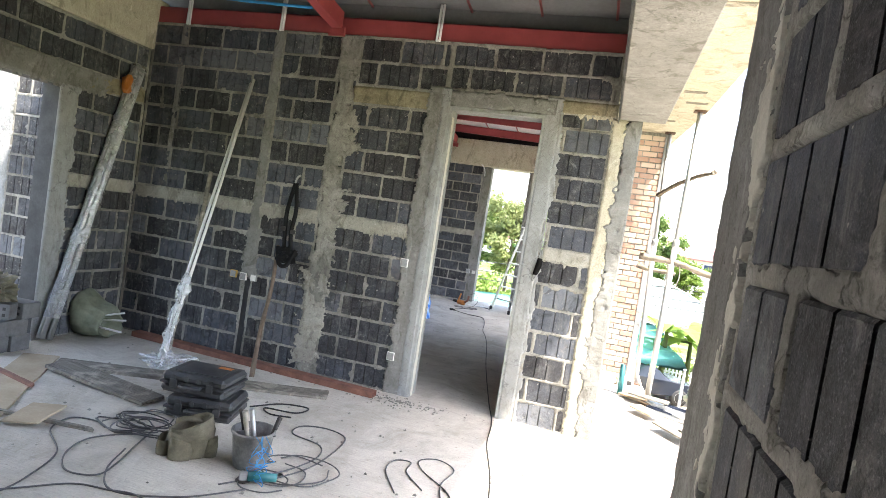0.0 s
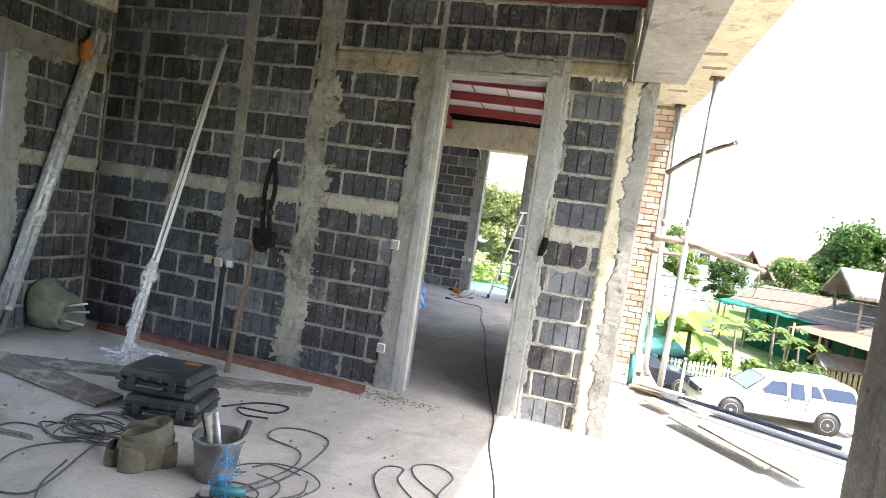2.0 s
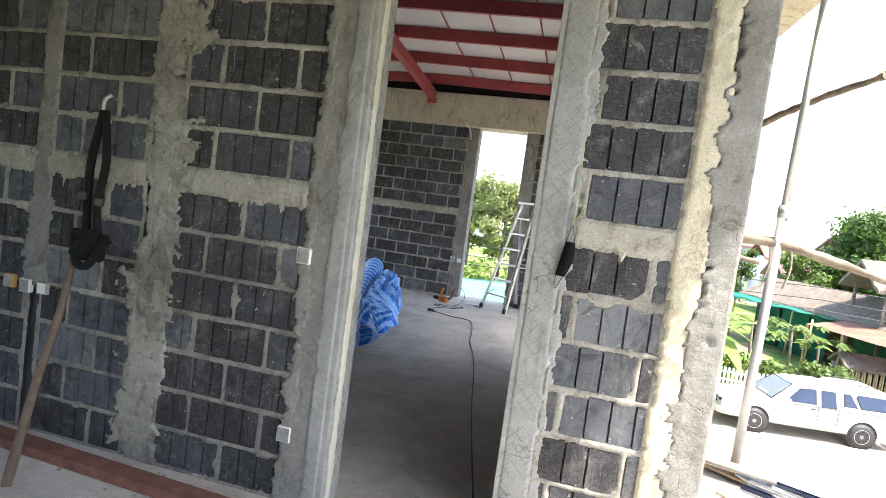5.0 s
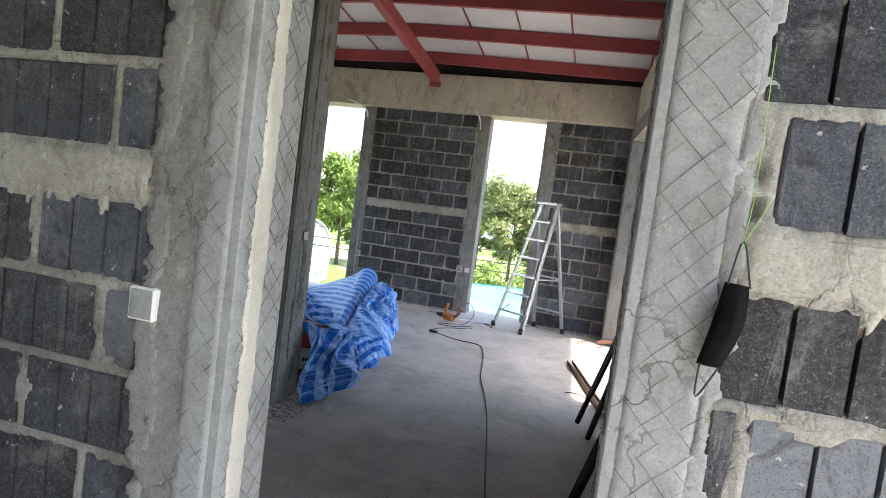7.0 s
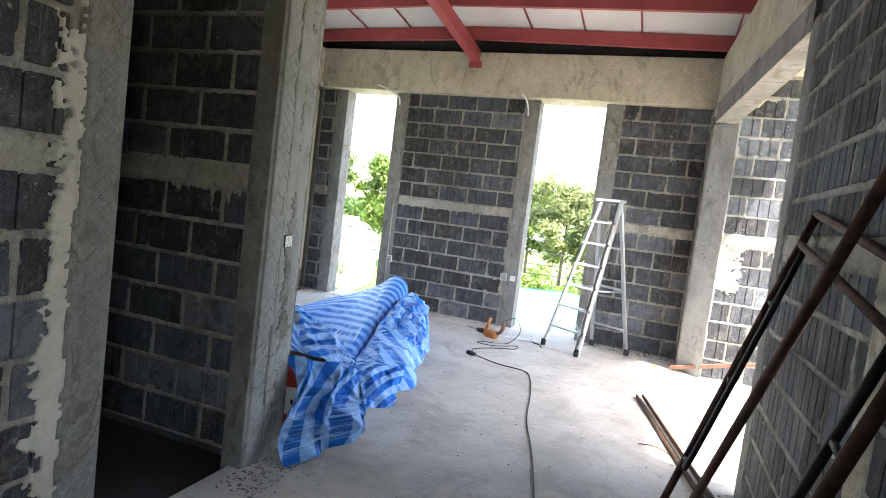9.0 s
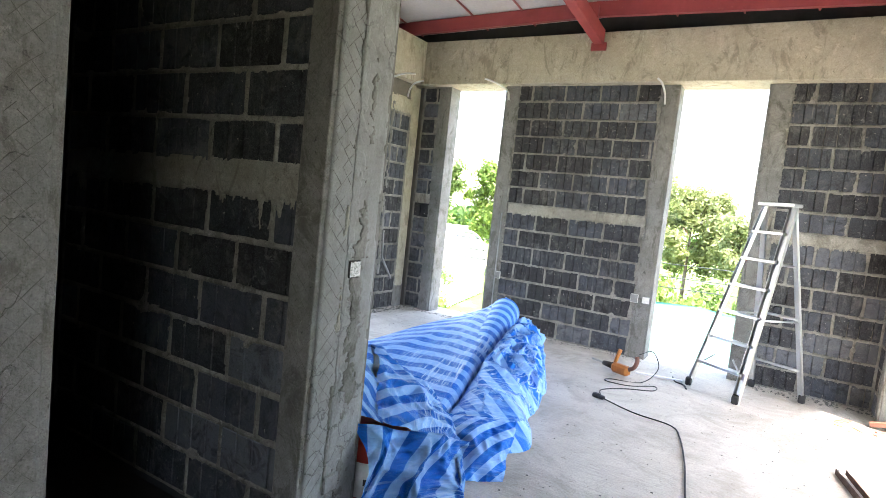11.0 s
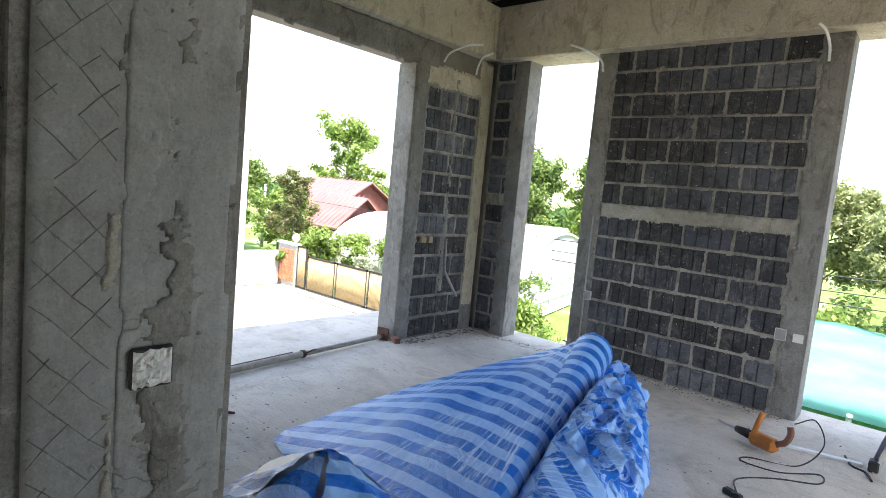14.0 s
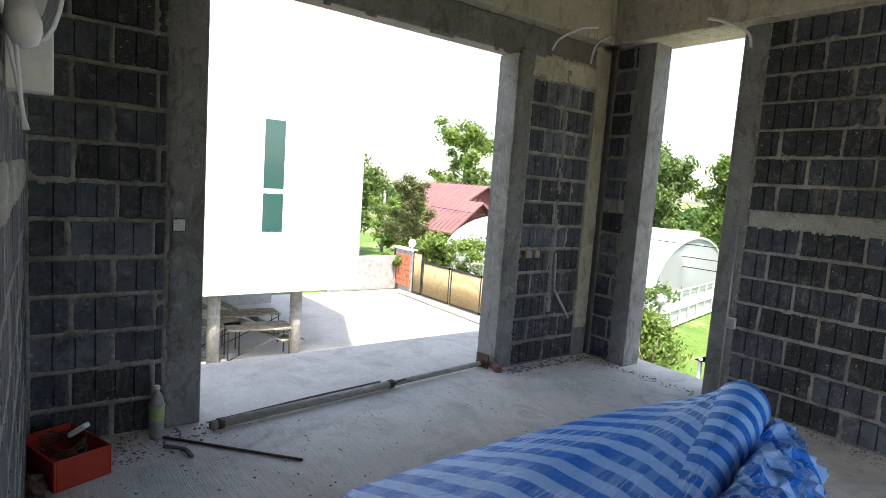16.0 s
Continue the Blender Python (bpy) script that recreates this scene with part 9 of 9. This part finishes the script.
def tunnel(label, x, y0, y1, r, z_wall, rise, film, walls, ribs):
    o = thing("greenhouse", label, "greenhouse", group="greenhouses")
    b = bm_new()
    prof = [(x + r * math.cos(math.pi * k / 16), z_wall + rise * math.sin(math.pi * k / 16)) for k in range(17)]
    rows = [[b.verts.new((px, y, pz)) for px, pz in prof] for y in (y0, (y0 + y1) / 2, y1)]
    for p, q in zip(rows, rows[1:]):
        for i in range(16):
            b.faces.new((p[i], p[i + 1], q[i + 1], q[i]))
    b.faces.new(rows[0][::-1])
    b.faces.new(rows[-1])
    part("film_roof", b, film, o, smooth=False)
    if walls:
        for xx in (x - r, x + r):
            b = bm_new()
            box(b, (xx - 0.02, y0, GROUND), (xx + 0.02, y1, z_wall))
            part("side_wall", b, walls, o)
        b = bm_new()
        box(b, (x - r, y0 - 0.02, GROUND), (x + r, y0 + 0.02, z_wall))
        part("end_wall", b, walls, o)
    for k in range(ribs):
        y = y0 - 0.04 + (y1 - y0) * k / max(1, ribs - 1)
        b = bm_new()
        tube(b, [(px + 0.03 * math.cos(math.pi * i / 16), y, pz + 0.03) for i, (px, pz) in enumerate(prof)], 0.035, 6)
        part("hoop", b, GALV, o)
    for k in range(7):
        xx = x - r + 2 * r * k / 6
        b = bm_new()
        tube(b, [(xx, y0 - 0.05, GROUND), (xx, y0 - 0.05, z_wall)], 0.03, 5)
        part("stud", b, GALV, o)
    b = bm_new()
    tube(b, [(x - r, y0 - 0.05, z_wall), (x + r, y0 - 0.05, z_wall)], 0.04, 5)
    part("rail", b, GALV, o)
    return o


tunnel("white film polytunnel in the garden", 5.0, 42, 54, 3.6, GROUND + 0.3, 3.2, FILM_WHITE, None, 4)
def glasshouse(label, m, r, length, z_wall, rise):
    """A greenhouse seen on its arched end: film roof, half-open end, clear walls, a vent along the ridge."""
    o = thing("greenhouse", label, "greenhouse", group="greenhouses")
    prof = [(r * math.cos(math.pi * k / 20), z_wall + rise * math.sin(math.pi * k / 20)) for k in range(21)]
    b = bm_new()
    rows = [[b.verts.new((px, y, pz)) for px, pz in prof] for y in (0.0, length / 2, length)]
    for p, q in zip(rows, rows[1:]):
        for i in range(20):
            b.faces.new((p[i], p[i + 1], q[i + 1], q[i])).smooth = True
    b.faces.new(rows[-1])
    part("film_roof", b, FILM_WHITE, o, "pale film over hoops")
    b = bm_new()
    ring = prof[:17] + [(-r, z_wall - 0.3), (0.0, z_wall - 0.22), (r, z_wall - 0.25)]
    b.faces.new([b.verts.new((px, -0.03, pz)) for px, pz in ring])
    bmesh.ops.solidify(b, geom=list(b.faces), thickness=0.02)
    part("end_film", b, FILM_WHITE, o, "loose film hanging over half of the arched end")
    for xx in (-r, r):
        b = bm_new()
        box(b, (xx - 0.02, 0.0, GROUND), (xx + 0.02, length, z_wall))
        part("side_wall", b, CLEAR, o)
    b = bm_new()
    box(b, (-r, 0.03, GROUND), (r, 0.06, z_wall))
    part("end_wall", b, CLEAR, o)
    for k in range(6):
        b = bm_new()
        y = length * k / 5
        tube(b, [(px * 1.008, y - 0.06, pz + 0.03) for px, pz in prof], 0.05, 6)
        part("hoop", b, WHITE_WALL, o, "white tube hoop")
    for k in range(9):
        xx = -r + 2 * r * k / 8
        b = bm_new()
        tube(b, [(xx, -0.02, GROUND), (xx, -0.02, z_wall)], 0.04, 5)
        part("stud", b, WHITE_WALL, o)
    for z in (GROUND + 0.1, GROUND + 0.8, z_wall):
        b = bm_new()
        tube(b, [(-r, -0.04, z), (r, -0.04, z)], 0.04, 5)
        part("rail", b, WHITE_WALL, o)
    b = bm_new()
    box(b, (-1.0, 0.1, z_wall + rise - 0.15), (0.9, length * 0.9, z_wall + rise + 0.28), 0.05)
    part("roof_vent", b, FILM_WHITE, o, "raised vent along the ridge")
    o.matrix_world = m
    return o


glasshouse("clear-walled greenhouse with an arched white film roof", pose(-15.5, 32.9, 0, 0, 0, 102.3), 4.7, 11, -2.3, 2.25)

# shade net roof and railing seen through the right window
net = thing("shade_net_canopy", "pale teal shade net stretched over a frame", "canopy")
NET_PALE = speckled("pale_teal_net", (0.1, 0.42, 0.34), (0.22, 0.55, 0.46), 0.6, 0.7, 0.1, 10)
bm = bm_new()
gr = []
for j in range(9):
    gr.append([bm.verts.new((-8.2 + i * 1.5, 20.4 + j * 1.45, -1.95 + 0.12 * math.sin(i * 1.7) * math.sin(j * 1.3) + 0.01 * j)) for i in range(9)])
for a, b in zip(gr, gr[1:]):
    for i in range(8):
        bm.faces.new((a[i], a[i + 1], b[i + 1], b[i]))
bmesh.ops.solidify(bm, geom=list(bm.faces), thickness=0.02)
part("net", bm, NET_PALE, net, smooth=True)
for x, y in ((-8.1, 20.5), (3.7, 20.5), (-8.1, 31.9), (3.7, 31.9), (-2.2, 20.5)):
    bm = bm_new()
    tube(bm, [(x, y, GROUND), (x, y, -1.9)], 0.05, 6)
    part("post", bm, GALV, net)
railing = thing("railing", "dark steel railing behind the shade net", "railing")
for k in range(14):
    bm = bm_new()
    tube(bm, [(-9 + k * 1.0, 33, GROUND), (-9 + k * 1.0, 33, GROUND + 1.2)], 0.035, 5)
    part("post", bm, DARK_STEEL, railing)
for z in (0.4, 0.8, 1.2):
    bm = bm_new()
    tube(bm, [(-9, 33, GROUND + z), (4, 33, GROUND + z)], 0.03, 5)
    part("rail", bm, DARK_STEEL, railing)

# ---- neighbour's white house and yard ----
TEAL_GLASS = Nodes("teal_window_glass", 0.08, spec=0.7).color((0.015, 0.06, 0.058)).m
house = thing("white_house", "plain white raised house with a narrow window on round columns", "house")
bm = bm_new()
box(bm, (-26, -6, -1.43), (-17.0, 16.62, 6.6), 0.02)
part("wall", bm, WHITE_WALL, house)
bm = bm_new()
box(bm, (-26.2, -6, -1.75), (-16.9, 16.7, -1.44), 0.01)
part("floor_beam", bm, WHITE_WALL, house)
bm = bm_new()
box(bm, (-17.0, 2, -0.62), (-16.985, 16.62, -0.6))
part("string_course", bm, SHEET_WHITE, house)
win = part("window", box(bm_new(), (-17.02, 13.48, -0.16), (-16.96, 14.24, 3.05), 0.004), WHITE_PLASTIC, house, "white-framed window")
for z0, z1 in ((-0.06, 0.98), (1.12, 2.95)):
    bm = bm_new()
    box(bm, (-16.965, 13.58, z0), (-16.945, 14.14, z1))
    part("pane", bm, TEAL_GLASS, win, "teal glass pane")
for y in (12.54, 14.88, 8.5):
    bm = bm_new()
    tube(bm, [(-17.5, y, GROUND), (-17.5, y, -1.7)], 0.17, 16)
    part("column", bm, PLASTER, house)
bm = bm_new()
box(bm, (-26, -6, GROUND), (-24.8, 16.9, -1.75))
part("back_wall", bm, PLASTER_LIGHT, house, "grey wall under the house")
for k, (x, y, r) in enumerate(((-18.7, 12.7, 20), (-19.6, 14.2, 24), (-17.9, 13.9, 20))):
    o = thing("work_platform", "low steel work platform with plank top under the house", "platform", group="work platforms")
    bm = bm_new()
    box(bm, (-0.9, -0.45, 0.95), (0.9, 0.45, 1.0), 0.004)
    part("deck", bm, WOOD_GREY, o)
    for x2 in (-0.85, 0.85):
        for y2 in (-0.4, 0.4):
            bm = bm_new()
            tube(bm, [(x2, y2, 0), (x2, y2, 0.95)], 0.02, 5)
            part("leg", bm, DARK_STEEL, o)
    bm = bm_new()
    tube(bm, [(-0.85, -0.4, 0.1), (0.85, -0.4, 0.9)], 0.016, 5)
    part("brace", bm, DARK_STEEL, o)
    o.matrix_world = pose(x, y, GROUND, 0, 0, r + 60)
for k, (a, b) in enumerate((((-21.5, 13.0, -2.9), (-17.4, 14.6, -3.3)), ((-21.8, 13.6, -2.85), (-17.9, 15.3, -3.5)), ((-20.5, 12.2, -3.0), (-18.0, 12.9, -2.95)), ((-22.0, 14.6, -3.7), (-18.8, 15.6, -3.75)), ((-19.2, 11.6, -3.78), (-17.6, 13.0, -3.8)))):
    a, b = Vector(a), Vector(b)
    m_ = Matrix.Translation(a) @ (b - a).to_track_quat("X", "Z").to_matrix().to_4x4()
    bm = bm_new()
    box(bm, (0, -0.13, -0.02), ((b - a).length, 0.13, 0.02), 0.003)
    tagged(part("scaffold_board", bm, WOOD_GREY, None, m=m_), "grey weathered scaffold board under the house", "board", "scaffold boards")
rs = random.Random(44)
verts, faces = [], []
for k in range(900):
    x, y, s = rs.uniform(-22, -13.5), rs.uniform(8.5, 13.5), rs.uniform(0.04, 0.16)
    b = len(verts)
    for dx, dy, dz in ((-1, -1, 0), (1, -0.8, 0), (0.8, 1, 0), (-1, 0.9, 0), (0.1, 0, 0.8)):
        verts.append((x + dx * s * rs.uniform(0.5, 1.3), y + dy * s * rs.uniform(0.5, 1.3), GROUND + 0.02 + dz * s))
    faces += [(b, b + 1, b + 4), (b + 1, b + 2, b + 4), (b + 2, b + 3, b + 4), (b + 3, b, b + 4)]
me = bpy.data.meshes.new("building_rubble")
me.from_pydata(verts, [], faces)
me.materials.append(PLASTER_LIGHT)
tagged(new("building_rubble", me), "pale building rubble under the house", "rubble", kind="stuff")

# boundary wall, pillar, gate
bm = bm_new()
box(bm, (-34, 20.2, GROUND), (-26.4, 20.4, GROUND + 2.0), 0.01)
box(bm, (-26.6, 20.4, GROUND), (-26.4, 24.0, GROUND + 1.7), 0.01)
tagged(part("wall_boundary", bm, PLASTER_LIGHT, None), "grey rendered boundary wall of the yard", "wall", kind="structure")
pillar = thing("gate_wall", "low wall of red vent blocks with a white coping", "wall")
bm = bm_new()
box(bm, (-26.5, 24.0, GROUND), (-24.95, 24.2, GROUND + 2.1), 0.01)
part("frame", bm, PLASTER_LIGHT, pillar)
bm = bm_new()
box(bm, (-26.6, 23.95, GROUND + 2.1), (-24.9, 24.25, GROUND + 2.2), 0.01)
part("coping", bm, WHITE_WALL, pillar)
RED_BLOCK = speckled("red_vent_block", (0.42, 0.12, 0.06), (0.55, 0.19, 0.1), 3, 0.8, 0.2, 30)
for i in range(5):
    for j in range(6):
        bm = bm_new()
        box(bm, (-26.3 + i * 0.25, 23.95, GROUND + 0.3 + j * 0.27), (-26.09 + i * 0.25, 24.0, GROUND + 0.53 + j * 0.27), 0.008)
        part("vent_block", bm, RED_BLOCK, pillar)
globe = thing("globe_lamp", "white globe lamp on the gate wall", "lamp", group="globe lamps")
bm = bm_new()
lathe(bm, [(0.05, 0.0), (0.06, 0.08), (0.13, 0.12), (0.19, 0.25), (0.19, 0.33), (0.12, 0.45), (0.02, 0.48)], 18, 0, pose(-25.2, 24.1, GROUND + 2.2))
part("globe", bm, WHITE_PLASTIC, globe, smooth=True)
globe2 = thing("globe_lamp", "white globe lamp on a garden post", "lamp", group="globe lamps")
bm = bm_new()
tube(bm, [(-12.75, 26.2, GROUND), (-12.75, 26.2, -2.05)], 0.06, 8)
part("post", bm, PLASTER_LIGHT, globe2)
bm = bm_new()
lathe(bm, [(0.05, 0.0), (0.19, 0.12), (0.22, 0.25), (0.18, 0.38), (0.02, 0.46)], 18, 0, pose(-12.75, 26.2, -2.1))
part("globe", bm, WHITE_PLASTIC, globe2, smooth=True)
gate = thing("sliding_gate", "black steel gate filled with woven bamboo panels", "gate")
for k in range(6):
    x0 = -24.85 + k * 2.2
    w = 0.75 if k == 0 else 2.1
    x0 = -24.85 if k == 0 else -24.0 + (k - 1) * 2.2
    zt = GROUND + (2.15 if k == 0 else 1.75)
    bm = bm_new()
    for a, b in (((x0, 24.0, GROUND + 0.1), (x0 + w, 24.06, GROUND + 0.18)), ((x0, 24.0, zt - 0.08), (x0 + w, 24.06, zt)), ((x0, 24.0, GROUND + 0.1), (x0 + 0.07, 24.06, zt)), ((x0 + w - 0.07, 24.0, GROUND + 0.1), (x0 + w, 24.06, zt))):
        box(bm, a, b)
    fr = part("gate_frame", bm, DARK_STEEL, gate)
    bm = bm_new()
    n = int(w / 0.07)
    for i in range(n):
        tube(bm, [(x0 + 0.06 + i * 0.07, 24.03, GROUND + 0.18), (x0 + 0.06 + i * 0.07, 24.03, zt - 0.08)], 0.028, 5)
    part("bamboo_panel", bm, BAMBOO, fr, "woven bamboo infill")
flat("kerb", [(-25, 23.3), (-8, 22.6), (-8, 23.0), (-25, 23.75)], GROUND, PLASTER, "grey concrete kerb and channel by the gate", 0.1)

red_house = thing("red_roofed_house", "low timber house with faded red gabled roofs", "house")
RED_WALL = speckled("red_brown_timber", (0.13, 0.045, 0.035), (0.22, 0.08, 0.06), 2, 0.8, 0.2, 12)
for x0, x1, y0, y1, ze, zr in ((-39.8, -32.7, 32.0, 38.8, -0.35, 1.7), (-36.0, -29.2, 29.6, 34.4, -1.3, 0.65)):
    bm = bm_new()
    box(bm, (x0 + 0.6, y0 + 0.7, GROUND), (x1 - 0.6, y1 - 0.7, ze + 0.1), 0.02)
    part("wall", bm, RED_WALL, red_house)
    bm = bm_new()
    gable(bm, x0, x1, y0, y1, ze, zr, 0.12, "x")
    part("roof", bm, ROOF_PINK, red_house)
    bm = bm_new()
    tri = [(x1 - 0.5, y0 + 0.3, ze - 0.05), (x1 - 0.5, y1 - 0.3, ze - 0.05), (x1 - 0.5, (y0 + y1) / 2, zr - 0.12)]
    back = [bm.verts.new((x - 0.1, y, z)) for x, y, z in tri]
    front = [bm.verts.new(p) for p in tri]
    bm.faces.new(front)
    bm.faces.new(back[::-1])
    for k in range(3):
        bm.faces.new((front[k], back[k], back[(k + 1) % 3], front[(k + 1) % 3]))
    bmesh.ops.recalc_face_normals(bm, faces=bm.faces)
    part("gable_board", bm, RED_WALL, red_house)
    bm = bm_new()
    for k in range(int((x1 - x0) / 0.45)):
        xx = x0 + 0.2 + k * 0.45
        tube(bm, [(xx, y0 + 0.02, ze + 0.14), (xx, (y0 + y1) / 2, zr + 0.14)], 0.02, 4)
    part("roof_rib", bm, ROOF_PINK, red_house)
for k in range(3):
    bm = bm_new()
    box(bm, (-34.8 + k * 1.7, 30.2, GROUND + 0.9), (-33.9 + k * 1.7, 30.31, GROUND + 1.9), 0.01)
    part("window", bm, GLASS_DARK, red_house)

# ---- far houses ----
for k, (x, y, w, d, h, zr, mt) in enumerate(((13.5, 78, 9, 8, 4.3, 3.6, ROOF_PINK), (22.5, 72, 8, 7, 3.6, 2.6, ROOF_RED), (29, 66, 10, 8, 5.2, 4.2, THATCH), (19.5, 58, 6, 6, 2.0, 1.2, ROOF_PINK), (-20, 95, 10, 8, 3.0, 2.0, ROOF_PINK))):
    o = thing("far_house", "distant white house with a pitched tiled roof", "house", group="distant houses")
    bm = bm_new()
    box(bm, (x - w / 2, y, GROUND), (x + w / 2, y + d, zr - 1.6), 0.02)
    part("wall", bm, WHITE_WALL, o)
    bm = bm_new()
    gable(bm, x - w / 2 - 0.5, x + w / 2 + 0.5, y - 0.6, y + d + 0.6, zr - 1.7, zr, 0.2)
    part("roof", bm, mt, o)
    for i in range(3):
        bm = bm_new()
        box(bm, (x - w / 2 + 1 + i * w / 3.2, y - 0.05, zr - 3.6), (x - w / 2 + 2.2 + i * w / 3.2, y + 0.05, zr - 2.3), 0.01)
        part("window", bm, GLASS_DARK, o)

# ---- trees and bushes ----
T = [
    ("dense dark green tree beyond the garden", 18.9, 50, 9.4, 4.3, LEAF_DARK, 1, 16000, 0.3), ("dense dark green tree beyond the hut", 24.5, 49, 10.4, 4.6, LEAF_DARK, 2, 8000, 0.3),
    ("round green tree behind the hut roof", 14.6, 49, 6.4, 2.6, LEAF_MID, 3, 6000, 0.22), ("tall green tree beside the polytunnel", 4.6, 59, 9.6, 3.2, LEAF_MID, 4, 6000, 0.28),
    ("yellowish green tree behind the polytunnel", 8.4, 60, 5.8, 2.6, LEAF_BRIGHT, 5, 4500, 0.24), ("green tree between the distant houses", 11.5, 56, 5.6, 2.2, LEAF_DARK, 6, 4500, 0.22),
    ("broad green tree beyond the greenhouse", -24, 42, 9.2, 4.0, LEAF_MID, 7, 9000, 0.26), ("broad green tree beyond the greenhouse", -20, 46, 9.6, 4.2, LEAF_BRIGHT, 8, 9000, 0.28),
    ("dense green tree beyond the greenhouse", -29, 46, 9.8, 4.5, LEAF_MID, 9, 8000, 0.28), ("olive green tree past the railing", -7.0, 50, 8.4, 4.0, LEAF_PALE, 10, 9000, 0.26),
    ("green tree past the railing", -3.2, 47, 7.0, 3.4, LEAF_PALE, 11, 8000, 0.24), ("green tree past the railing", -11, 56, 8.6, 4.0, LEAF_MID, 12, 7000, 0.3),
    ("tall open-crowned tree behind the red roofs", -50, 47, 13.2, 5.2, LEAF_BRIGHT, 13, 4600, 0.36), ("slender tree with reddish tips by the gate", -28.0, 25.8, 6.3, 1.7, LEAF_REDDISH, 14, 9000, 0.11),
    ("bright green tree over the boundary wall", -31.5, 27.2, 5.0, 2.4, LEAF_BRIGHT, 15, 5000, 0.18), ("green tree behind the white house", -38.5, 28, 7.6, 3.0, LEAF_MID, 16, 6000, 0.24),
    ("green tree behind the red roofs", -42, 50, 8.6, 3.6, LEAF_MID, 17, 5000, 0.3), ("distant green tree behind the polytunnel", 1.0, 66, 7.0, 3.5, LEAF_MID, 18, 4500, 0.3),
    ("distant dark green tree beyond the houses", 35, 60, 10, 4.5, LEAF_DARK, 19, 5000, 0.34),
]
for lb, x, y, h, s, mt, sd, n, sz in T:
    tree(lb, x, y, h, s, mt, sd, int(n * 1.8), sz * 0.68)
for lb, x, y, w, d, h, mt, sd, n, sz in (
        ("clipped green hedge behind the gate", -22.5, 26.0, 8, 1.6, 3.3, LEAF_BRIGHT, 21, 14000, 0.1), ("clipped green hedge behind the gate", -15.5, 26.0, 6, 1.4, 2.8, LEAF_MID, 22, 9000, 0.1),
        ("green climbing plant over the gate wall", -26.4, 24.0, 1.3, 0.7, 2.5, LEAF_BRIGHT, 23, 2600, 0.12), ("round green bush below the window", -12.0, 24.2, 1.9, 1.6, 2.0, LEAF_BRIGHT, 24, 7000, 0.09),
        ("flowering pale bush behind the gate", -21.0, 25.0, 1.6, 1.0, 2.6, leaf_mat("pale_leaves", (0.3, 0.36, 0.24), (0.5, 0.52, 0.42)), 25, 2200, 0.1),
        ("green bush by the picket fence", 5.2, 28.4, 2.4, 1.2, 1.3, LEAF_BRIGHT, 26, 2600, 0.12), ("green bush by the picket fence", 8.8, 28.6, 2.4, 1.4, 1.3, LEAF_MID, 27, 2600, 0.12),
        ("low green garden plants", 3.5, 29.5, 3, 2, 1.0, LEAF_BRIGHT, 28, 2600, 0.12), ("yellow-green bush over the lean-to roof", 17.5, 31.8, 3, 1.6, 2.2, LEAF_BRIGHT, 29, 2600, 0.14),
        ("green garden plants before the hut", 13.8, 34, 3.5, 1.5, 1.2, LEAF_MID, 30, 2600, 0.12), ("bright green shrubs past the railing", -7.5, 38, 6, 3, 2.6, LEAF_BRIGHT, 31, 4000, 0.18),
        ("green shrubs past the railing", -1.5, 40, 6, 3, 2.4, LEAF_MID, 32, 4000, 0.18), ("green shrubs behind the greenhouse", -24, 38, 7, 3, 3.4, LEAF_MID, 33, 5000, 0.2),
        ("green verge plants at the yard's edge", -15.2, 12.9, 1.0, 2.5, 0.4, LEAF_MID, 34, 1500, 0.1), ("dark shrubs behind the red-roofed house", -30, 36, 5, 3, 3.2, LEAF_DARK, 35, 4000, 0.2)):
    bush(lb, x, y, w, d, h, mt, sd, n, sz)
banana(3.5, 24.9, 4.2, 3)
banana(4.6, 26.0, 3.6, 5)
papaya(7.0, 29.3, 2.5, 2)
papaya(8.9, 30.6, 2.3, 4)
papaya(10.2, 31.2, 1.8, 6)
# far belt of woods
verts, faces = [], []
rng = np.random.RandomState(5)
for k in range(26000):
    a = rng.uniform(-1.35, 0.95)
    d = rng.uniform(110, 170)
    h = (3.2 + 2.2 * math.sin(a * 13) + 1.2 * math.sin(a * 37 + 1)) * rng.uniform(0.0, 1.0) ** 0.6
    c = np.array([math.sin(a) * d, math.cos(a) * d, GROUND + h])
    u, v = rng.normal(size=3) * 0.55, rng.normal(size=3) * 0.4
    b = len(verts)
    verts += [(c - u).tolist(), (c - v).tolist(), (c + u).tolist(), (c + v).tolist()]
    faces.append((b, b + 1, b + 2, b + 3))
me = bpy.data.meshes.new("far_woods")
me.from_pydata(verts, [], faces)
me.materials.append(LEAF_DARK)
tagged(new("far_woods", me), "distant belt of dark green woods", "woods", kind="stuff")
# overhead wires
for k, z in enumerate((0.2, -0.35, -0.8)):
    b = bm_new()
    tube(b, [Vector((-40 + i * 5, 31 + 0.2 * k, z - 0.4 + 0.02 * (i % 10 - 5) ** 2)) for i in range(19)], 0.018, 4)
    tagged(part("overhead_wire", b, RUBBER, None), "thin black overhead wire", "wire", "overhead wires")
for k, x in enumerate((-40, -1.8, 14.5)):
    b = bm_new()
    tube(b, [(x, 31.3, GROUND), (x, 31.3, 1.2)], [0.13, 0.1], 8)
    tagged(part("utility_pole", b, PLASTER_LIGHT, None), "grey concrete utility pole", "pole", "utility poles")
